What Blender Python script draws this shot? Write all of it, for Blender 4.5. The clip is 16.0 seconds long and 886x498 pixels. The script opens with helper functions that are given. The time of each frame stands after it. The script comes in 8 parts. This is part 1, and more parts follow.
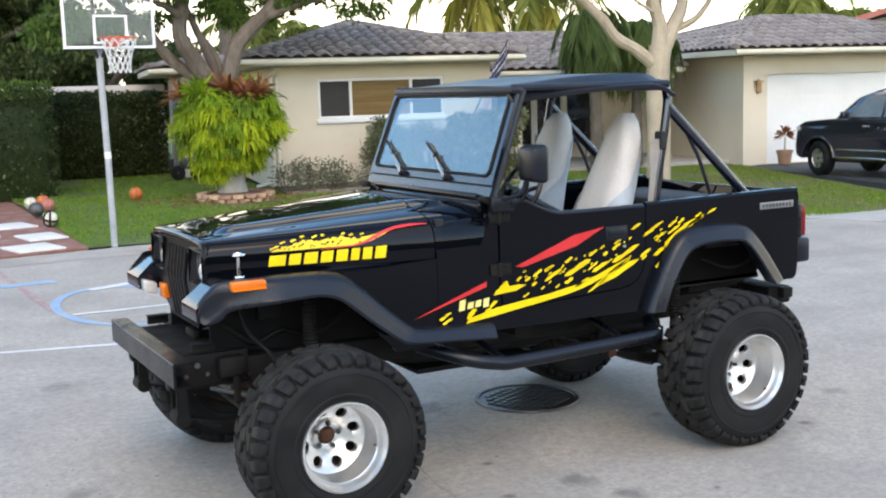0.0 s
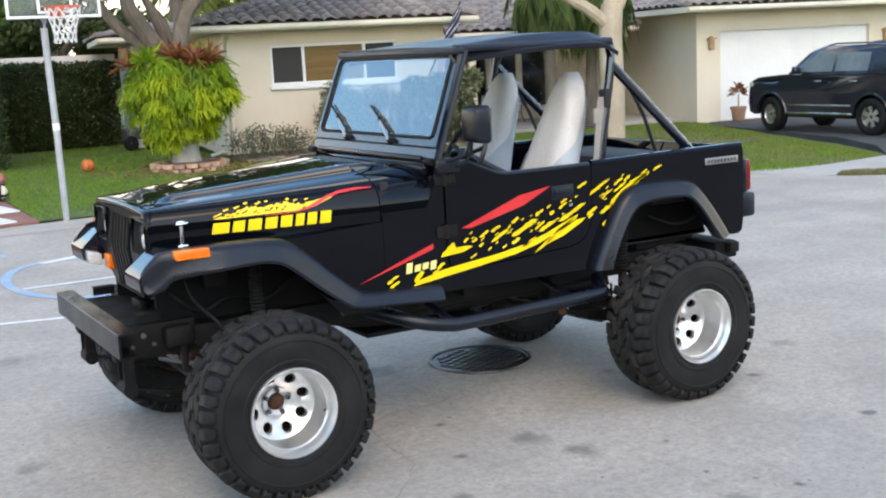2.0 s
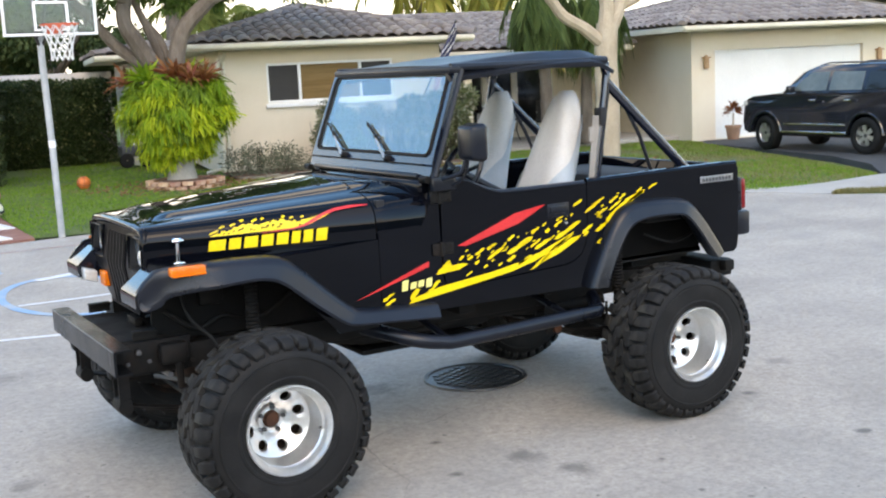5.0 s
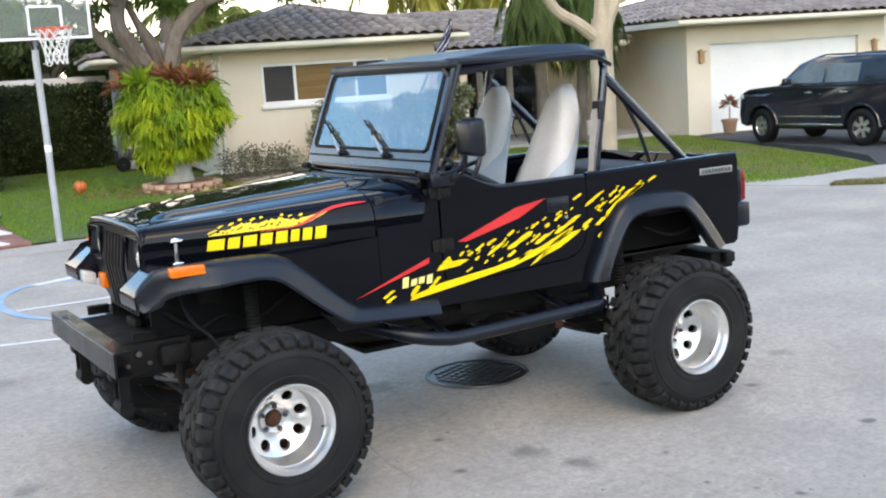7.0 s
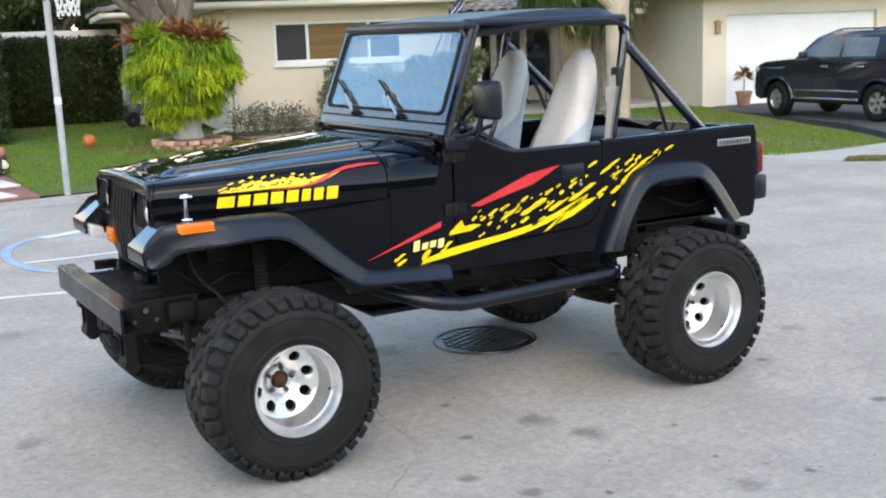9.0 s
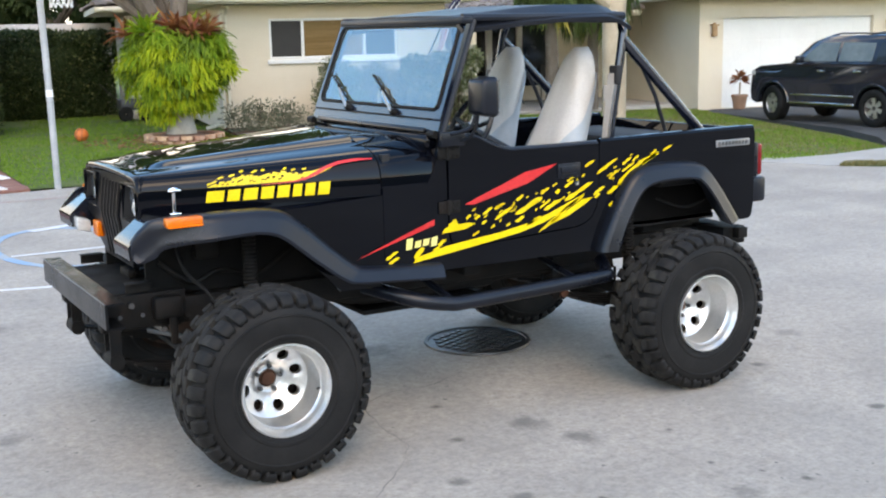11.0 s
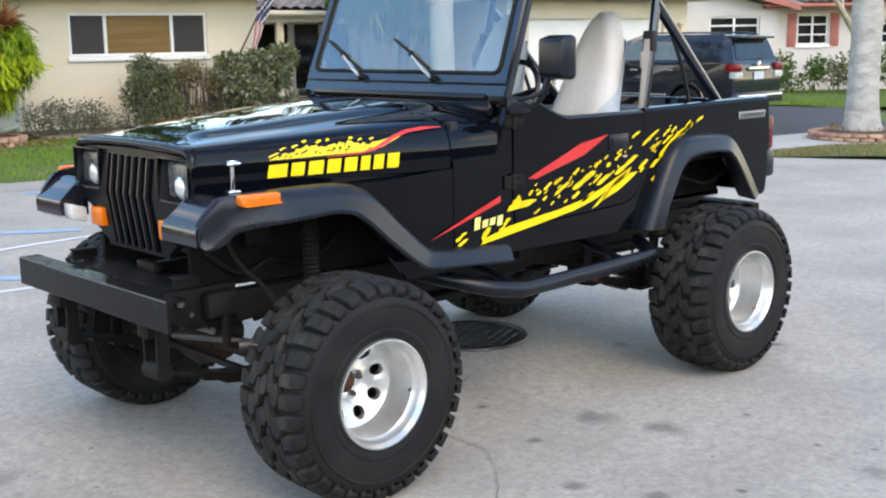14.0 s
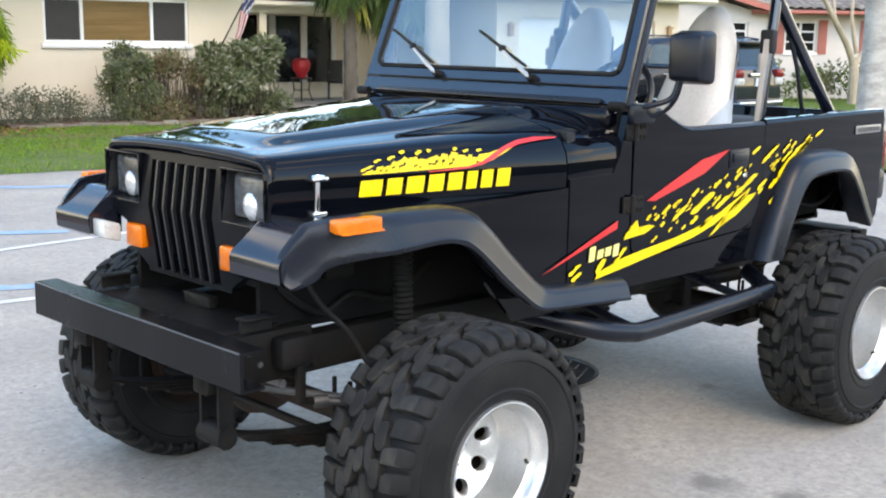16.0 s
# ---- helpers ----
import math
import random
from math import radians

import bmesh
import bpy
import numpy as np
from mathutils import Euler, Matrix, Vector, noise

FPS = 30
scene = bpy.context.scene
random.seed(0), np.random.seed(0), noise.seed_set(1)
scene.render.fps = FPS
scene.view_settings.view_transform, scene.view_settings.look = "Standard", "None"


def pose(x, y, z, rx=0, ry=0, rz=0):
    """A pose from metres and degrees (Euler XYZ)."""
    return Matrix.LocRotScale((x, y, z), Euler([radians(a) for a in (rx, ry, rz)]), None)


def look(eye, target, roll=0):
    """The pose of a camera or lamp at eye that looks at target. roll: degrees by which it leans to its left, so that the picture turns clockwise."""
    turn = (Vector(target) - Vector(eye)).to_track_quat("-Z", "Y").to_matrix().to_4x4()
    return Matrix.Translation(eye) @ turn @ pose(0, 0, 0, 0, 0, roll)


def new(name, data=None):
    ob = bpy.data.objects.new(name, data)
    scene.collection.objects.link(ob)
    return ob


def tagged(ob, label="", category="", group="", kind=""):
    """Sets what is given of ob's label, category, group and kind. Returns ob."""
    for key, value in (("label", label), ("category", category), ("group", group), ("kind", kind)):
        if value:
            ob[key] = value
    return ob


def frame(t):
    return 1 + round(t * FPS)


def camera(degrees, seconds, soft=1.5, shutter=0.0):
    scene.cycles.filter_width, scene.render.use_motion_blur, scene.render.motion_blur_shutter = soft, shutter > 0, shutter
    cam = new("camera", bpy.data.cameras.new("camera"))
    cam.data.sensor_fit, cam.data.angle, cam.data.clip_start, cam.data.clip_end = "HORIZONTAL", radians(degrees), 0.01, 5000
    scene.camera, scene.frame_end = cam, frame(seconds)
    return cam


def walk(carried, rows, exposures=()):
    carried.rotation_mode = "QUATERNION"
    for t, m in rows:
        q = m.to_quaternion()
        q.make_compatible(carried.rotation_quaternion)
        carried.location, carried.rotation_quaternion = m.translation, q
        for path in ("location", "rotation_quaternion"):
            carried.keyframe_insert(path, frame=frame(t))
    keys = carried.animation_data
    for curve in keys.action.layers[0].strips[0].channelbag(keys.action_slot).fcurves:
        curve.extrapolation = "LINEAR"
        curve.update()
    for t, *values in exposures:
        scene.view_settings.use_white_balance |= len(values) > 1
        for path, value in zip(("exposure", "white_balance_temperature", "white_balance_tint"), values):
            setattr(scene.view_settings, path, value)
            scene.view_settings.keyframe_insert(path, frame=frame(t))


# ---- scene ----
cam = camera(42.4, 16.0, 2.1)
PATH = [
    (0, (-1.847, -5.546, 1.962), (-0.917, -3.797, 1.684), -1.7),
    (0.5, (-1.836, -5.566, 1.97), (-0.901, -3.817, 1.715), -2.6),
    (1, (-1.81, -5.571, 1.966), (-0.843, -3.852, 1.633), -2.6),
    (1.5, (-1.788, -5.579, 1.96), (-0.818, -3.86, 1.637), -3.0),
    (2, (-1.778, -5.579, 1.949), (-0.797, -3.87, 1.607), -2.9),
    (2.5, (-1.779, -5.578, 1.952), (-0.793, -3.869, 1.622), -3.0),
    (3, (-1.776, -5.58, 1.951), (-0.783, -3.875, 1.624), -3.1),
    (3.5, (-1.785, -5.573, 1.95), (-0.796, -3.865, 1.627), -2.7),
    (5.8, (-1.781, -5.591, 1.948), (-0.789, -3.883, 1.64), -2.8),
    (6, (-1.779, -5.577, 1.934), (-0.791, -3.867, 1.617), -2.8),
    (6.5, (-1.772, -5.568, 1.939), (-0.791, -3.854, 1.622), -3.1),
    (7, (-1.781, -5.559, 1.93), (-0.786, -3.852, 1.617), -3.7),
    (7.5, (-1.779, -5.54, 1.927), (-0.823, -3.815, 1.596), -3.4),
    (8, (-1.792, -5.522, 1.92), (-0.84, -3.799, 1.566), -2.4),
    (8.5, (-1.782, -5.509, 1.914), (-0.818, -3.799, 1.533), -1.8),
    (9, (-1.768, -5.485, 1.916), (-0.791, -3.78, 1.543), -2.1),
    (11.3, (-1.72, -5.368, 1.877), (-0.723, -3.674, 1.506), -0.9),
    (11.5, (-1.761, -5.343, 1.846), (-0.732, -3.664, 1.492), -0.2),
    (12, (-1.989, -5.24, 1.777), (-0.844, -3.636, 1.436), -0.1),
    (12.5, (-2.129, -4.991, 1.728), (-0.901, -3.445, 1.408), 1.2),
    (13, (-2.233, -4.684, 1.709), (-0.985, -3.156, 1.38), 1.6),
    (13.5, (-2.416, -4.412, 1.695), (-1.087, -2.954, 1.367), -0.4),
    (14, (-2.499, -4.122, 1.68), (-1.166, -2.676, 1.316), -0.8),
    (14.5, (-2.528, -3.899, 1.692), (-1.169, -2.471, 1.353), 0.4),
    (15, (-2.631, -3.688, 1.69), (-1.23, -2.3, 1.351), -0.9),
    (15.5, (-2.528, -3.427, 1.655), (-1.137, -2.032, 1.31), 0.8),
    (16, (-2.319, -3.169, 1.656), (-0.936, -1.773, 1.288), 0.9),
]
EXPOSURES = ((0.0, -0.26), (1.5, -0.25), (3.0, -0.16), (9.0, -0.17), (13.0, -0.19), (14.5, -0.10), (16.0, 0.08))
walk(cam, [(t, look(eye, target, roll)) for t, eye, target, roll in PATH], [(t, stops - 0.28, 9000, 12.5) for t, stops in EXPOSURES])

# ---- light ----
SUN_EL, SUN_AZ = 42.0, 200.0
CLOUDS, CLOUD_WHITE = (0.50, 0.62), (7.0, 7.2, 7.5)
world = bpy.data.worlds.new("sky")
scene.world = world
world.use_nodes = True
wn = world.node_tree.nodes
wn.clear()
sky = wn.new("ShaderNodeTexSky")
sky.sky_type = "NISHITA"
sky.sun_disc = False
sky.sun_elevation, sky.sun_rotation = radians(SUN_EL), radians(SUN_AZ)
sky.air_density, sky.dust_density, sky.ozone_density = 1.0, 0.5, 2.2
back = wn.new("ShaderNodeBackground")
back.inputs["Strength"].default_value = 0.60
wout = wn.new("ShaderNodeOutputWorld")
# broken white cloud over the whole dome
wl = world.node_tree.links
wtc = wn.new("ShaderNodeTexCoord")
wmp = wn.new("ShaderNodeMapping")
wmp.inputs["Location"].default_value, wmp.inputs["Scale"].default_value = (6.8, 4.5, 3.6), (1.0, 1.0, 2.6)
wl.new(wtc.outputs["Generated"], wmp.inputs["Vector"])
wcl = wn.new("ShaderNodeTexNoise")
wcl.inputs["Scale"].default_value, wcl.inputs["Detail"].default_value, wcl.inputs["Roughness"].default_value = 2.6, 7, 0.58
wl.new(wmp.outputs[0], wcl.inputs["Vector"])
wrm = wn.new("ShaderNodeMapRange")
wrm.inputs["From Min"].default_value, wrm.inputs["From Max"].default_value = CLOUDS
# cloud thickens towards the horizon
wsp, wlow, wad = wn.new("ShaderNodeSeparateXYZ"), wn.new("ShaderNodeMapRange"), wn.new("ShaderNodeMath")
wl.new(wtc.outputs["Generated"], wsp.inputs[0])
wl.new(wsp.outputs[2], wlow.inputs["Value"])
for socket, value in (("From Min", 0.14), ("From Max", 0.34), ("To Min", 0.10), ("To Max", -0.03)):
    wlow.inputs[socket].default_value = value
wl.new(wcl.outputs["Fac"], wad.inputs[0])
wl.new(wlow.outputs[0], wad.inputs[1])
wl.new(wad.outputs[0], wrm.inputs["Value"])
wmx = wn.new("ShaderNodeMix")
wmx.data_type = "RGBA"
wmx.inputs[7].default_value = (*CLOUD_WHITE, 1)
wl.new(wrm.outputs[0], wmx.inputs[0])
whs = wn.new("ShaderNodeHueSaturation")
whs.inputs["Saturation"].default_value, whs.inputs["Value"].default_value = 1.25, 1.6
wl.new(sky.outputs[0], whs.inputs["Color"])
wl.new(whs.outputs[0], wmx.inputs[6])
wl.new(wmx.outputs[2], back.inputs["Color"])
world.node_tree.links.new(back.outputs[0], wout.inputs["Surface"])

sun_data = bpy.data.lights.new("sun", "SUN")
sun_data.energy, sun_data.angle, sun_data.color = 1.2, radians(28), (1.0, 0.86, 0.62)
sun = new("sun", sun_data)
sun_way = Vector((math.sin(radians(SUN_AZ)) * math.cos(radians(SUN_EL)),
                  math.cos(radians(SUN_AZ)) * math.cos(radians(SUN_EL)), math.sin(radians(SUN_EL))))
sun.matrix_basis = look(sun_way * 60, (0, 0, 0))


# ---- materials ----
def node_mat(name):
    m = bpy.data.materials.new(name)
    m.use_nodes = True
    m.node_tree.nodes.clear()
    n = m.node_tree.nodes
    out = n.new("ShaderNodeOutputMaterial")
    bsdf = n.new("ShaderNodeBsdfPrincipled")
    m.node_tree.links.new(bsdf.outputs[0], out.inputs["Surface"])
    return m, n, m.node_tree.links, bsdf


def surface(name, c1, c2, scale=6.0, fine=60.0, rough=0.8, rough2=None, metal=0.0, bump=0.2, bump_size=0.004,
            stain=None, stain_scale=1.5, stain_amount=0.4, per_piece=0.0, per_island=0.0, stretch=(1, 1, 1), coat=0.0,
            spec=0.5, contrast=(0.35, 0.65), stain_range=(0.5, 0.72), fine_amount=0.45, grit=0.0, grit_scale=9.0):
    """Two scales of noise between two colours, fine relief, optional stains and piece to piece variation."""
    m, n, ln, bsdf = node_mat(name)
    tc = n.new("ShaderNodeTexCoord")
    mp = n.new("ShaderNodeMapping")
    mp.inputs["Scale"].default_value = stretch
    ln.new(tc.outputs["Object"], mp.inputs["Vector"])

    def noise_node(s, detail, rgh=0.6):
        t = n.new("ShaderNodeTexNoise")
        t.inputs["Scale"].default_value, t.inputs["Detail"].default_value = s, detail
        t.inputs["Roughness"].default_value = rgh
        ln.new(mp.outputs[0], t.inputs["Vector"])
        return t

    def ramp(src, a, b):
        r = n.new("ShaderNodeMapRange")
        r.inputs["From Min"].default_value, r.inputs["From Max"].default_value = a, b
        ln.new(src, r.inputs["Value"])
        return r.outputs[0]

    def mix(fac, a, b, kind="MIX"):
        x = n.new("ShaderNodeMix")
        x.data_type, x.blend_type = "RGBA", kind
        for key, v in ((0, fac), (6, a), (7, b)):
            if isinstance(v, (int, float)):
                x.inputs[key].default_value = v
            elif isinstance(v, tuple):
                x.inputs[key].default_value = (*v, 1)
            else:
                ln.new(v, x.inputs[key])
        return x.outputs[2]

    big, small = noise_node(scale, 5), noise_node(fine, 4)
    col = mix(ramp(big.outputs["Fac"], *contrast), tuple(c1), tuple(c2))
    dark = tuple(v * 0.72 for v in c1)
    half = n.new("ShaderNodeMath")
    half.operation = "MULTIPLY"
    half.inputs[1].default_value = fine_amount
    ln.new(ramp(small.outputs["Fac"], 0.45, 0.75), half.inputs[0])
    col = mix(half.outputs[0], col, dark)
    if grit:
        gn = noise_node(grit_scale, 9, 0.78)
        light = n.new("ShaderNodeMapRange")
        light.inputs["From Min"].default_value, light.inputs["From Max"].default_value = 0.32, 0.68
        light.inputs["To Min"].default_value, light.inputs["To Max"].default_value = 1 - grit, 1 + grit
        ln.new(gn.outputs["Fac"], light.inputs["Value"])
        hv = n.new("ShaderNodeHueSaturation")
        ln.new(light.outputs[0], hv.inputs["Value"])
        ln.new(col, hv.inputs["Color"])
        col = hv.outputs[0]
    if stain:
        st = noise_node(stain_scale, 6, 0.65)
        amt = n.new("ShaderNodeMath")
        amt.operation = "MULTIPLY"
        amt.inputs[1].default_value = stain_amount
        ln.new(ramp(st.outputs["Fac"], *stain_range), amt.inputs[0])
        col = mix(amt.outputs[0], col, tuple(stain))
    for amount, kind, sock in ((per_piece, "ShaderNodeObjectInfo", "Random"), (per_island, "ShaderNodeNewGeometry", "Random Per Island")):
        if amount:
            inf = n.new(kind)
            hsv = n.new("ShaderNodeHueSaturation")
            r = n.new("ShaderNodeMapRange")
            r.inputs["To Min"].default_value, r.inputs["To Max"].default_value = 1 - amount, 1 + amount
            ln.new(inf.outputs[sock], r.inputs["Value"])
            ln.new(r.outputs[0], hsv.inputs["Value"])
            h = n.new("ShaderNodeMapRange")
            h.inputs["To Min"].default_value, h.inputs["To Max"].default_value = 0.5 - amount * 0.06, 0.5 + amount * 0.06
            ln.new(inf.outputs[sock], h.inputs["Value"])
            ln.new(h.outputs[0], hsv.inputs["Hue"])
            ln.new(col, hsv.inputs["Color"])
            col = hsv.outputs[0]
    ln.new(col, bsdf.inputs["Base Color"])
    if rough2 is None:
        rough2 = min(1.0, rough + 0.12)
    rr = n.new("ShaderNodeMapRange")
    rr.inputs["From Min"].default_value, rr.inputs["From Max"].default_value = 0.3, 0.7
    rr.inputs["To Min"].default_value, rr.inputs["To Max"].default_value = rough, rough2
    ln.new(big.outputs["Fac"], rr.inputs["Value"])
    ln.new(rr.outputs[0], bsdf.inputs["Roughness"])
    bsdf.inputs["Metallic"].default_value = metal
    bsdf.inputs["Coat Weight"].default_value = coat
    bsdf.inputs["Specular IOR Level"].default_value = spec
    if bump:
        bp = n.new("ShaderNodeBump")
        bp.inputs["Strength"].default_value, bp.inputs["Distance"].default_value = bump, bump_size
        ln.new(small.outputs["Fac"], bp.inputs["Height"])
        ln.new(bp.outputs[0], bsdf.inputs["Normal"])
    return m


def leafy(name, c1, c2, rough=0.5, through_light=0.25):
    """Leaves: colour varies from leaf to leaf, and some light passes through them."""
    m, n, ln, bsdf = node_mat(name)
    geo = n.new("ShaderNodeNewGeometry")
    mx = n.new("ShaderNodeMix")
    mx.data_type = "RGBA"
    mx.inputs[6].default_value, mx.inputs[7].default_value = (*c1, 1), (*c2, 1)
    ln.new(geo.outputs["Random Per Island"], mx.inputs[0])
    ln.new(mx.outputs[2], bsdf.inputs["Base Color"])
    bsdf.inputs["Roughness"].default_value, bsdf.inputs["Specular IOR Level"].default_value = rough, 0.22
    tr = n.new("ShaderNodeBsdfTranslucent")
    ln.new(mx.outputs[2], tr.inputs["Color"])
    ms = n.new("ShaderNodeMixShader")
    ms.inputs[0].default_value = through_light
    out = [x for x in n if x.type == "OUTPUT_MATERIAL"][0]
    ln.new(bsdf.outputs[0], ms.inputs[1])
    ln.new(tr.outputs[0], ms.inputs[2])
    ln.new(ms.outputs[0], out.inputs["Surface"])
    return m


def pane_glass(name, tint=(0.9, 0.95, 0.96), gloss=1.0, ior=1.5, film=0.0):
    """A thin clear pane: what it lets through is tinted, and it mirrors more at a slant."""
    m = bpy.data.materials.new(name)
    m.use_nodes = True
    n, ln = m.node_tree.nodes, m.node_tree.links
    n.clear()
    out = n.new("ShaderNodeOutputMaterial")
    tr, gl, fr, mx = (n.new(k) for k in ("ShaderNodeBsdfTransparent", "ShaderNodeBsdfGlossy", "ShaderNodeFresnel", "ShaderNodeMixShader"))
    tr.inputs["Color"].default_value = (*tint, 1)
    # mirror colour tinted blue, standing in for a bluer sky
    gl.inputs["Color"].default_value = (0.72 * gloss, 0.92 * gloss, gloss, 1)
    gl.inputs["Roughness"].default_value = 0.02
    fr.inputs["IOR"].default_value = ior
    ln.new(fr.outputs[0], mx.inputs[0])
    ln.new(tr.outputs[0], mx.inputs[1])
    ln.new(gl.outputs[0], mx.inputs[2])
    # a thin pale blue film: dust, and sky glare put into its colour
    df, mf = n.new("ShaderNodeBsdfDiffuse"), n.new("ShaderNodeMixShader")
    df.inputs["Color"].default_value = (0.66, 0.76, 0.84, 1)
    mf.inputs[0].default_value = film
    ln.new(mx.outputs[0], mf.inputs[1])
    ln.new(df.outputs[0], mf.inputs[2])
    ln.new(mf.outputs[0], out.inputs["Surface"])
    return m


M = {}
M["concrete"] = surface("worn_concrete", (0.305, 0.270, 0.231), (0.420, 0.375, 0.321), 0.9, 42, 0.85, bump=0.5, bump_size=0.006, grit=0.25, grit_scale=17.0, fine_amount=0.6,
                        stain=(0.235, 0.222, 0.20), stain_scale=0.55, stain_amount=0.5)


def add_spots(m, spots, colour):
    """Oily spots with ragged soft rims, and a scatter of dark specks, on a flat material."""
    n, ln = m.node_tree.nodes, m.node_tree.links
    bsdf = [x for x in n if x.type == "BSDF_PRINCIPLED"][0]
    base = bsdf.inputs["Base Color"].links[0].from_socket
    tc = n.new("ShaderNodeTexCoord")
    rag = n.new("ShaderNodeTexNoise")
    rag.inputs["Scale"].default_value, rag.inputs["Detail"].default_value, rag.inputs["Roughness"].default_value = 11.0, 6, 0.7
    ln.new(tc.outputs["Object"], rag.inputs["Vector"])
    total = None
    for x, y, r, amount in spots:
        d = n.new("ShaderNodeVectorMath")
        d.operation = "DISTANCE"
        ln.new(tc.outputs["Object"], d.inputs[0])
        d.inputs[1].default_value = (x, y, 0)
        k = n.new("ShaderNodeMath")
        k.operation = "MULTIPLY_ADD"
        k.inputs[1].default_value, k.inputs[2].default_value = -2.6 * r, 1.3 * r
        ln.new(rag.outputs["Fac"], k.inputs[0])
        s = n.new("ShaderNodeMath")
        s.operation = "ADD"
        ln.new(d.outputs["Value"], s.inputs[0]), ln.new(k.outputs[0], s.inputs[1])
        mr = n.new("ShaderNodeMapRange")
        mr.inputs["From Min"].default_value, mr.inputs["From Max"].default_value = r * 1.15, r * 0.3
        mr.inputs["To Max"].default_value = amount
        ln.new(s.outputs[0], mr.inputs["Value"])
        if total is None:
            total = mr.outputs[0]
        else:
            mx = n.new("ShaderNodeMath")
            mx.operation = "MAXIMUM"
            ln.new(total, mx.inputs[0]), ln.new(mr.outputs[0], mx.inputs[1])
            total = mx.outputs[0]
    sp = n.new("ShaderNodeTexNoise")
    sp.inputs["Scale"].default_value, sp.inputs["Detail"].default_value = 17.0, 2
    ln.new(tc.outputs["Object"], sp.inputs["Vector"])
    sr = n.new("ShaderNodeMapRange")
    sr.inputs["From Min"].default_value, sr.inputs["From Max"].default_value, sr.inputs["To Max"].default_value = 0.70, 0.74, 0.75
    ln.new(sp.outputs["Fac"], sr.inputs["Value"])
    mx = n.new("ShaderNodeMath")
    mx.operation = "MAXIMUM"
    ln.new(total, mx.inputs[0]), ln.new(sr.outputs[0], mx.inputs[1])
    mix = n.new("ShaderNodeMix")
    mix.data_type = "RGBA"
    mix.inputs[7].default_value = (*colour, 1)
    ln.new(mx.outputs[0], mix.inputs[0]), ln.new(base, mix.inputs[6])
    ln.new(mix.outputs[2], bsdf.inputs["Base Color"])


add_spots(M["concrete"], ((1.06, -0.52, 0.035, 0.9), (1.31, -0.98, 0.10, 0.6), (1.40, -1.29, 0.10, 0.6), (2.35, -0.3, 0.06, 0.5), (0.63, -1.44, 0.055, 0.7), (0.77, -1.73, 0.06, 0.7),
                          (1.68, -1.86, 0.025, 0.9), (1.89, -2.21, 0.03, 0.9), (1.80, -2.05, 0.02, 0.9), (1.57, -2.16, 0.09, 0.5), (1.04, -1.91, 0.02, 0.9), (1.81, -1.44, 0.02, 0.7), (2.95, -0.9, 0.05, 0.7),
                          (1.3, 0.6, 0.16, 0.5), (-0.9, 0.2, 0.09, 0.5), (2.9, -1.75, 0.05, 0.8), (0.9, -1.0, 0.04, 0.8), (3.6, -0.5, 0.1, 0.4), (-0.6, 2.5, 0.13, 0.4)), (0.10, 0.095, 0.085))
M["apron"] = surface("pale_concrete", (0.36, 0.335, 0.30), (0.43, 0.405, 0.365), 1.3, 50, 0.85, bump=0.3,
                     stain=(0.3, 0.29, 0.27), stain_scale=0.8)
M["grass_bed"] = surface("lawn_soil", (0.065, 0.105, 0.020), (0.11, 0.15, 0.032), 1.2, 40, 0.95, bump=0.8, bump_size=0.02,
                         stain=(0.20, 0.18, 0.08), stain_scale=0.7, stain_amount=0.45)
M["grass"] = leafy("grass_blades", (0.090, 0.200, 0.014), (0.225, 0.335, 0.038), 0.6, 0.35)
M["dry_grass"] = leafy("dry_grass_blades", (0.20, 0.19, 0.07), (0.30, 0.25, 0.12), 0.7, 0.3)
M["dead_leaf"] = leafy("dead_leaves", (0.16, 0.085, 0.04), (0.28, 0.17, 0.085), 0.8, 0.1)
M["asphalt"] = surface("dark_asphalt", (0.04, 0.041, 0.043), (0.06, 0.06, 0.062), 2.0, 90, 0.85, bump=0.5, bump_size=0.004,
                       stain=(0.09, 0.088, 0.085), stain_scale=0.8)
M["stucco"] = surface("cream_stucco", (0.68, 0.60, 0.468), (0.73, 0.648, 0.515), 0.8, 70, 0.9, bump=0.45, bump_size=0.006,
                      stain=(0.55, 0.47, 0.35), stain_scale=0.6, stain_amount=0.35)
M["white_stucco"] = surface("white_stucco", (0.62, 0.575, 0.53), (0.70, 0.65, 0.60), 0.8, 70, 0.9, bump=0.4, bump_size=0.005)
M["trim"] = surface("cream_paint", (0.66, 0.62, 0.50), (0.72, 0.68, 0.56), 2, 60, 0.6, bump=0.1)
M["white_paint"] = surface("white_paint", (0.76, 0.76, 0.74), (0.80, 0.80, 0.78), 2, 60, 0.5, bump=0.08)
M["garage_white"] = surface("garage_door_paint", (0.78, 0.78, 0.75), (0.83, 0.83, 0.80), 1.2, 40, 0.55, bump=0.1,
                            stain=(0.66, 0.65, 0.62), stain_scale=0.9, stain_amount=0.3)
M["red_paint"] = surface("faded_red_paint", (0.40, 0.125, 0.095), (0.48, 0.17, 0.135), 2, 40, 0.7, bump=0.1)
M["tile"] = surface("grey_roof_tile", (0.20, 0.165, 0.145), (0.30, 0.26, 0.235), 3, 40, 0.85, bump=0.4, bump_size=0.006,
                    stain=(0.09, 0.08, 0.075), stain_scale=1.6, stain_amount=0.6, per_piece=0.22)
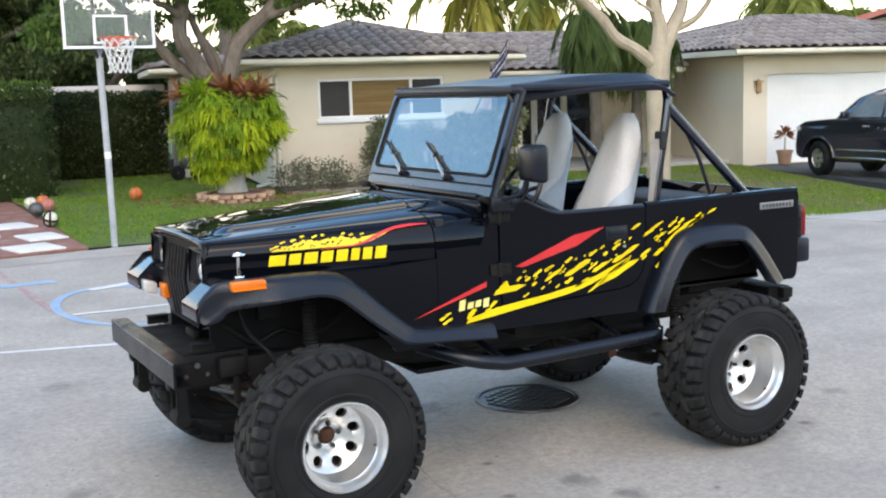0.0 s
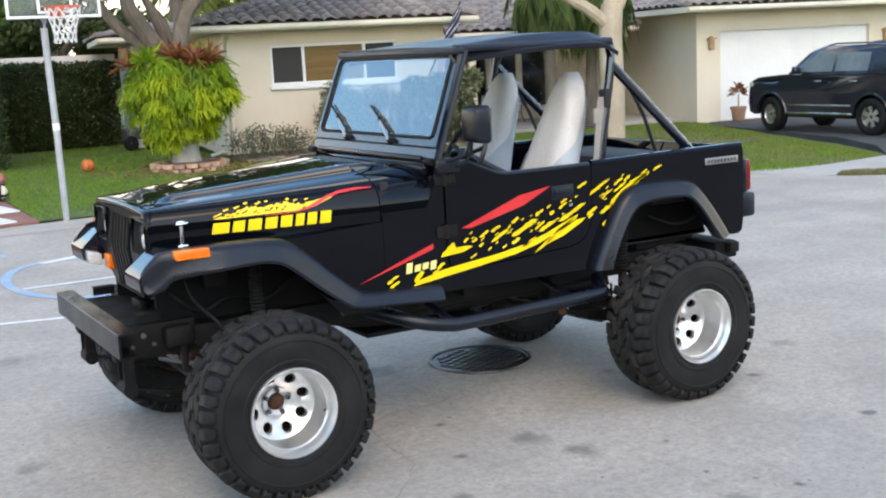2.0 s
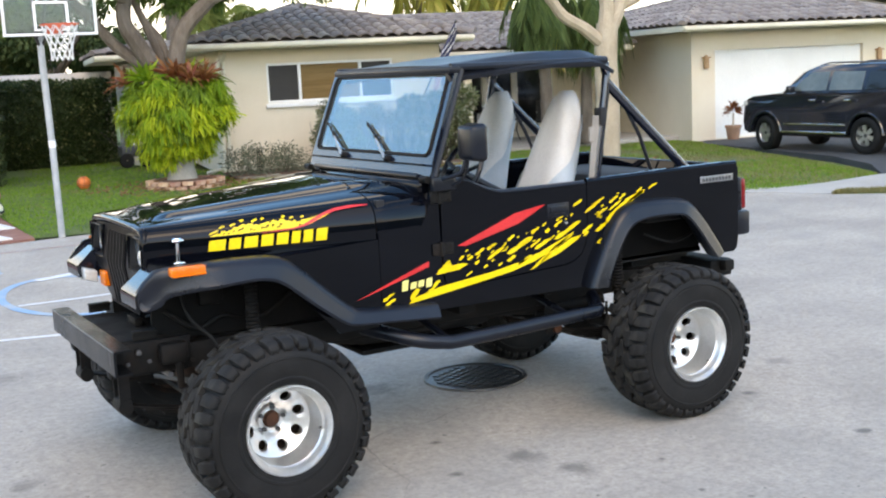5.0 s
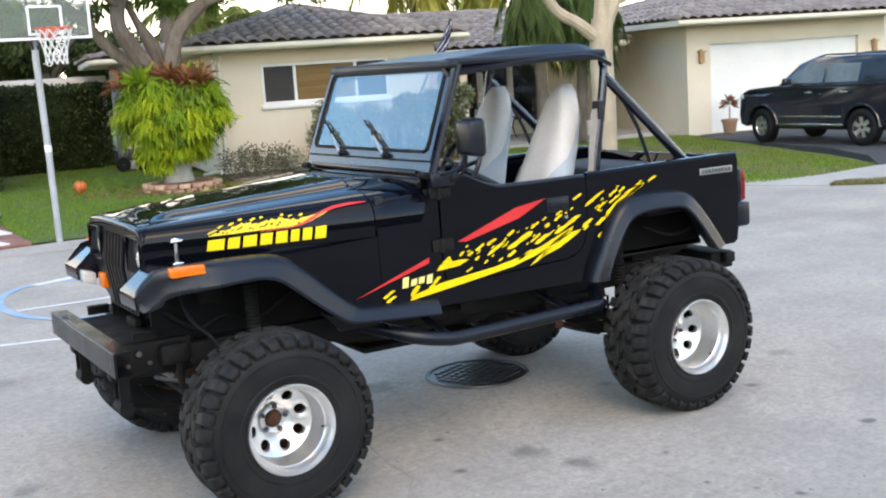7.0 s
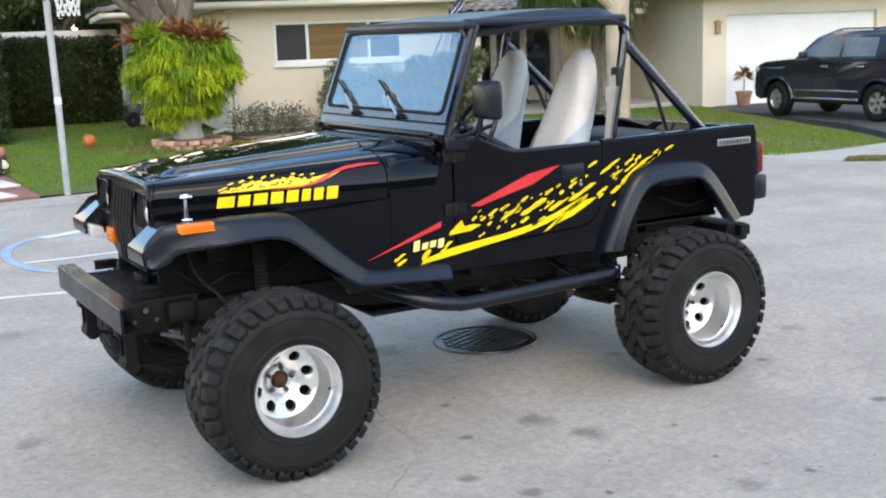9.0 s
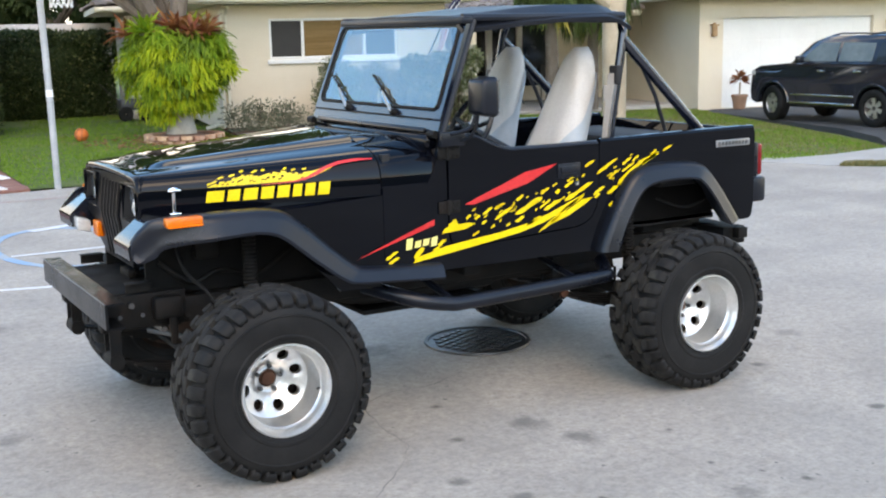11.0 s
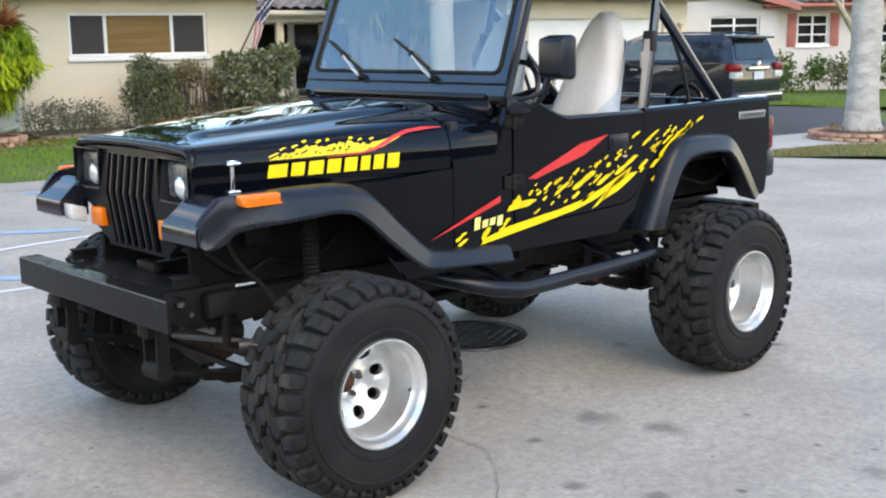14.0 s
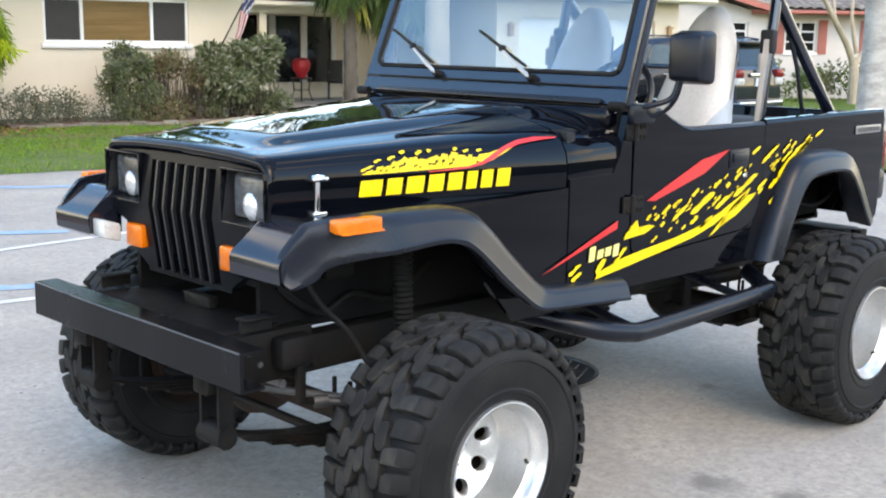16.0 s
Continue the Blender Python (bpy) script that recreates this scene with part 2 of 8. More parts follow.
M["tile_rest"] = surface("grey_roof_tiles", (0.20, 0.165, 0.145), (0.30, 0.26, 0.235), 3, 40, 0.85, bump=0.4, bump_size=0.006,
                         stain=(0.09, 0.08, 0.075), stain_scale=1.6, stain_amount=0.6, per_island=0.22)
M["tile_far"] = surface("brown_roof_tiles", (0.205, 0.17, 0.145), (0.285, 0.245, 0.21), 3, 40, 0.9, bump=0.3, per_island=0.2)
M["underlay"] = surface("roof_underlay", (0.10, 0.085, 0.075), (0.14, 0.12, 0.10), 2, 30, 0.9)
M["dark_glass"] = surface("dark_window_glass", (0.012, 0.013, 0.014), (0.02, 0.02, 0.02), 2, 10, 0.06, 0.1, bump=0)
M["screen"] = surface("dark_insect_screen", (0.022, 0.020, 0.018), (0.034, 0.031, 0.028), 3, 200, 0.6, bump=0.1)
M["house_glass"] = pane_glass("house_window_glass", (0.90, 0.88, 0.84), 0.55, 1.42)
# wheel well lining: the deep shade in there is put into its near-black colour
M["undercoat"] = surface("undercoat_darkened_for_shade", (0.004, 0.004, 0.004), (0.010, 0.009, 0.008), 6, 60, 0.6, 0.8, bump=0.4, spec=0.12)
M["blind"] = surface("tan_window_blind", (0.30, 0.195, 0.09), (0.42, 0.285, 0.145), 1.5, 30, 0.5, 0.6, bump=0.0, stretch=(0.4, 0.4, 6), spec=0.1)
M["bark"] = surface("grey_brown_bark", (0.10, 0.078, 0.06), (0.19, 0.155, 0.125), 6, 40, 0.95, bump=0.8, bump_size=0.02, stretch=(1, 1, 0.35))
M["bark_dark"] = surface("dark_twig_bark", (0.05, 0.04, 0.03), (0.10, 0.08, 0.06), 6, 40, 0.95, bump=0.4)
M["cream"] = surface("cream_rubber", (0.60, 0.56, 0.42), (0.68, 0.64, 0.50), 6, 60, 0.5)
M["pale_bark"] = surface("pale_smooth_bark", (0.36, 0.29, 0.21), (0.48, 0.40, 0.30), 4, 50, 0.9, bump=0.5, bump_size=0.01, stretch=(1, 1, 0.5))
# grey trunk base, with the shade under the fern put into its tone
M["collar_grey"] = surface("grey_trunk_base_with_shade", (0.24, 0.22, 0.19), (0.34, 0.32, 0.28), 3.0, 40, 0.9, bump=0.5, bump_size=0.01, stretch=(1, 1, 0.5))
M["grey_bark"] = surface("pale_grey_bark", (0.33, 0.31, 0.28), (0.50, 0.48, 0.44), 2.5, 35, 0.9, bump=0.6, bump_size=0.012,
                         stretch=(1, 1, 2.2), stain=(0.16, 0.15, 0.13), stain_scale=2.2, stain_amount=0.75)
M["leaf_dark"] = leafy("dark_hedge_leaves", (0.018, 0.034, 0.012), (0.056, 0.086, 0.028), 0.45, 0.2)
M["leaf_mid"] = leafy("green_leaves", (0.045, 0.10, 0.02), (0.13, 0.21, 0.045), 0.45, 0.35)
M["leaf_far"] = leafy("far_tree_leaves", (0.035, 0.065, 0.022), (0.09, 0.12, 0.04), 0.6, 0.3)
M["leaf_lime"] = leafy("lime_fern_leaves", (0.25, 0.38, 0.016), (0.60, 0.64, 0.048), 0.45, 0.38)
M["leaf_lime2"] = leafy("green_fern_leaves", (0.11, 0.24, 0.018), (0.36, 0.48, 0.04), 0.45, 0.38)
M["leaf_deep"] = leafy("deep_green_fern_leaves", (0.05, 0.11, 0.012), (0.20, 0.30, 0.03), 0.45, 0.3)
M["leaf_red"] = leafy("dark_red_bromeliad_leaves", (0.16, 0.035, 0.02), (0.30, 0.13, 0.05), 0.4, 0.25)
M["leaf_shrub"] = leafy("mixed_shrub_leaves", (0.06, 0.09, 0.036), (0.20, 0.215, 0.10), 0.5, 0.25)
M["leaf_shrub2"] = leafy("brownish_shrub_leaves", (0.15, 0.10, 0.055), (0.30, 0.24, 0.15), 0.6, 0.25)
M["leaf_pale"] = leafy("pale_variegated_leaves", (0.14, 0.17, 0.09), (0.50, 0.47, 0.37), 0.5, 0.25)
M["leaf_grey"] = leafy("grey_green_shrub_leaves", (0.10, 0.12, 0.08), (0.22, 0.23, 0.17), 0.6, 0.25)
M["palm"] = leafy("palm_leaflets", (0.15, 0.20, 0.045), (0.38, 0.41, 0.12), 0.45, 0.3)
# darker copy of the palm leaflets: the porch palms' shade is in the colour
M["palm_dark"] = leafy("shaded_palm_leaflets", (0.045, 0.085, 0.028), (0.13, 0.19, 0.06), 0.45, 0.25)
M["palm_dry"] = leafy("yellowing_palm_leaflets", (0.32, 0.34, 0.06), (0.56, 0.48, 0.13), 0.55, 0.3)
M["brick"] = surface("weathered_brick", (0.34, 0.17, 0.11), (0.46, 0.27, 0.18), 8, 60, 0.9, bump=0.5, bump_size=0.005,
                     stain=(0.5, 0.42, 0.33), stain_scale=5, stain_amount=0.5, per_piece=0.25)
M["paver_red"] = surface("red_brick_paving", (0.22, 0.09, 0.068), (0.30, 0.14, 0.10), 3, 40, 0.9, bump=0.4,
                         stain=(0.4, 0.33, 0.28), stain_scale=1.5, stain_amount=0.5)
M["paver_white"] = surface("white_stepping_stone", (0.62, 0.60, 0.57), (0.70, 0.68, 0.65), 3, 40, 0.85, bump=0.3)
M["mulch"] = surface("brown_mulch", (0.10, 0.05, 0.03), (0.18, 0.09, 0.055), 14, 90, 0.95, bump=1.0, bump_size=0.03)
M["iron"] = surface("cast_iron", (0.045, 0.043, 0.042), (0.10, 0.095, 0.09), 8, 60, 0.3, 0.5, metal=0.7, bump=0.4)
M["galv"] = surface("galvanised_steel", (0.36, 0.38, 0.40), (0.48, 0.50, 0.52), 5, 60, 0.45, 0.6, metal=0.7, bump=0.15,
                    stain=(0.6, 0.58, 0.55), stain_scale=3, stain_amount=0.3)
M["terracotta"] = surface("terracotta", (0.30, 0.17, 0.11), (0.38, 0.22, 0.14), 6, 50, 0.9)
M["ochre"] = surface("ochre_metal", (0.36, 0.21, 0.11), (0.45, 0.28, 0.15), 8, 50, 0.7)

# vehicle
M["paint"] = surface("black_car_paint", (0.0015, 0.0019, 0.0033), (0.0026, 0.0032, 0.0055), 2, 120, 0.018, 0.035, bump=0.006, bump_size=0.001, spec=0.22)
# black paint; the navy in its base stands in for blue sky light
M["paint_semi"] = surface("satin_black_paint_with_sky_blue", (0.004, 0.0065, 0.014), (0.007, 0.011, 0.023), 3, 120, 0.14, 0.24, bump=0.02, spec=0.95)
M["nose_black"] = surface("hazy_black_paint", (0.006, 0.0075, 0.013), (0.011, 0.0135, 0.021), 3, 120, 0.07, 0.16, bump=0.02, spec=0.65)
M["paint_dull"] = surface("dulled_black_paint", (0.012, 0.0125, 0.014), (0.02, 0.021, 0.023), 3, 90, 0.28, 0.42, bump=0.05, spec=0.35)
# black plastic with a little of the sky's blue put into its colour
M["plastic"] = surface("black_textured_plastic_with_sky_blue", (0.0042, 0.0055, 0.009), (0.0078, 0.010, 0.016), 3, 250, 0.24, 0.36, bump=0.2, bump_size=0.0015, spec=0.33)
M["vinyl"] = surface("black_vinyl", (0.007, 0.009, 0.014), (0.012, 0.015, 0.021), 4, 150, 0.34, 0.48, bump=0.15, bump_size=0.002, spec=0.35)
M["rubber"] = surface("tyre_rubber", (0.009, 0.009, 0.009), (0.016, 0.0155, 0.015), 5, 90, 0.5, 0.68, bump=0.3, bump_size=0.002, spec=0.16,
                      stain=(0.035, 0.033, 0.031), stain_scale=6, stain_amount=0.35)
M["tread"] = surface("worn_dusty_tread_rubber", (0.016, 0.016, 0.0158), (0.031, 0.030, 0.029), 9, 110, 0.6, 0.8, bump=0.4, bump_size=0.003, spec=0.14,
                     stain=(0.075, 0.068, 0.052), stain_scale=11, stain_amount=0.4, per_island=0.25)
M["grille_black"] = surface("satin_black_grille_paint", (0.003, 0.0035, 0.005), (0.006, 0.007, 0.009), 3, 120, 0.25, 0.38, bump=0.03, spec=0.12)
M["alloy"] = surface("brushed_aluminium", (0.62, 0.62, 0.60), (0.72, 0.72, 0.71), 6, 120, 0.28, 0.42, metal=0.9, bump=0.06, bump_size=0.001,
                     stain=(0.42, 0.40, 0.37), stain_scale=5, stain_amount=0.4)
M["chrome"] = surface("chrome", (0.75, 0.75, 0.75), (0.82, 0.82, 0.82), 3, 60, 0.1, 0.2, metal=1.0, bump=0)
M["rust"] = surface("rusty_iron", (0.07, 0.026, 0.015), (0.13, 0.055, 0.03), 18, 90, 0.85, metal=0.2, bump=0.4)
M["rust_dark"] = surface("oily_rusty_iron", (0.018, 0.011, 0.008), (0.05, 0.024, 0.014), 18, 90, 0.8, metal=0.2, bump=0.4)
M["steel_dark"] = surface("grimy_black_steel", (0.005, 0.005, 0.0048), (0.012, 0.011, 0.010), 6, 60, 0.5, 0.8, metal=0.0, bump=0.35, spec=0.16,
                          stain=(0.030, 0.018, 0.012), stain_scale=5, stain_amount=0.4)
M["steel_grey"] = surface("worn_grey_steel", (0.07, 0.072, 0.075), (0.13, 0.13, 0.135), 4, 50, 0.4, 0.6, metal=0.5, bump=0.15)
M["bumper_black"] = surface("worn_black_painted_steel", (0.004, 0.0043, 0.005), (0.008, 0.0085, 0.0095), 4, 70, 0.16, 0.30, bump=0.08, spec=0.16, stain=(0.012, 0.012, 0.013), stain_scale=7, stain_amount=0.35)
M["amber"] = surface("amber_lens", (0.70, 0.13, 0.006), (0.78, 0.18, 0.01), 20, 120, 0.18, 0.25, bump=0.2, bump_size=0.002)
M["red_lens"] = surface("red_lens", (0.17, 0.006, 0.008), (0.23, 0.010, 0.012), 20, 120, 0.18, 0.28, bump=0.2, bump_size=0.002, spec=0.3)
M["lamp_lens"] = surface("lamp_reflector", (0.035, 0.037, 0.040), (0.13, 0.135, 0.14), 12, 60, 0.05, 0.1, metal=0.0, bump=0.4, bump_size=0.004)
M["reflector"] = surface("bright_reflector", (0.55, 0.56, 0.57), (0.8, 0.8, 0.8), 14, 60, 0.18, 0.3, metal=0.6, bump=0.3)
M["edging"] = surface("weathered_edging_stone", (0.13, 0.11, 0.085), (0.24, 0.21, 0.17), 3, 50, 0.9, bump=0.5, per_island=0.3)
M["clear_lens"] = surface("clear_lens", (0.45, 0.45, 0.43), (0.6, 0.6, 0.58), 9, 60, 0.2, 0.3, bump=0.3)
M["decal_yellow"] = surface("yellow_decal", (0.85, 0.58, 0.004), (0.9, 0.64, 0.008), 5, 60, 0.35, bump=0.02)
M["decal_red"] = surface("red_decal", (0.62, 0.018, 0.022), (0.70, 0.03, 0.03), 5, 60, 0.35, bump=0.02)
M["decal_pale"] = surface("pale_decal", (0.80, 0.68, 0.20), (0.84, 0.73, 0.27), 5, 60, 0.35, bump=0.02)
M["badge"] = surface("silver_badge", (0.240, 0.246, 0.252), (0.300, 0.300, 0.300), 8, 60, 0.3, metal=0.6, bump=0.05)
M["seat_pale"] = surface("pale_grey_seat_cloth", (0.55, 0.515, 0.47), (0.68, 0.645, 0.60), 5, 160, 0.9, bump=0.4, bump_size=0.003,
                         stretch=(1, 1, 0.4))
M["belt"] = surface("tan_grey_webbing", (0.26, 0.23, 0.20), (0.33, 0.30, 0.26), 6, 160, 0.85, bump=0.3, bump_size=0.002)
M["seat_blue"] = surface("blue_grey_seat_skin", (0.34, 0.385, 0.415), (0.43, 0.475, 0.505), 5, 160, 0.9, bump=0.4, bump_size=0.003)
M["interior"] = surface("black_interior", (0.008, 0.008, 0.009), (0.014, 0.014, 0.015), 4, 100, 0.7)
M["glass"] = pane_glass("windscreen_glass", (0.68, 0.78, 0.82), 1.0, 2.4, 0.05)
M["clear_board"] = pane_glass("acrylic_board", (0.50, 0.54, 0.56), 0.9, 1.5, 0.06)
M["tint_glass"] = surface("tinted_car_glass", (0.015, 0.018, 0.022), (0.022, 0.026, 0.03), 2, 10, 0.02, 0.03, bump=0, spec=0.4)
# opaque pane; daylight showing through the cabin is put in as a pale colour
M["pale_glass"] = surface("car_glass_with_painted_daylight", (0.11, 0.13, 0.125), (0.16, 0.18, 0.17), 2, 10, 0.02, 0.03, bump=0, spec=0.5)
M["suv_paint"] = surface("charcoal_car_paint", (0.012, 0.014, 0.021), (0.017, 0.0195, 0.028), 2, 120, 0.08, 0.14, bump=0.01, coat=0.5, spec=0.4)
M["orange_ball"] = surface("orange_rubber", (0.55, 0.13, 0.03), (0.65, 0.17, 0.04), 12, 120, 0.6, bump=0.3)
M["net"] = surface("white_cord", (0.65, 0.65, 0.63), (0.75, 0.75, 0.72), 20, 120, 0.9, bump=0.2)
M["rim_red"] = surface("orange_red_metal", (0.55, 0.09, 0.04), (0.62, 0.12, 0.05), 8, 60, 0.5)
M["line_white"] = surface("worn_white_line", (0.62, 0.62, 0.61), (0.72, 0.72, 0.71), 6, 60, 0.85, stain=(0.42, 0.41, 0.39), stain_scale=4, stain_amount=0.6)
M["line_blue"] = surface("worn_blue_chalk", (0.20, 0.35, 0.50), (0.30, 0.41, 0.50), 3, 50, 0.9, stain=(0.39, 0.39, 0.38), stain_scale=3, stain_amount=0.75)
M["line_red"] = surface("worn_red_line", (0.36, 0.2, 0.18), (0.42, 0.28, 0.26), 6, 60, 0.9, stain=(0.4, 0.38, 0.36), stain_scale=4, stain_amount=0.8)
M["crack"] = surface("dark_crack", (0.19, 0.175, 0.155), (0.33, 0.30, 0.265), 6, 60, 0.95)
M["flag_red"] = surface("red_flag_cloth", (0.45, 0.05, 0.05), (0.5, 0.08, 0.08), 6, 80, 0.8)
M["flag_white"] = surface("white_flag_cloth", (0.65, 0.64, 0.62), (0.72, 0.71, 0.7), 6, 80, 0.8)
M["flag_blue"] = surface("navy_flag_cloth", (0.03, 0.035, 0.09), (0.05, 0.055, 0.12), 6, 80, 0.8)
M["pot_red"] = surface("glossy_red", (0.5, 0.02, 0.03), (0.6, 0.04, 0.05), 6, 80, 0.3)
M["plate"] = surface("pale_plate", (0.55, 0.6, 0.63), (0.65, 0.7, 0.72), 6, 60, 0.5)


# ---- builders ----
def finish(name, me, material, parent=None, label="", smooth=38.0):
    mats = material if isinstance(material, (list, tuple)) else [material]
    for mt in mats:
        me.materials.append(M[mt] if isinstance(mt, str) else mt)
    if smooth and len(me.polygons):
        me.polygons.foreach_set("use_smooth", [True] * len(me.polygons))
        me.set_sharp_from_angle(angle=radians(smooth))
    ob = new(name, me)
    if parent is not None:
        ob.parent = parent
    if label:
        ob["label"] = label
    return ob


def part(name, bm, material, parent=None, label="", smooth=38.0):
    me = bpy.data.meshes.new(name)
    bmesh.ops.recalc_face_normals(bm, faces=bm.faces[:])
    bm.to_mesh(me)
    bm.free()
    return finish(name, me, material, parent, label, smooth)


def raw(name, verts, faces, material, parent=None, label="", smooth=38.0, mat_ids=None):
    me = bpy.data.meshes.new(name)
    me.from_pydata([tuple(v) for v in verts], [], [tuple(f) for f in faces])
    ob = finish(name, me, material, parent, label, smooth)
    if mat_ids is not None:
        me.polygons.foreach_set("material_index", mat_ids)
    return ob


def thing(name, label, category, place=(0, 0, 0), turn=0.0, group="", kind=""):
    ob = new(name)
    ob.matrix_basis = pose(*place, 0, 0, turn)
    ob.empty_display_size = 0.2
    return tagged(ob, label, category, group, kind)


def B():
    return bmesh.new()


def box(bm, lo, hi, bev=0.0, m=None, seg=2):
    c = [(a + b) / 2 for a, b in zip(lo, hi)]
    s = [abs(b - a) for a, b in zip(lo, hi)]
    r = bmesh.ops.create_cube(bm, size=1.0, matrix=(m or Matrix()) @ Matrix.Translation(c) @ Matrix.Diagonal((*s, 1)))
    if bev:
        vs = set(r["verts"])
        es = [e for e in bm.edges if e.verts[0] in vs and e.verts[1] in vs]
        bmesh.ops.bevel(bm, geom=es, offset=min(bev, min(s) * 0.49), segments=seg, affect="EDGES", profile=0.5)
    return bm


def one_box(lo, hi, bev=0.0, m=None, seg=2):
    return box(B(), lo, hi, bev, m, seg)


def prism(bm, pts, axis, a, b, m=None):
    """The outline pts, in the plane across the axis, drawn out from a to b."""
    def at(p, w):
        v = {"x": (w, p[0], p[1]), "y": (p[0], w, p[1]), "z": (p[0], p[1], w)}[axis]
        return (m @ Vector(v)) if m else Vector(v)
    lo, hi = [bm.verts.new(at(p, a)) for p in pts], [bm.verts.new(at(p, b)) for p in pts]
    bm.faces.new(lo), bm.faces.new(hi[::-1])
    for i in range(len(pts)):
        j = (i + 1) % len(pts)
        bm.faces.new((lo[i], hi[i], hi[j], lo[j]))
    return bm


def loft(bm, rows, closed=False, caps=False):
    """Skin over rows of points; closed: each row is a ring."""
    vs = [[bm.verts.new(p) for p in r] for r in rows]
    n = len(rows[0])
    for a, b in zip(vs, vs[1:]):
        for i in range(n if closed else n - 1):
            j = (i + 1) % n
            bm.faces.new((a[i], a[j], b[j], b[i]))
    if caps:
        bm.faces.new(vs[0][::-1]), bm.faces.new(vs[-1])
    return bm


def smooth_line(pts, per=6):
    """A curve through the points."""
    P = [Vector(p) for p in pts]
    out = []
    for i in range(len(P) - 1):
        a, b, c, d = P[max(i - 1, 0)], P[i], P[i + 1], P[min(i + 2, len(P) - 1)]
        for k in range(per):
            t = k / per
            out.append(0.5 * ((2 * b) + (c - a) * t + (2 * a - 5 * b + 4 * c - d) * t * t + (3 * b - a - 3 * c + d) * t ** 3))
    out.append(P[-1])
    return out


def tube(bm, pts, radius, n=10, caps=True):
    P = [Vector(p) for p in pts]
    R = radius if isinstance(radius, (list, tuple)) else [radius] * len(P)
    rows, side = [], None
    for i, p in enumerate(P):
        d = (P[min(i + 1, len(P) - 1)] - P[max(i - 1, 0)]).normalized()
        if side is None:
            side = d.cross(Vector((0, 0, 1)) if abs(d.z) < 0.9 else Vector((1, 0, 0))).normalized()
        side = (side - d * side.dot(d)).normalized()
        up = d.cross(side)
        rows.append([p + (side * math.cos(2 * math.pi * k / n) + up * math.sin(2 * math.pi * k / n)) * R[i] for k in range(n)])
    return loft(bm, rows, True, caps)


def lathe(bm, prof, n=40, m=None, closed=False):
    """Profile (radius, along) turned about the y axis."""
    rows = []
    for k in range(n):
        a = 2 * math.pi * k / n
        row = [Vector((r * math.cos(a), w, r * math.sin(a))) for r, w in prof]
        rows.append([m @ v for v in row] if m else row)
    vs = [[bm.verts.new(p) for p in r] for r in rows]
    q = len(prof)
    for k in range(n):
        a, b = vs[k], vs[(k + 1) % n]
        for i in range(q if closed else q - 1):
            j = (i + 1) % q
            bm.faces.new((a[i], a[j], b[j], b[i]))
    return bm


def panel(bm, us, vs, hole, place, depth):
    """A thick sheet on the grid us x vs, without the cells that hole() names. place(u, v, d) gives a point d deep."""
    keep = {(i, j) for i in range(len(us) - 1) for j in range(len(vs) - 1)
            if not hole((us[i] + us[i + 1]) / 2, (vs[j] + vs[j + 1]) / 2)}
    front, rear = {}, {}

    def vert(store, i, j, d):
        if (i, j) not in store:
            store[i, j] = bm.verts.new(place(us[i], vs[j], d))
        return store[i, j]
    for i, j in keep:
        ring = [(i, j), (i + 1, j), (i + 1, j + 1), (i, j + 1)]
        bm.faces.new([vert(front, *c, 0.0) for c in ring])
        bm.faces.new([vert(rear, *c, depth) for c in ring][::-1])
        for (di, dj), (a, b) in (((0, -1), (0, 1)), ((1, 0), (1, 2)), ((0, 1), (2, 3)), ((-1, 0), (3, 0))):
            if (i + di, j + dj) not in keep:
                p, q = ring[a], ring[b]
                bm.faces.new((vert(front, *q, 0.0), vert(front, *p, 0.0), vert(rear, *p, depth), vert(rear, *q, depth)))
    return bm


def leaf_cloud(points, ways, length, width, rng, droop=0.0, spread=0.35, fold=0.25):
    """Small folded leaves at the points, growing along the ways."""
    n = len(points)
    d = ways + rng.normal(0, spread, (n, 3))
    d /= np.linalg.norm(d, axis=1)[:, None] + 1e-9
    s = np.cross(d, rng.normal(0, 1, (n, 3)))
    s /= np.linalg.norm(s, axis=1)[:, None] + 1e-9
    u = np.cross(s, d)
    L = length * rng.uniform(0.6, 1.3, (n, 1))
    W = width * rng.uniform(0.7, 1.2, (n, 1))
    tip = points + d * L
    tip[:, 2] -= droop * L[:, 0]
    mid = points + d * L * 0.5
    a, b = mid + s * W * 0.5 + u * W * fold, mid - s * W * 0.5 + u * W * fold
    verts = np.stack([points, a, tip, b], 1).reshape(-1, 3)
    idx = np.arange(n)[:, None] * 4
    faces = np.concatenate([idx + np.array([[0, 1, 2]]), idx + np.array([[0, 2, 3]])])
    return verts, faces


def blades(points, height, lean, rng, width=0.012):
    n = len(points)
    a = rng.uniform(0, 2 * math.pi, n)
    h = height * rng.uniform(0.5, 1.25, n)
    side = np.stack([np.cos(a), np.sin(a), np.zeros(n)], 1) * (width * 0.5)
    tip = points + np.stack([np.cos(a + 1.3) * lean * h, np.sin(a + 1.3) * lean * h, h], 1)
    verts = np.stack([points - side, points + side, tip], 1).reshape(-1, 3)
    faces = np.arange(n)[:, None] * 3 + np.array([[0, 1, 2]])
    return verts, faces


def inside(px, py, poly):
    """Which points lie in the outline."""
    r = np.zeros(len(px), bool)
    j = len(poly) - 1
    for i in range(len(poly)):
        (xi, yi), (xj, yj) = poly[i], poly[j]
        hit = ((yi > py) != (yj > py)) & (px < (xj - xi) * (py - yi) / (yj - yi + 1e-12) + xi)
        r ^= hit
        j = i
    return r


# ---- ground ----
RC, RR = Vector((1.9, -1.2)), 11.0


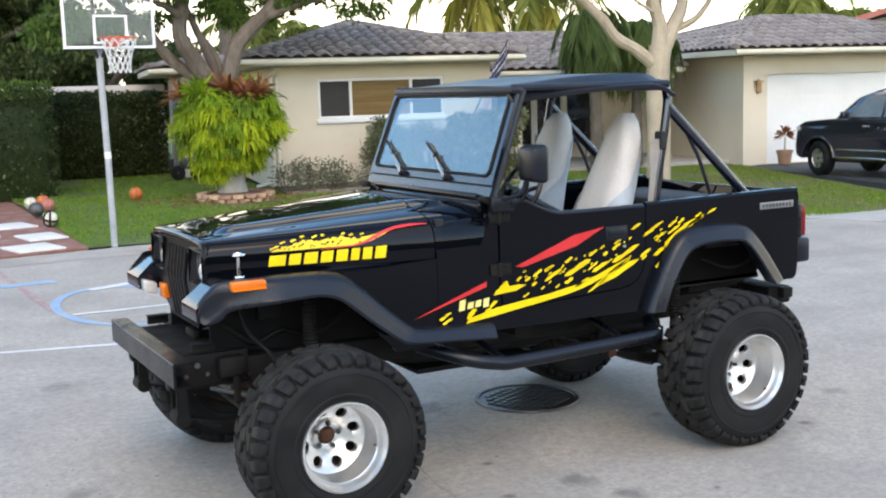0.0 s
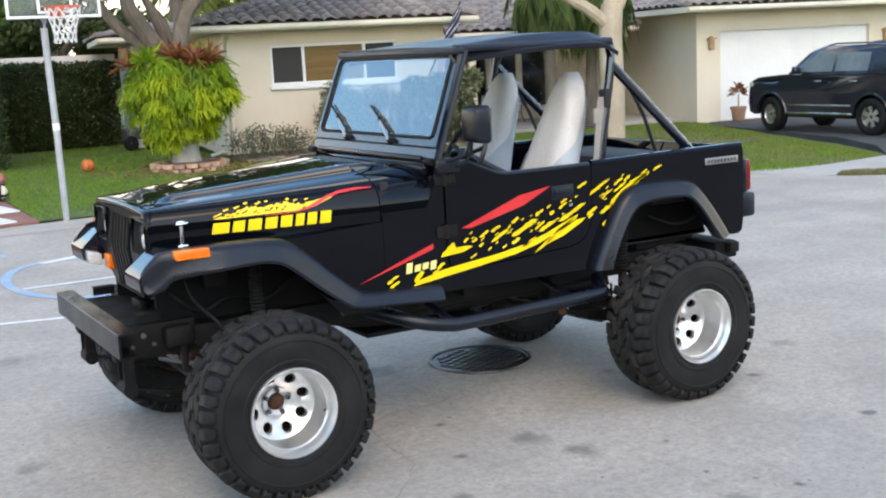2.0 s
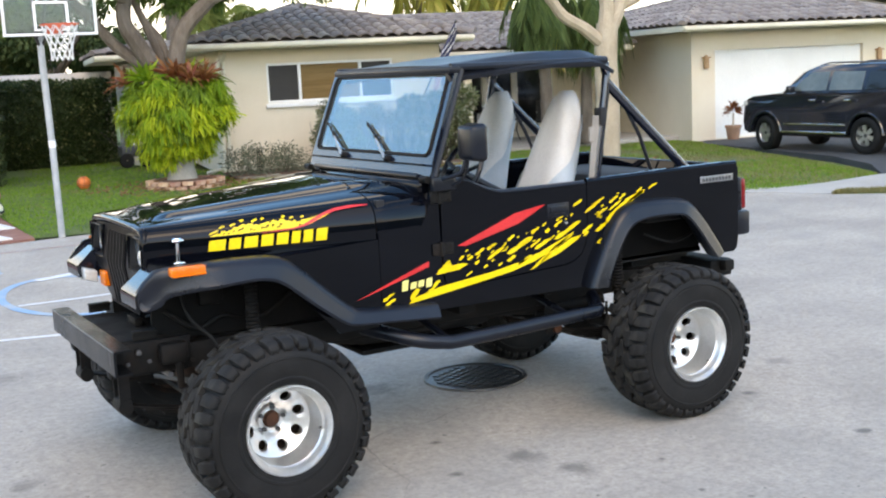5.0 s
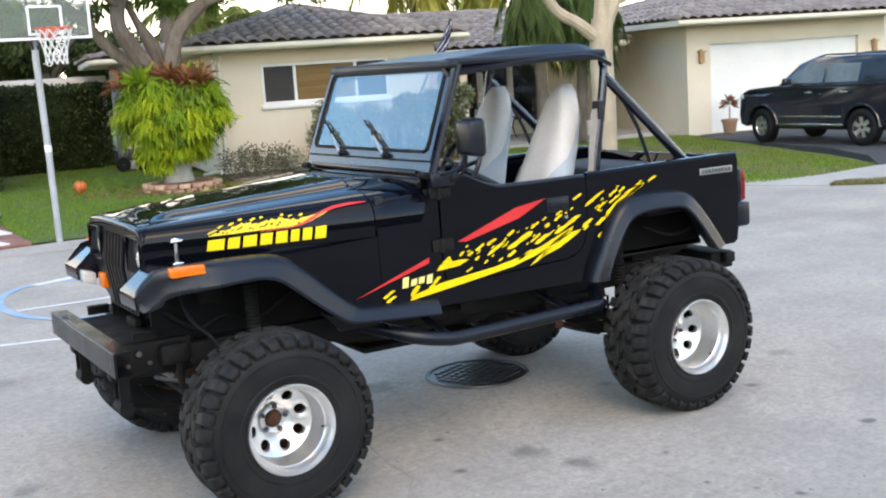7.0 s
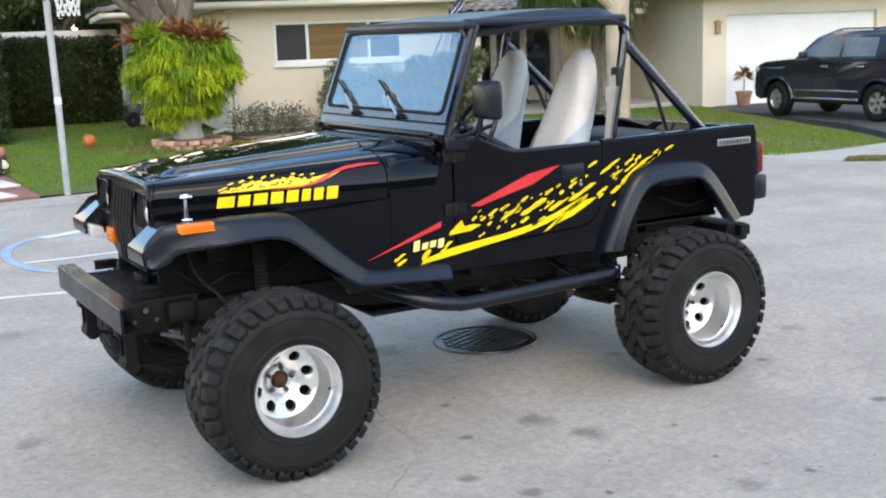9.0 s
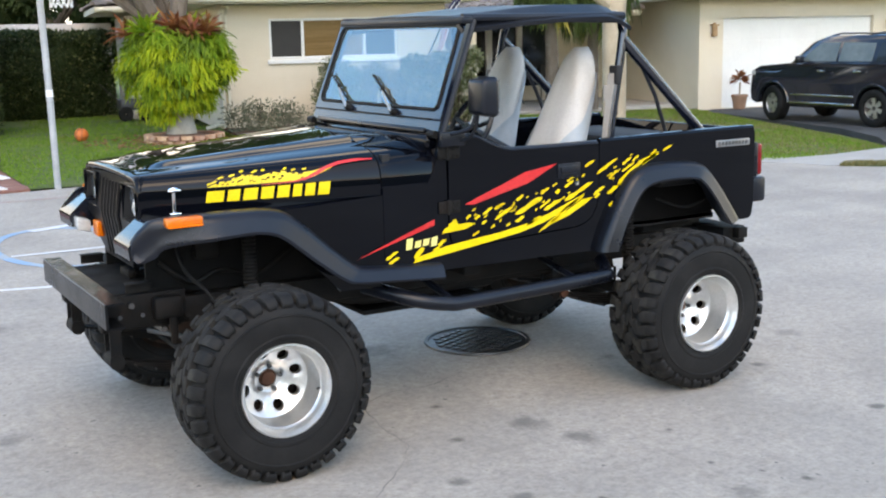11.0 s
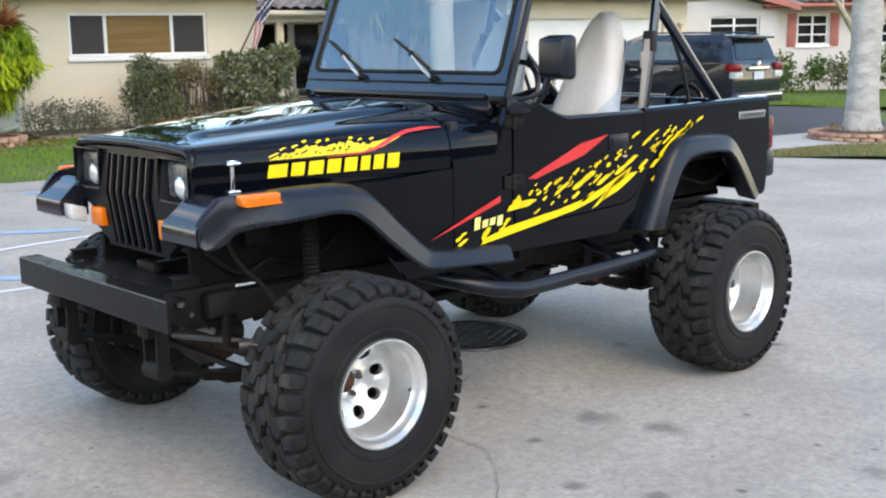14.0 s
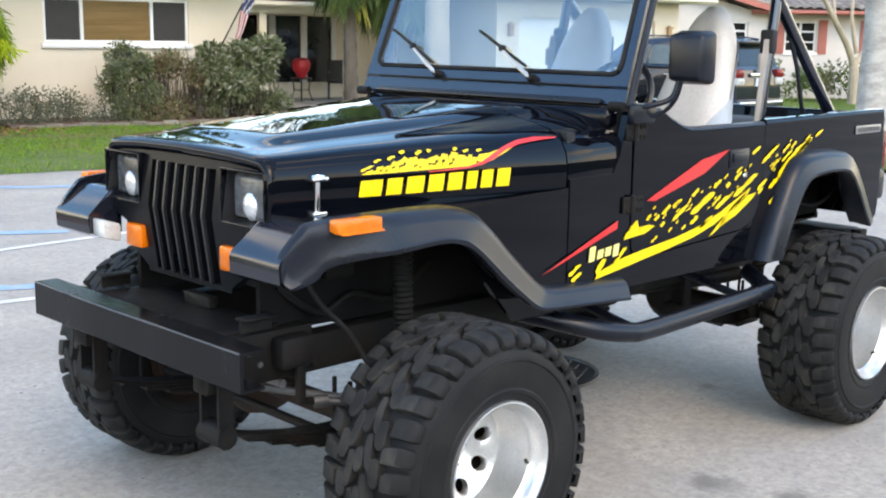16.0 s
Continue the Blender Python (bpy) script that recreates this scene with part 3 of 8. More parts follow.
def ramp01(v):
    v = min(1.0, max(0.0, v))
    return v * v * (3 - 2 * v)


def lawn_z(x, y):
    d = math.hypot(x - RC.x, y - RC.y) - RR
    return 0.02 + 0.035 * ramp01(d / 6.5) * (1 - 0.85 * ramp01((x - 10.5) / 5))


ground = raw("ground", [(-600, -600, -0.10), (600, -600, -0.10), (600, 600, -0.10), (-600, 600, -0.10)], [(0, 1, 2, 3)], "grass_bed")
tagged(ground, "flat green and brown land reaching the horizon", "ground", kind="structure")


def sheet(name, outline, z, material, label, category, depth=0.12):
    bm = prism(B(), outline, "z", z - depth, z)
    return tagged(part(name, bm, material, None), label, category, kind="structure")


arc = [(RC.x + RR * math.cos(radians(a)), RC.y + RR * math.sin(radians(a))) for a in range(24, 125, 4)]
road = sheet("road", [(60, -60), (60, -12), (14, -4), (13.2, 1.2)] + arc + [(-6.5, 7.6), (-14, 2), (-30, -2), (-60, -6), (-60, -60)], 0.0, "concrete", "worn pale grey concrete turning circle with stains and cracks", "road")
sheet("pavement", [(9.9, 6.9), (10.6, 5.2), (11.0, 5.25), (12.5, 4.6), (13.6, 4.3), (15, 3.1), (17, 1.2), (17.9, 2.0), (16.2, 4.6), (15.5, 5.9), (13.1, 6.3), (11.6, 6.15), (10.9, 6.3)], 0.008, "apron", "pale concrete footway crossing the drive", "pavement")
sheet("driveway", [(13.06, 6.27), (15.5, 5.87), (17.2, 5.3), (21.6, 8.7), (21.25, 10.3), (21.3, 13.5), (17.0, 14.3), (16.4, 13.9), (15.1, 9.0), (14.2, 7.4)], 0.013, "asphalt", "dark asphalt driveway in front of the garage", "driveway")
sheet("garden_path", [(-9, 9.0), (-4.4, 8.9), (-1.0, 9.6), (1.05, 9.93), (1.35, 13.0), (1.5, 16.2), (1.25, 19.2), (-9, 19)], 0.012, "paver_red", "red brick garden path with white stepping stones", "path")


def lawn(name, front, rear, label, n=36, m=14, lift=0.0):
    F, R = smooth_line([(x, y, 0) for x, y in front], 8), smooth_line([(x, y, 0) for x, y in rear], 8)

    def pick(line, k):
        t = k * (len(line) - 1)
        i = min(int(t), len(line) - 2)
        return line[i].lerp(line[i + 1], t - i)
    rows = []
    for j in range(m + 1):
        row = []
        for i in range(n + 1):
            p = pick(F, i / n).lerp(pick(R, i / n), j / m)
            z = lawn_z(p.x, p.y) + lift + 0.018 * noise.noise((p.x * 0.9, p.y * 0.9, 0))
            row.append((p.x, p.y, z if j else 0.004))
        rows.append(row)
    bm = loft(B(), rows)
    return tagged(part(name, bm, "grass_bed"), label, "lawn", kind="structure"), rows


def grass_on(rows, count, rng, height=0.045, bare=0.0, dry=False):
    R = np.array(rows)
    m, n = R.shape[0] - 1, R.shape[1] - 1
    j, i = rng.uniform(0, m, count), rng.uniform(0, n, count)
    a, b = j.astype(int), i.astype(int)
    u, v = (j - a)[:, None], (i - b)[:, None]
    P = R[a, b] * (1 - u) * (1 - v) + R[a + 1, b] * u * (1 - v) + R[a, b + 1] * (1 - u) * v + R[a + 1, b + 1] * u * v
    if bare:
        keep = np.array([noise.noise((x * 0.55, y * 0.55, 3.0)) + rng.uniform(-0.25, 0.25) > -0.28 for x, y, z in P])
        P = P[keep]
    if dry:
        # yellowed patches, mostly towards the drive
        P = P[np.array([noise.noise((x * 0.8, y * 0.8, 7.0)) + 0.5 * noise.noise((x * 2.6, y * 2.6, 2.0)) + rng.uniform(-0.2, 0.2) > 0.42 - 0.07 * (x - 4.0) for x, y, z in P])]
    return blades(P, height, 0.5, rng, 0.016)


rng = np.random.default_rng(3)
front = [(1.05, 9.95), (2.2, 9.85), (3.1, 9.7), (5.0, 9.3), (7.0, 8.55), (9.0, 7.35), (10.3, 6.35), (11.2, 6.15), (12.3, 6.22), (13.0, 6.3)]
rear = [(1.3, 24.5), (3.0, 24.5), (5.2, 24.0), (6.0, 18.0), (8.0, 17.0), (10.0, 17.0), (12.0, 19.5), (14.2, 19.2), (15.8, 17.0), (16.5, 14.3)]
main_lawn, main_rows = lawn("front_lawn", front, rear, "patchy green front lawn")
vv, ff = grass_on(main_rows, 120000, rng, 0.034, 1)
tagged(raw("grass", vv, ff, "grass", smooth=0), "short green lawn grass", "grass", kind="stuff")
vv, ff = grass_on(main_rows, 60000, rng, 0.042, 0, True)
tagged(raw("dry_grass", vv, ff, "dry_grass", smooth=0), "yellowed dry patches in the lawn grass", "grass", kind="stuff")
right_lawn, right_rows = lawn("neighbour_lawn", [(21.6, 8.9), (24.0, 7.0), (28, 4.0), (34, 0.0)], [(21.4, 14.0), (24.0, 16.0), (30, 13.5), (40, 8)], "green lawn before the neighbouring house", 16, 8)
vv, ff = grass_on(right_rows, 18000, rng, 0.045)
tagged(raw("grass", vv, ff, "grass", smooth=0), "green grass of the neighbouring lawn", "grass", kind="stuff")
strip, strip_rows = lawn("verge", [(10.62, 5.15), (11.3, 4.45), (12.25, 3.52), (13.2, 2.1), (13.6, 1.0)], [(11.0, 5.2), (12.4, 4.55), (13.5, 4.2), (15.0, 3.0), (16.6, 1.2)], "dry grass verge beside the road", 16, 5)
vv, ff = grass_on(strip_rows, 9000, rng, 0.045)
tagged(raw("dry_grass", vv, ff, "dry_grass", smooth=0), "short dry yellowed verge grass", "grass", kind="stuff")

# white stepping stones in the path
for k, (x, y, w, l, a) in enumerate(((0.42, 10.35, 0.62, 0.75, 12), (-0.45, 10.55, 0.6, 0.8, -5), (0.72, 11.6, 0.55, 0.8, 8), (-0.1, 12.4, 0.6, 0.8, 4), (0.55, 13.4, 0.6, 0.8, 10), (-0.9, 11.7, 0.6, 0.8, 0),
                                     (0.15, 15.0, 0.6, 0.9, 3), (-0.8, 13.9, 0.6, 0.8, 8))):
    bm = one_box((-w / 2, -l / 2, 0.0), (w / 2, l / 2, 0.03), 0.008)
    ob = part("stepping_stone", bm, "paver_white")
    ob.matrix_basis = pose(x, y, 0.004, 0, 0, a)
    tagged(ob, "flat white square stepping stone", "stepping stone", "stones in the path")

# painted lines and wear on the concrete: thin films
def band(name, pts, width, z, material, label, category="ground marking"):
    L = [Vector((x, y, z)) for x, y in pts]
    rows = []
    for i, p in enumerate(L):
        d = (L[min(i + 1, len(L) - 1)] - L[max(i - 1, 0)]).normalized()
        s = Vector((-d.y, d.x, 0)) * width / 2
        k = 1 + 0.35 * noise.noise((p.x * 5, p.y * 5, 1))
        rows.append([p + s * k, p - s * k])
    return tagged(part(name, loft(B(), rows), material, smooth=0), label, category, kind="structure")


circle = [(0.52 + 0.62 * math.cos(a), 5.45 + 1.12 * math.sin(a)) for a in [radians(25 + i * 9) for i in range(31)]]
band("chalk_ring", circle, 0.10, 0.0045, "line_blue", "faded blue chalk ring on the concrete")
band("white_line", [(-3.0, 4.32), (-0.81, 3.89), (0.10, 3.64), (0.78, 3.55), (2.0, 3.3)], 0.07, 0.004, "line_white", "worn white painted court line")
band("white_line", [(-0.02, 5.18), (0.4, 5.16), (0.95, 5.16), (1.4, 5.24), (2.02, 5.29), (2.8, 5.36)], 0.07, 0.005, "line_white", "worn white painted court line")
band("red_line", [(-0.5, 10.0), (-0.25, 8.34), (-0.13, 5.37)], 0.07, 0.004, "line_red", "worn red painted court line")
band("red_line", [(-3.0, 8.2), (-0.3, 8.9), (3.1, 8.85)], 0.05, 0.0042, "line_red", "worn red painted court line")
band("blue_patch", [(-1.2, 7.1), (-0.6, 7.3), (0.2, 7.35)], 0.22, 0.0048, "line_blue", "faded blue chalk smear on the concrete")
band("blue_patch", [(0.4, 6.5), (0.9, 6.7), (1.6, 6.6)], 0.14, 0.0046, "line_white", "faded white chalk smear on the concrete")
for path in ([(1.45, 6.05), (1.7, 5.88), (2.05, 5.68)], [(0.62, 4.05), (0.8, 3.92), (1.0, 3.85)], [(2.75, 8.65), (3.05, 8.42), (3.4, 8.28)]):
    band("blue_patch", path, 0.16, 0.0047, "line_blue", "faded blue chalk smear on the concrete")
for pts in ([(0.15, -1.55), (0.29, -1.37), (0.52, -1.14), (0.66, -0.92), (0.68, -0.62), (0.74, -0.35), (0.85, -0.1), (0.9, 0.2), (1.05, 0.45)], [(0.72, -0.3), (0.98, -0.18), (1.2, -0.2), (1.5, -0.05)],
            [(-3, 2.0), (-1.4, 2.4), (0.0, 2.2), (1.2, 2.6)], [(3.4, 4.0), (5.5, 4.4), (8.4, 3.4), (10.5, 3.2)]):
    fine_line = []
    L = smooth_line([(x, y, 0) for x, y in pts], 10)
    for p in L:
        fine_line.append((p.x + 0.02 * noise.noise((p.x * 9, p.y * 9, 0)), p.y + 0.02 * noise.noise((p.x * 9, p.y * 9, 7))))
    band("crack", fine_line, 0.007, 0.003, "crack", "hairline crack in the concrete", "crack")


# manhole cover
bm = lathe(B(), [(0.33, 0.0), (0.326, 0.012), (0.305, 0.013), (0.30, 0.004), (0.0, 0.004)], 56, pose(1.90, 0.43, 0.002, 90))
cover = tagged(part("manhole_cover", bm, "iron"), "round dark cast iron manhole cover with a grid pattern", "manhole cover")
bm = B()
for i in range(-5, 6):
    for j in range(-5, 6):
        x, y = i * 0.056, j * 0.056
        if math.hypot(x, y) < 0.272:
            box(bm, (x - 0.02, y - 0.02, 0.004), (x + 0.02, y + 0.02, 0.013), 0.003, Matrix.Translation((1.90, 0.43, 0.002)) @ pose(0, 0, 0, 0, 0, 24), 1)
tagged(part("raised_studs", bm, "iron", cover), kind="stuff")


# ---- the off-road vehicle: front axle at x = 0, rear axle at x = 2.4, driver's side at y < 0 ----
jeep = thing("off_road_vehicle", "lifted black open-top off-road vehicle with yellow splash decals on oversized tyres", "vehicle")
jeep.matrix_basis = Matrix.Translation((0, -0.06, 0)) @ Matrix.Diagonal((1, 0.921, 1, 1))
WB, HUB = 2.373, 0.413
SIDE = 0.76


# wheels
R_TYRE = 0.417


def tread_top(v):
    """Radius of the tread's outer face at the distance v from the tyre's middle."""
    v = abs(v)
    return R_TYRE if v < 0.12 else R_TYRE - 0.010 * ((v - 0.12) / 0.044) ** 1.6


def tyre_mesh():
    bm = B()
    half = [(0.196, 0.168), (0.210, 0.179), (0.235, 0.186), (0.275, 0.190), (0.315, 0.190), (0.345, 0.185), (0.366, 0.172), (0.382, 0.145), (0.389, 0.10), (0.391, 0.04)]
    lathe(bm, [(r, -v) for r, v in half] + [(r, v) for r, v in half[::-1]], 80)
    # raised rings on the sidewall
    for s in (-1, 1):
        lathe(bm, [(0.226, s * 0.183), (0.230, s * 0.189), (0.240, s * 0.1905), (0.245, s * 0.187)], 80)
        lathe(bm, [(0.322, s * 0.188), (0.326, s * 0.193), (0.331, s * 0.1925), (0.334, s * 0.186)], 80)
    plain = len(bm.faces)
    rng = random.Random(4)

    def block(a0, ctrl, turned=False):
        """A worn tread block: rounded outline in (arc length, across), with softened upper edges."""
        ring = smooth_line([(u, v, 0) for u, v in ctrl + ctrl[:3]], 2)[2:-4]
        cu, cv = sum(q.x for q in ring) / len(ring), sum(q.y for q in ring) / len(ring)
        wear = rng.uniform(-0.0015, 0.0015)
        rows = []
        for k, down in ((1.16, 0.030), (1.12, 0.0045), (1.07, 0.001), (0.96, 0.0)):
            row = []
            for q in ring:
                u, v = cu + (q.x - cu) * k, cv + (q.y - cv) * k
                r = tread_top(v) - down + wear
                row.append((r * math.cos(a0 + u / R_TYRE), v, r * math.sin(a0 + u / R_TYRE)))
            rows.append(row)
        loft(bm, rows, True)
        bm.faces.new([bm.verts.new(q) for q in rows[-1]])

    def shoulder(a0, s, reach, wide):
        """A lug that runs from the tread over the shoulder and down the sidewall."""
        top = ((0.4165, reach), (0.4165, 0.120), (0.4115, 0.150), (0.403, 0.170), (0.391, 0.1815), (0.381, 0.187), (0.372, 0.1885), (0.364, 0.185))
        low = ((0.389, reach - 0.004), (0.386, 0.120), (0.380, 0.142), (0.372, 0.158), (0.364, 0.168), (0.360, 0.173), (0.357, 0.177), (0.354, 0.179))
        hw = [wide * k for k in (0.80, 0.95, 1.0, 1.02, 1.0, 0.92, 0.72, 0.5)]
        skew = [0.010, 0.004, 0.0, -0.002, -0.003, -0.003, -0.003, -0.003]
        rows = []
        for (r, v), (r2, v2), h, k in zip(top, low, hw, skew):
            row = []
            for f, g in ((-1.16, 0.0), (-1.08, 0.84), (-1.0, 0.97), (-0.85, 1.0), (0.85, 1.0), (1.0, 0.97), (1.08, 0.84), (1.16, 0.0)):
                a = a0 + (f * h + k) / R_TYRE
                rr, vv = r2 + (r - r2) * g, v2 + (v - v2) * g
                row.append((rr * math.cos(a), s * vv, rr * math.sin(a)))
            rows.append(row)
        loft(bm, rows)
        bm.faces.new([bm.verts.new(q) for q in rows[0]])
    n = 34
    for k in range(n):
        for s in (-1, 1):
            a = 2 * math.pi * (k + (0.5 if s > 0 else 0.0)) / n + rng.uniform(-0.006, 0.006)
            shoulder(a, s, 0.106 if k % 2 else 0.094, 0.0275 if k % 2 else 0.0245)
    n = 23
    for k in range(n):
        for s in (-1, 1):
            a = 2 * math.pi * (k + (0.5 if s > 0 else 0.0)) / n + rng.uniform(-0.008, 0.008)
            # long block along the tread, then a chunky one beside it
            block(a, [(u, s * v) for u, v in ((-0.047, 0.022), (-0.020, 0.018), (0.020, 0.026), (0.046, 0.038), (0.044, 0.056), (0.012, 0.052), (-0.022, 0.045), (-0.048, 0.040))])
            block(a + 0.125, [(u, s * v) for u, v in ((-0.034, 0.056), (-0.004, 0.050), (0.030, 0.060), (0.036, 0.080), (0.022, 0.094), (-0.012, 0.090), (-0.038, 0.084))])
        block(2 * math.pi * (k + 0.22) / n, [(-0.030, -0.014), (0.008, -0.017), (0.030, -0.006), (0.030, 0.012), (-0.006, 0.017), (-0.030, 0.008)])
    bm.faces.ensure_lookup_table()
    for f in bm.faces[plain:]:
        f.material_index = 1 if abs(f.calc_center_median().y) < 0.160 else 0
    return bm


def rim_mesh():
    """A deep-dished wheel: lip, barrel and a coned disc with round holes. The outer side is at y < 0."""
    bm = B()
    lathe(bm, [(0.189, -0.172), (0.198, -0.189), (0.204, -0.188), (0.206, -0.176), (0.198, -0.166)], 64)
    lathe(bm, [(0.189, -0.172), (0.184, -0.162), (0.181, -0.142), (0.172, -0.132), (0.168, -0.02), (0.163, -0.004)], 64)
    r1, r2, n = 0.070, 0.163, 8
    rc, rh = 0.122, 0.0235

    def deep(r):
        return 0.052 - 0.056 * (r - r1) / (r2 - r1)
    for k in range(n):
        pc = 2 * math.pi * (k + 0.5) / n
        cx, cz = rc * math.cos(pc), rc * math.sin(pc)
        outer, rounded, inner, well = [], [], [], []
        for q in range(32):
            t = q / 32 * 4
            e, f = int(t), t - int(t)
            u, v = [(1 - 2 * f, 1), (-1, 1 - 2 * f), (-1 + 2 * f, -1), (1, -1 + 2 * f)][e]
            r = (r1 + r2) / 2 + v * (r2 - r1) / 2
            p = pc + u * math.pi / n
            outer.append((r * math.cos(p), deep(r), r * math.sin(p)))
            tang = Vector((-math.sin(pc), 0, math.cos(pc)))
            rad = Vector((math.cos(pc), 0, math.sin(pc)))
            dirv = (tang * u + rad * v).normalized()
            for store, k2, down in ((rounded, rh + 0.003, 0.0), (inner, rh, 0.003), (well, rh, 0.03)):
                hx, hz = cx + dirv.x * k2, cz + dirv.z * k2
                store.append((hx, deep(math.hypot(hx, hz)) + down, hz))
        loft(bm, [outer, rounded, inner, well], True)
    lathe(bm, [(0.070, 0.052), (0.064, 0.060), (0.056, 0.063), (0.046, 0.064), (0.042, 0.062), (0.040, 0.09)], 64)
    bmesh.ops.remove_doubles(bm, verts=bm.verts[:], dist=0.0004)
    return bm


def nut_mesh():
    bm = B()
    ring = [(0.0105 * math.cos(i * math.pi / 3), 0.0105 * math.sin(i * math.pi / 3)) for i in range(6)]
    prism(bm, ring, "y", 0.0, -0.020)
    lathe(bm, [(0.0085, -0.019), (0.006, -0.027), (0.001, -0.029)], 10)
    return bm


tyre_data = rim_data = None
for wx, side, spin in ((0.03, -1, 8), (0.03, 1, 5), (0.027 + WB, -1, 26), (0.027 + WB, 1, 17)):
    turn = 0 if side < 0 else 180
    out = (0.897 if wx < 1 else 0.914) if side < 0 else 0.87
    m = pose(wx, side * out, HUB, 0, 0, turn) @ pose(0, 0, 0, 0, spin, 0)
    if rim_data is None:
        rim = part("wheel", rim_mesh(), "alloy", jeep, "dished polished aluminium wheel")
        tyre = part("tyre", tyre_mesh(), ["rubber", "tread"], rim, "worn knobbly mud-terrain tyre", 32)
        rim_data, tyre_data = rim.data, tyre.data
    else:
        rim = new("wheel", rim_data)
        rim.parent, rim["label"] = jeep, "dished polished aluminium wheel"
        tyre = new("tyre", tyre_data)
        tyre.parent, tyre["label"] = rim, "worn knobbly mud-terrain tyre"
    rim.matrix_basis = m
    hubbm = lathe(B(), [(0.0, 0.040), (0.024, 0.041), (0.031, 0.046), (0.033, 0.060), (0.038, 0.064), (0.042, 0.08)], 24)
    part("hub", hubbm, "rust", rim, "rusty hub")
    part("inner_barrel", lathe(B(), [(0.197, -0.164), (0.180, -0.13), (0.176, 0.14), (0.196, 0.168)], 48), "rust_dark", rim, "rusty inner side of the wheel")
    part("brake_drum", lathe(B(), [(0.0, 0.105), (0.150, 0.105), (0.170, 0.115), (0.172, 0.14), (0.10, 0.15), (0.0, 0.16)], 32), "rust_dark", rim, "rusty brake drum and backing plate")
    for k in range(5):
        a = 2 * math.pi * (k + 0.25) / 5
        nb = nut_mesh()
        for v in nb.verts:
            v.co += Vector((0.056 * math.cos(a), 0.063, 0.056 * math.sin(a)))
        part("lug_nut", nb, "steel_grey", rim)
    va = radians(-spin + 6)
    vb = tube(B(), [(0.172 * math.cos(va), -0.124, 0.172 * math.sin(va)), (0.160 * math.cos(va), -0.136, 0.160 * math.sin(va)), (0.155 * math.cos(va), -0.15, 0.155 * math.sin(va))], [0.006, 0.0055, 0.004], 8)
    part("valve_stem", vb, "iron", rim)

# body side panels, with the doorway and the wheel opening cut out
ARCH = [(2.00, 0.76), (2.05, 0.88), (2.14, 1.03), (2.22, 1.09), (2.33, 1.11), (2.50, 1.105), (2.58, 1.07), (2.68, 0.97), (2.79, 0.82)]
TUB = ([(0.665, 0.77)] + ARCH + [(2.975, 0.82), (3.0, 0.84), (3.01, 0.9), (3.012, 1.30), (3.0, 1.325), (1.918, 1.318), (1.916, 1.05), (1.90, 0.985), (1.87, 0.935), (1.82, 0.905),
       (1.76, 0.892), (1.10, 0.862), (1.045, 0.872), (1.018, 0.90), (1.008, 0.96), (1.002, 1.40), (0.975, 1.40), (0.935, 1.25), (0.90, 1.19), (0.665, 1.185)])
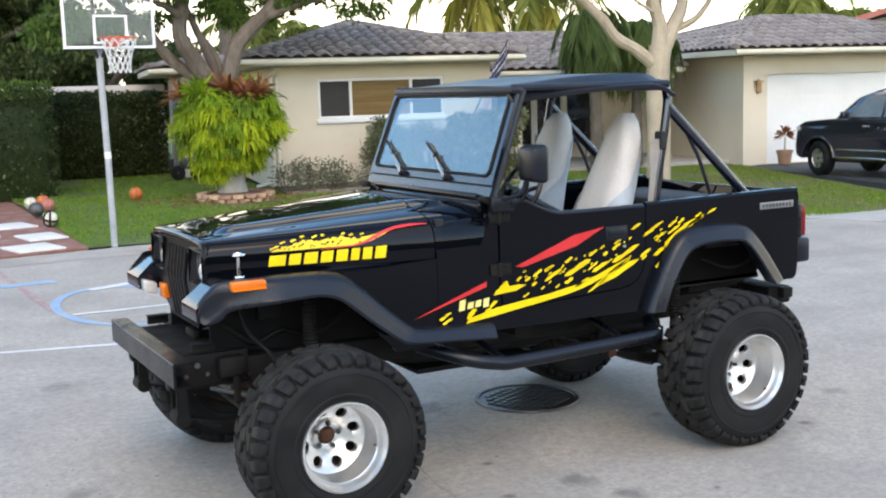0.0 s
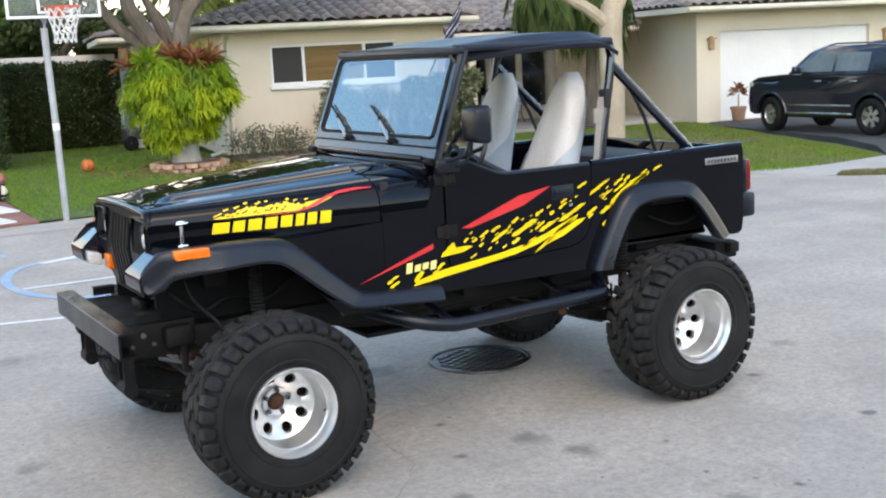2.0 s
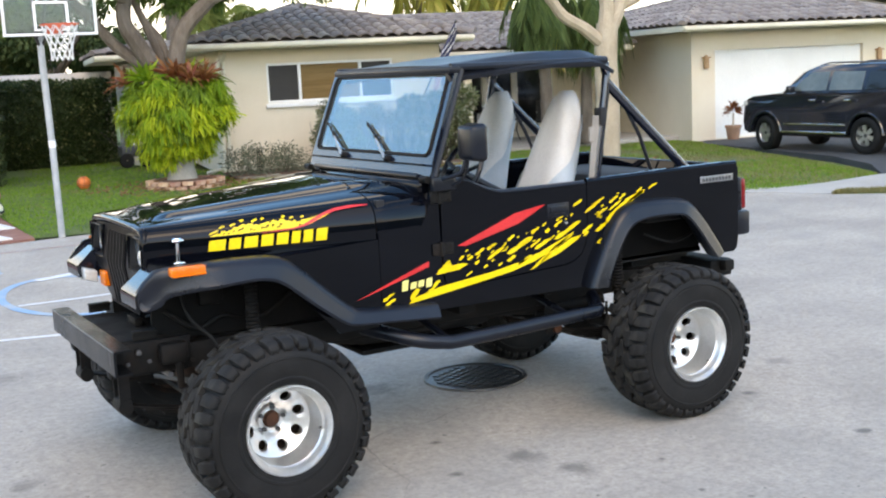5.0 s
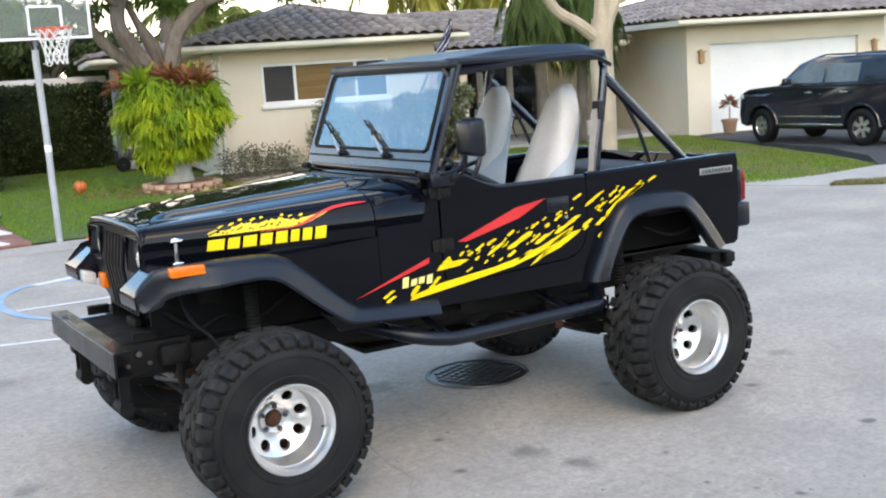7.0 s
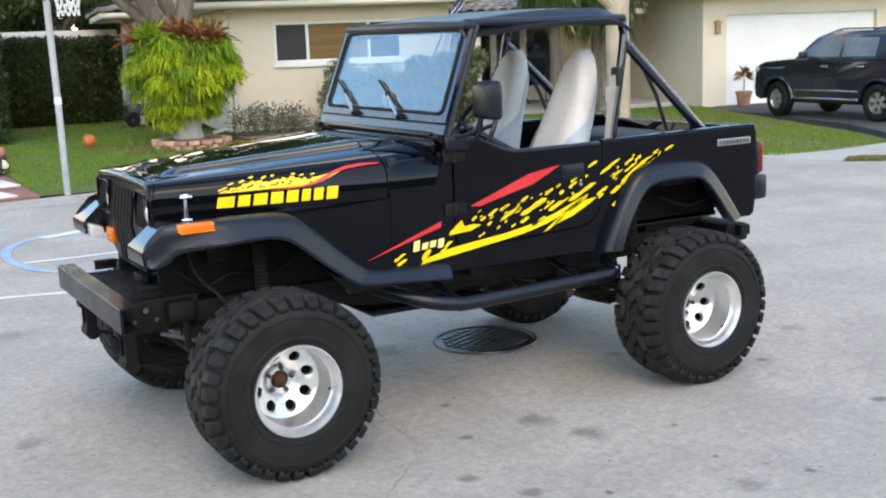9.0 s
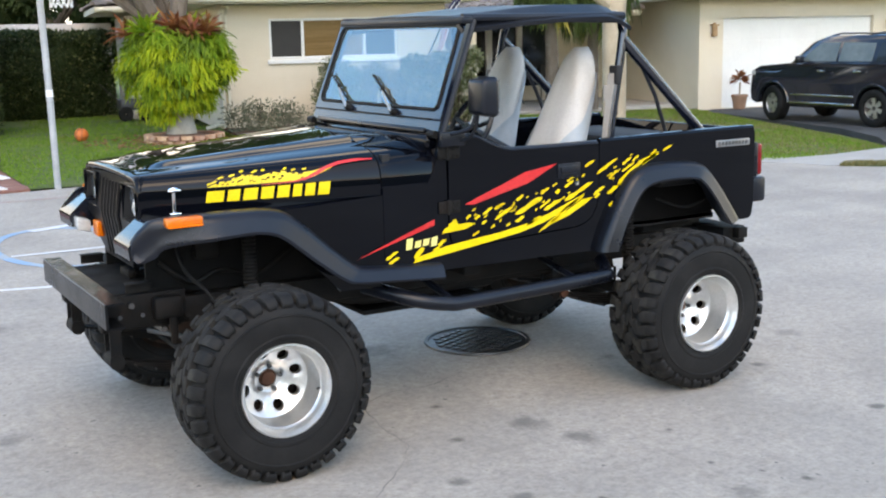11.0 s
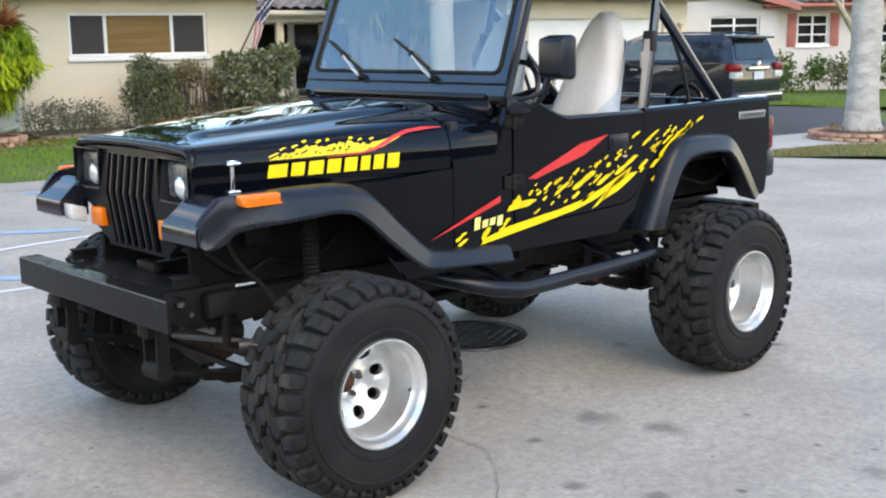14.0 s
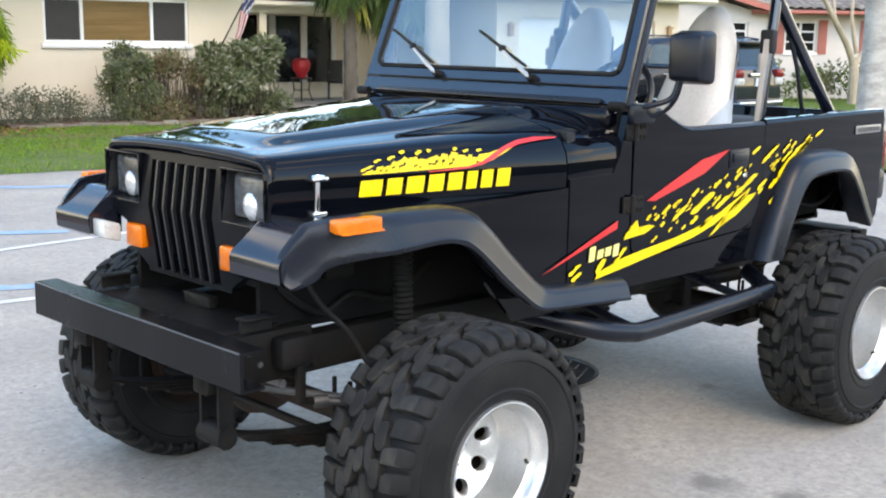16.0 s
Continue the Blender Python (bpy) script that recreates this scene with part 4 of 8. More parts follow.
for s in (-1, 1):
    bm = prism(B(), TUB, "y", s * (SIDE - 0.03), s * SIDE)
    part("body_side", bm, "paint", jeep, "glossy black body side")
    # rolled rail along the top of the tub
    bm = B()
    rows = []
    for x, z in ((1.92, 1.322), (2.4, 1.327), (2.9, 1.332), (3.0, 1.33)):
        rows.append([(x, s * (SIDE + 0.004 - 0.042 * (1 - math.cos(a)) / 2), z + 0.017 * math.sin(a)) for a in [i * math.pi / 4 - math.pi / 2 for i in range(8)]])
    loft(bm, rows, True, True)
    part("top_rail", bm, "paint", jeep)

    # half door
    DOOR = [(1.015, 1.395), (1.10, 1.40), (1.16, 1.395), (1.21, 1.375), (1.30, 1.335), (1.36, 1.318), (1.44, 1.312), (1.91, 1.312), (1.909, 1.05), (1.893, 0.988), (1.865, 0.941),
            (1.818, 0.912), (1.76, 0.899), (1.10, 0.869), (1.05, 0.878), (1.025, 0.905), (1.015, 0.96)]
    door = part("door", prism(B(), DOOR, "y", s * (SIDE - 0.04), s * (SIDE + 0.003)), "paint", jeep, "low black half door with a dipped top edge")
    bm = B()
    top = smooth_line([(1.10, 0, 1.402), (1.17, 0, 1.394), (1.24, 0, 1.362), (1.34, 0, 1.325), (1.45, 0, 1.317), (1.905, 0, 1.317)], 4)
    loft(bm, [[(p.x, s * (SIDE + 0.007 - 0.056 * (1 - math.cos(a)) / 2), p.z + 0.014 * math.sin(a)) for a in [i * math.pi / 4 - math.pi / 2 for i in range(8)]] for p in top], True, True)
    part("door_rail", bm, "vinyl", door, "padded rail along the door top")
    bm = one_box((1.65, s * (SIDE + 0.001), 1.155), (1.79, s * (SIDE + 0.009), 1.228), 0.004)
    box(bm, (1.665, s * (SIDE + 0.007), 1.175), (1.775, s * (SIDE + 0.018), 1.215), 0.006)
    part("door_handle", bm, "plastic", door, "recessed grey door handle")
    part("door_lock", lathe(B(), [(0.0, s * (SIDE + 0.012)), (0.009, s * (SIDE + 0.011)), (0.012, s * (SIDE + 0.002))], 16, Matrix.Translation((1.77, 0, 1.12))), "chrome", door, "round chrome lock")
    for hz in (1.33, 1.07):
        bm = one_box((0.955, s * (SIDE + 0.002), hz - 0.03), (1.075, s * (SIDE + 0.012), hz + 0.03), 0.005)
        tube(bm, [(1.006, s * (SIDE + 0.014), hz - 0.034), (1.006, s * (SIDE + 0.014), hz + 0.034)], 0.011, 10)
        for q in (0.972, 1.038, 1.06):
            for zz in (-0.017, 0.017):
                box(bm, (q - 0.006, s * (SIDE + 0.01), hz + zz - 0.006), (q + 0.006, s * (SIDE + 0.017), hz + zz + 0.006), 0.002)
        part("door_hinge", bm, "steel_dark", door)

# floor, bulkhead, rear panel, inner sides of the tub
bm = one_box((0.9, -0.73, 0.79), (1.95, 0.73, 0.82))
box(bm, (1.95, -0.45, 0.79), (2.98, 0.45, 0.82)), box(bm, (1.93, -0.73, 0.80), (1.96, 0.73, 1.02))
part("floor_pan", bm, "interior", jeep)
for s in (-1, 1):
    bm = one_box((1.96, s * 0.43, 0.80), (2.97, s * 0.45, 1.12))
    box(bm, (1.96, s * 0.45, 1.10), (2.97, s * 0.729, 1.12))
    part("wheel_box", bm, "undercoat", jeep)
part("tailgate", one_box((2.985, -0.72, 0.83), (3.018, 0.72, 1.325), 0.01), "paint", jeep)
part("bulkhead", one_box((0.68, -0.725, 0.75), (0.72, 0.725, 1.34)), "interior", jeep)
bm = one_box((0.96, -0.70, 1.17), (1.14, 0.70, 1.425), 0.03)
box(bm, (1.12, -0.52, 1.2), (1.16, -0.2, 1.40), 0.02)
part("dashboard", bm, "interior", jeep)
bm = one_box((2.45, -0.60, 1.02), (2.90, 0.60, 1.28), 0.03)
part("rear_bench", bm, "interior", jeep)


# bonnet: a skin of cross sections from the grille to the cowl
def half_width(x):
    return min(0.508 + (x + 0.39) * 0.226, 0.754)


def hood_row(x, grow=0.0, low=None):
    k = (x + 0.39) / 1.05
    low = 1.128 + 0.047 * x if low is None else low
    hw, zt, r = half_width(x) + grow, 1.303 + 0.05 * k + grow, 0.066 + 0.054 * k
    crown = 0.012 + 0.043 * k
    pts = [(hw, low), (hw + 0.003, 0.5 * low + 0.5 * (zt - r)), (hw, zt - r)]
    pts += [(hw - r + r * math.cos(a), zt - r + r * math.sin(a)) for a in (0.35, 0.7, 1.05, 1.35)]
    pts += [(hw * f, zt + crown * (1 - (f / 0.86) ** 2) ** 0.8) for f in (0.80, 0.72, 0.66)]
    lift = 0.013 * min(1.0, max(0.0, (x + 0.30) / 0.09))
    pts += [(hw * 0.60, zt + crown * 0.70), (hw * 0.55, zt + crown * 0.76 + lift), (hw * 0.4, zt + crown * 0.88 + lift), (hw * 0.2, zt + crown * 0.97 + lift), (0.0, zt + crown + lift)]
    full = [(x, -y, z) for y, z in pts] + [(x, y, z) for y, z in pts[-2::-1]]
    # slightly wavy sheet metal on top
    return [(x, y, z + (0.0011 * noise.noise((x * 5.0, y * 5.0, 0.3)) if z > zt - 0.01 else 0.0)) for x, y, z in full]


bm = B()
rows = [hood_row(x) for x in [-0.38 + 1.038 * i / 46 for i in range(47)]]
nose = [[(x - dx, y * k, z - dz if z > 1.2 else z) for x, y, z in rows[0]] for dx, k, dz in ((0.010, 0.965, 0.040), (0.021, 0.972, 0.028), (0.025, 0.981, 0.018), (0.021, 0.990, 0.009), (0.012, 0.996, 0.003))]
loft(bm, nose + rows + [[(x + 0.004, y * 0.98, z - 0.03) for x, y, z in rows[-1]]])
part("bonnet", bm, "paint", jeep, "glossy black bonnet with a raised middle", 50)
bm = B()
rows = [hood_row(x, 0.0, 1.10) for x in (0.664, 0.72, 0.80, 0.88, 0.925)]
rows = [[(x, y, min(z, 1.412 - 0.10 * max(0.0, x - 0.80))) for x, y, z in r] for r in rows]
rows += [[(0.955, y, min(z, 1.385)) for x, y, z in rows[-1]]]
loft(bm, rows)
box(bm, (0.925, -0.70, 1.34), (1.0, 0.70, 1.412), 0.02)
cowl = part("cowl", bm, "paint", jeep, "black cowl below the windscreen", 50)
for s in (-1, 1):
    pts = [(-0.255, s * 0.541, 1.118), (-0.255, s * 0.545, 1.236)]
    bm = tube(B(), pts, 0.0085, 10)
    box(bm, (-0.284, s * 0.525, 1.231), (-0.226, s * 0.566, 1.246), 0.006)
    lathe(bm, [(0.0, -0.004), (0.026, -0.004), (0.022, 0.006), (0.0, 0.008)], 16, Matrix.Translation((-0.255, s * 0.546, 1.246)) @ pose(0, 0, 0, 90))
    box(bm, (-0.280, s * 0.522, 1.126), (-0.230, s * 0.560, 1.142), 0.004)
    lathe(bm, [(0.0, -0.006), (0.014, -0.006), (0.014, 0.006), (0.0, 0.006)], 14, Matrix.Translation((-0.255, s * 0.542, 1.120)) @ pose(0, 0, 0, 90))
    part("hood_latch", bm, "chrome", jeep, "chrome T-shaped bonnet catch")
# grille: a panel that leans forward to a fold and back below it
def gx(z):
    return -0.382 - 0.030 * (1 - abs(z - 1.10) / 0.21) if z > 0.89 else -0.382


yset = sorted({*[round(s * v, 4) for s in (-1, 1) for v in (0.508, 0.49, 0.262, 0.355, 0.245, 0.218)], *[round(-0.2115 + k * 0.423 / 7 + d, 4) for k in range(7) for d in (0.0102, 0.0485)]})
zset = [0.87, 0.885, 0.945, 1.025, 1.075, 1.10, 1.246, 1.255, 1.272, 1.285, 1.297]


def grille_half(z):
    """Half width of the panel: rounded shoulders above, drawn in below the lamps."""
    if z > 1.243:
        return 0.448 + 0.06 * math.sqrt(max(0.0, 1 - ((z - 1.243) / 0.062) ** 2))
    for (z0, w0), (z1, w1) in (((1.025, 0.372), (1.075, 0.508)), ((0.945, 0.365), (1.025, 0.372)), ((0.885, 0.262), (0.945, 0.365)), ((0.80, 0.255), (0.885, 0.262))):
        if z0 <= z < z1:
            return w0 + (w1 - w0) * (z - z0) / (z1 - z0)
    return 0.508


def grille_hole(y, z):
    if abs(y) < 0.2115 and 0.885 < z < 1.246:
        k = (y + 0.2115) % (0.423 / 7)
        return 0.0102 < k < 0.0485
    if 0.262 < abs(y) < 0.49 and 1.10 < z < 1.255:
        return True
    return 0.245 < abs(y) < 0.355 and 0.945 < z < 1.025


bm = panel(B(), yset, zset, grille_hole, lambda y, z, d: (gx(z) + d, math.copysign(abs(y) if abs(y) < 0.36 and 0.94 < z < 1.03 else min(abs(y), 0.245 + (abs(y) - 0.245) * (grille_half(z) - 0.245) / 0.263), y), z), 0.035)
grille = part("grille", bm, "grille_black", jeep, "black grille with seven upright slots", 20)
for k in range(6):
    y = -0.2115 + (k + 1) * 0.423 / 7
    bm = B()
    for zs in ((0.885, 1.10), (1.10, 1.246)):
        ring = [(gx(z) - 0.008 + d, z) for z, d in ((zs[0], 0), (zs[1], 0), (zs[1], 0.07), (zs[0], 0.07))]
        prism(bm, ring, "y", y - 0.0055, y + 0.0055)
    part("slat", bm, "paint_dull", grille)
part("radiator", one_box((-0.25, -0.24, 0.86), (-0.22, 0.24, 1.27)), "interior", grille)
for s in (-1, 1):
    bm = B()
    # sloping sides of the lamp pocket
    fr = [(s * 0.49, 1.10), (s * 0.262, 1.10), (s * 0.262, 1.255), (s * 0.49, 1.255)]
    rr = [(s * 0.480, 1.106), (s * 0.274, 1.106), (s * 0.274, 1.249), (s * 0.480, 1.249)]
    loft(bm, [[(gx(z), y, z) for y, z in fr], [(-0.335, y, z) for y, z in rr]], True)
    lamp = part("headlight", bm, "paint_dull", jeep, "rectangular headlight in a black pocket")
    bm = one_box((-0.384, s * 0.377 - 0.101, 1.107), (-0.33, s * 0.377 + 0.101, 1.248), 0.02, seg=3)
    lens = part("lens", bm, "lamp_lens", lamp, "clear ribbed headlight lens")
    bm = lathe(B(), [(0.0, -0.010), (0.016, -0.0095), (0.03, -0.006), (0.041, 0.0), (0.046, 0.006)], 24, Matrix.Translation((-0.383, s * 0.375, 1.152)) @ pose(0, 0, 0, 0, 0, -90))
    part("bulb", bm, "reflector", lens, "bright round reflector of the headlight")
    part("turn_signal", one_box((-0.418, s * 0.30 - 0.053, 0.947), (-0.38, s * 0.30 + 0.053, 1.023), 0.008), "amber", jeep, "amber turn signal beside the grille")
    # trim ring round the lamp
    bm = B()
    for lo, hi in (((0.257, 1.255), (0.496, 1.262)), ((0.257, 1.093), (0.496, 1.10)), ((0.255, 1.095), (0.262, 1.26)), ((0.49, 1.095), (0.497, 1.26))):
        box(bm, (gx(1.17) - 0.012, min(s * lo[0], s * hi[0]), lo[1]), (gx(1.17) + 0.015, max(s * lo[0], s * hi[0]), hi[1]), 0.003)
    part("trim_ring", bm, "paint", lamp)

# front wings
WING = [(-0.40, 1.126), (-0.497, 1.043), (-0.497, 0.985), (-0.46, 0.965), (-0.40, 0.975), (-0.37, 1.03), (0.10, 1.05), (0.20, 1.0), (0.46, 0.72), (0.668, 0.72), (0.668, 1.15), (-0.1, 1.122)]
for s in (-1, 1):
    bm = B()
    prism(bm, WING, "y", s * 0.70, s * 0.68)
    # top of the wing, its sloping nose and the blunt front
    rows = []
    for x, z, inner in ((0.668, 1.152, 0.70), (0.0, 1.128, 0.55), (-0.30, 1.120, 0.47), (-0.39, 1.128, 0.475), (-0.412, 1.120, 0.47), (-0.50, 1.045, 0.452), (-0.506, 1.032, 0.45), (-0.502, 0.98, 0.445), (-0.47, 0.962, 0.445)):
        rows.append([(x, s * inner, z), (x, s * (0.735 - 0.03 * max(0.0, (-0.25 - x) / 0.25)), z)])
    nb = loft(B(), rows)
    prism(nb, [(-0.405, 1.122), (-0.498, 1.043), (-0.498, 0.98), (-0.38, 0.975), (-0.38, 1.122)], "y", s * 0.455, s * 0.463)
    part("wing_top", nb, "nose_black", jeep, "glossy black top and sloping nose of the wing")
    prism(bm, [(0.30, 0.90), (0.668, 0.78), (0.668, 1.158), (0.0, 1.127), (0.1, 1.08)], "y", s * 0.738, s * 0.7565)
    part("front_wing", bm, "paint", jeep, "black front wing with a sloping nose")
    part("inner_wing", prism(B(), [(-0.36, 0.76), (-0.36, 1.11), (0.66, 1.13), (0.66, 0.74)], "y", s * 0.365, s * 0.385), "undercoat", jeep)
    # hoses and a bracket in the wheel well
    hb = tube(B(), smooth_line([(-0.22, s * 0.39, 0.98), (-0.20, s * 0.46, 0.86), (-0.10, s * 0.50, 0.74), (-0.05, s * 0.56, 0.62), (0.0, s * 0.62, 0.52)], 5), 0.009, 7)
    part("brake_hose", hb, "rubber", jeep)
    hb = tube(B(), smooth_line([(-0.30, s * 0.39, 0.90), (-0.16, s * 0.42, 0.80), (-0.02, s * 0.41, 0.84), (0.16, s * 0.40, 0.80), (0.34, s * 0.39, 0.90)], 5), 0.012, 7)
    part("brake_pipe", hb, "steel_dark", jeep)
    bb = one_box((-0.14, s * 0.40 - 0.03, 0.90), (-0.02, s * 0.40 + 0.03, 1.0), 0.015)
    part("shock_bracket", box(bb, (0.02, s * 0.47 - 0.09, 1.05), (0.13, s * 0.47 + 0.09, 1.10), 0.012) or bb, "steel_dark", jeep)

    # wheel arch flares: a moulded band between two lines
    def flare(up, low, *wide, name="wheel_flare"):
        U, D = smooth_line([(x, 0, z) for x, z in up], 5), smooth_line([(x, 0, z) for x, z in low], 5)
        fb = B()
        fr = []
        for a, b in zip(U, D):
            tuck = max(0.0, (-0.18 - a.x) / 0.3)
            y_up, y_out = wide[0] - 0.035 * tuck, wide[1] - 0.10 * tuck
            fr.append([(a.x, s * (y_up - 0.02), a.z), (a.x, s * y_up, a.z), (a.x * 0.95 + b.x * 0.05, s * (y_up + (y_out - y_up) * 0.50), a.z * 0.95 + b.z * 0.05),
                       (a.x * 0.82 + b.x * 0.18, s * (y_up + (y_out - y_up) * 0.78), a.z * 0.82 + b.z * 0.18), (a.x * 0.62 + b.x * 0.38, s * (y_out - 0.008), a.z * 0.62 + b.z * 0.38),
                       (a.x * 0.22 + b.x * 0.78, s * (y_out + 0.004), a.z * 0.22 + b.z * 0.78), (a.x * 0.12 + b.x * 0.88, s * (y_out + 0.010), a.z * 0.12 + b.z * 0.88), (b.x, s * (y_out + 0.008), b.z),
                       (b.x, s * (y_out - 0.03), b.z + 0.004), (a.x * 0.3 + b.x * 0.7, s * (y_up - 0.03), a.z * 0.3 + b.z * 0.7)])
        loft(fb, fr, True, True)
        return part(name, fb, "plastic", jeep, "dull black plastic wheel arch flare", 34)
    flare([(-0.497, 0.99), (-0.495, 1.05), (-0.44, 1.115), (-0.37, 1.147), (-0.05, 1.155), (0.14, 1.142), (0.24, 1.09), (0.365, 0.975), (0.495, 0.866), (0.555, 0.842), (0.70, 0.830), (0.955, 0.815)],
          [(-0.475, 0.965), (-0.45, 0.965), (-0.40, 0.985), (-0.34, 1.025), (-0.05, 1.05), (0.07, 1.045), (0.15, 1.01), (0.285, 0.90), (0.42, 0.80), (0.495, 0.772), (0.70, 0.757), (0.955, 0.738)], 0.735, 0.818)
    flare([(1.885, 0.755), (1.925, 0.86), (1.99, 0.99), (2.07, 1.115), (2.16, 1.175), (2.32, 1.192), (2.52, 1.18), (2.61, 1.15), (2.70, 1.06), (2.80, 0.93), (2.86, 0.84)],
          [(1.985, 0.755), (2.02, 0.85), (2.07, 0.95), (2.13, 1.04), (2.20, 1.082), (2.33, 1.097), (2.49, 1.09), (2.555, 1.062), (2.63, 0.985), (2.71, 0.88), (2.765, 0.815)], 0.755, 0.845)
    bm = one_box((-0.362, s * 0.760, 1.112), (-0.205, s * 0.816, 1.153), 0.008)
    for v in bm.verts:
        if v.co.z > 1.12:
            v.co.y -= s * 0.018
    part("marker_light", bm, "amber", jeep, "long amber side marker")
    bm = tube(B(), smooth_line([(0.64, s * 0.56, 0.70), (0.74, s * 0.70, 0.668), (0.84, s * 0.785, 0.638), (0.96, s * 0.822, 0.617), (1.10, s * 0.83, 0.611), (1.85, s * 0.83, 0.632), (1.93, s * 0.80, 0.64), (2.0, s * 0.66, 0.68)], 6), 0.036, 14)
    for x in (1.0, 1.75):
        tube(bm, [(x, s * 0.40, 0.70), (x, s * 0.82, 0.62)], 0.018, 8)
    part("side_step_bar", bm, "plastic", jeep, "scuffed black tubular side step")
bm = one_box((-0.485, 0.378, 0.960), (-0.42, 0.470, 1.022), 0.008)
for v in bm.verts:
    v.co.z -= 0.30 * (v.co.x + 0.485) - 0.012
part("clear_marker", bm, "clear_lens", jeep, "clear parking lamp under the wing")

# windscreen: frame, pane, wipers; leaning back
SLOPE = math.atan2(0.205, 0.535)


def screen_y(y, z):
    return y * (1.0 - 0.035 * z / 0.57)


us = sorted({round(s * v, 4) for s in (-1, 1) for v in (0.745, 0.73, 0.695, 0.665, 0.64, 0.62, 0.4, 0.2)} | {0.0})
vs = [0.0, 0.055, 0.065, 0.11, 0.125, 0.15, 0.3, 0.45, 0.49, 0.505, 0.53, 0.555, 0.57]


def pane_hole(y, z):
    ay = abs(y)
    if ay > 0.695 or z < 0.11 or z > 0.53:
        return False
    return not (ay > 0.665 and (z < 0.125 or z > 0.505))


bm = panel(B(), us, vs, pane_hole, lambda y, z, d: (d - (0.006 if z > 0.06 else 0.0), screen_y(y, z), z), 0.045)
wind = part("windscreen", bm, "paint_semi", jeep, "satin black windscreen frame", 30)
wind.matrix_basis = pose(0.955, 0, 1.425, 0, 0, 1.0) @ pose(0, 0, 0, 0, math.degrees(SLOPE), 0)
# rubber seal
seal = [(-0.685, 0.12), (-0.66, 0.108), (0.66, 0.108), (0.685, 0.12), (0.693, 0.145), (0.693, 0.495), (0.683, 0.52), (0.66, 0.532), (-0.66, 0.532), (-0.683, 0.52), (-0.693, 0.495), (-0.693, 0.145)]
pts = [(-0.008, screen_y(y, z), z) for y, z in seal]
part("rubber_seal", tube(B(), pts + [pts[0]], 0.009, 8, False), "rubber", wind)
pc = [(-0.001, screen_y(y, z), z) for z in (0.105, 0.535) for y in (-0.70, 0.70)]
glass = raw("pane", pc, [(0, 2, 3, 1)], "glass", wind, "clear windscreen pane mirroring the sky", 0)
glass.visible_shadow = False
for y0 in (0.27, -0.27):
    bm = lathe(B(), [(0.0, -0.022), (0.014, -0.022), (0.017, -0.01), (0.019, 0.008)], 14, Matrix.Translation((-0.015, y0, 0.075)) @ pose(0, 0, 0, 0, 0, -90))
    part("wiper_pivot", bm, "rubber", wind)
    bm = tube(B(), [(-0.030, y0, 0.075), (-0.028, y0 + 0.08, 0.115), (-0.022, y0 + 0.20, 0.185)], [0.009, 0.008, 0.005], 8)
    wip = part("wiper", bm, "alloy", wind, "wiper with a silver arm and black blade")
    bm = tube(B(), [(-0.015, y0 + 0.05, 0.122), (-0.015, y0 + 0.36, 0.262)], 0.0065, 6)
    box(bm, (-0.028, y0 + 0.185, 0.178), (-0.012, y0 + 0.215, 0.202), 0.003)
    part("wiper_blade", bm, "rubber", wind)
for s in (-1, 1):
    bm = tube(B(), [(-0.012, s * 0.69, -0.012), (-0.012, s * 0.755, -0.012)], 0.018, 12)
    part("screen_hinge", bm, "steel_dark", wind)
    # outer edge channel of the frame
    part("edge_channel", tube(B(), [(0.03, s * 0.745, 0.0), (0.03, s * screen_y(0.745, 0.57), 0.565)], 0.014, 8), "vinyl", wind)
# bracket strip on the lower edge of the frame
part("base_strip", one_box((-0.012, -0.66, 0.058), (0.0, 0.66, 0.064), 0.002), "rubber", wind)
part("vent_strip", one_box((-0.02, -0.64, -0.008), (-0.004, 0.64, 0.014), 0.004), "plastic", wind, "long black air vent strip")

# soft top over the front seats
bm = B()
rows = []
for i in range(15):
    k = i / 14
    x = 1.135 + k * 1.0
    rise = 1.960 + 0.052 * math.sin(k * math.pi * 0.62) - (0.05 * max(0, k - 0.9) / 0.1)
    row = []
    hw = 0.715 - 0.015 * k
    for j in range(17):
        f = -1 + 2 * j / 16
        edge = max(0.0, abs(f) - 0.90) / 0.10
        sag = 0.012 * math.sin(k * math.pi * 3) * (1 - f * f)
        row.append((x + 0.03 * edge * k, f * hw, rise + 0.012 * (1 - f * f) - sag * 0.4 - 0.062 * edge))
    rows.append(row)
loft(bm, rows)
under = [[(x, y * 0.985, z - 0.02) for x, y, z in r] for r in rows]
loft(bm, under)
loft(bm, [[r[0] for r in rows], [r[0] for r in under]]), loft(bm, [[r[-1] for r in rows], [r[-1] for r in under]])
loft(bm, [rows[0], under[0]]), loft(bm, [rows[-1], under[-1]])
part("soft_top", bm, "vinyl", jeep, "taut black vinyl half top", 60)
bm = one_box((1.125, -0.725, 1.925), (1.19, 0.725, 1.962), 0.012)
part("header_rail", bm, "vinyl", jeep)
for s in (-1, 1):
    part("roof_rail", tube(B(), [(1.14, s * 0.70, 1.955), (2.14, s * 0.66, 1.955)], 0.02, 8), "vinyl", jeep)
# roll cage
bm = tube(B(), smooth_line([(2.06, -0.62, 0.95), (2.075, -0.625, 1.3), (2.16, -0.62, 1.80), (2.175, -0.60, 1.90), (2.18, -0.53, 1.955), (2.18, 0.0, 1.96),
                            (2.18, 0.53, 1.955), (2.175, 0.60, 1.90), (2.16, 0.62, 1.80), (2.075, 0.625, 1.3), (2.06, 0.62, 0.95)], 6), 0.025, 14)
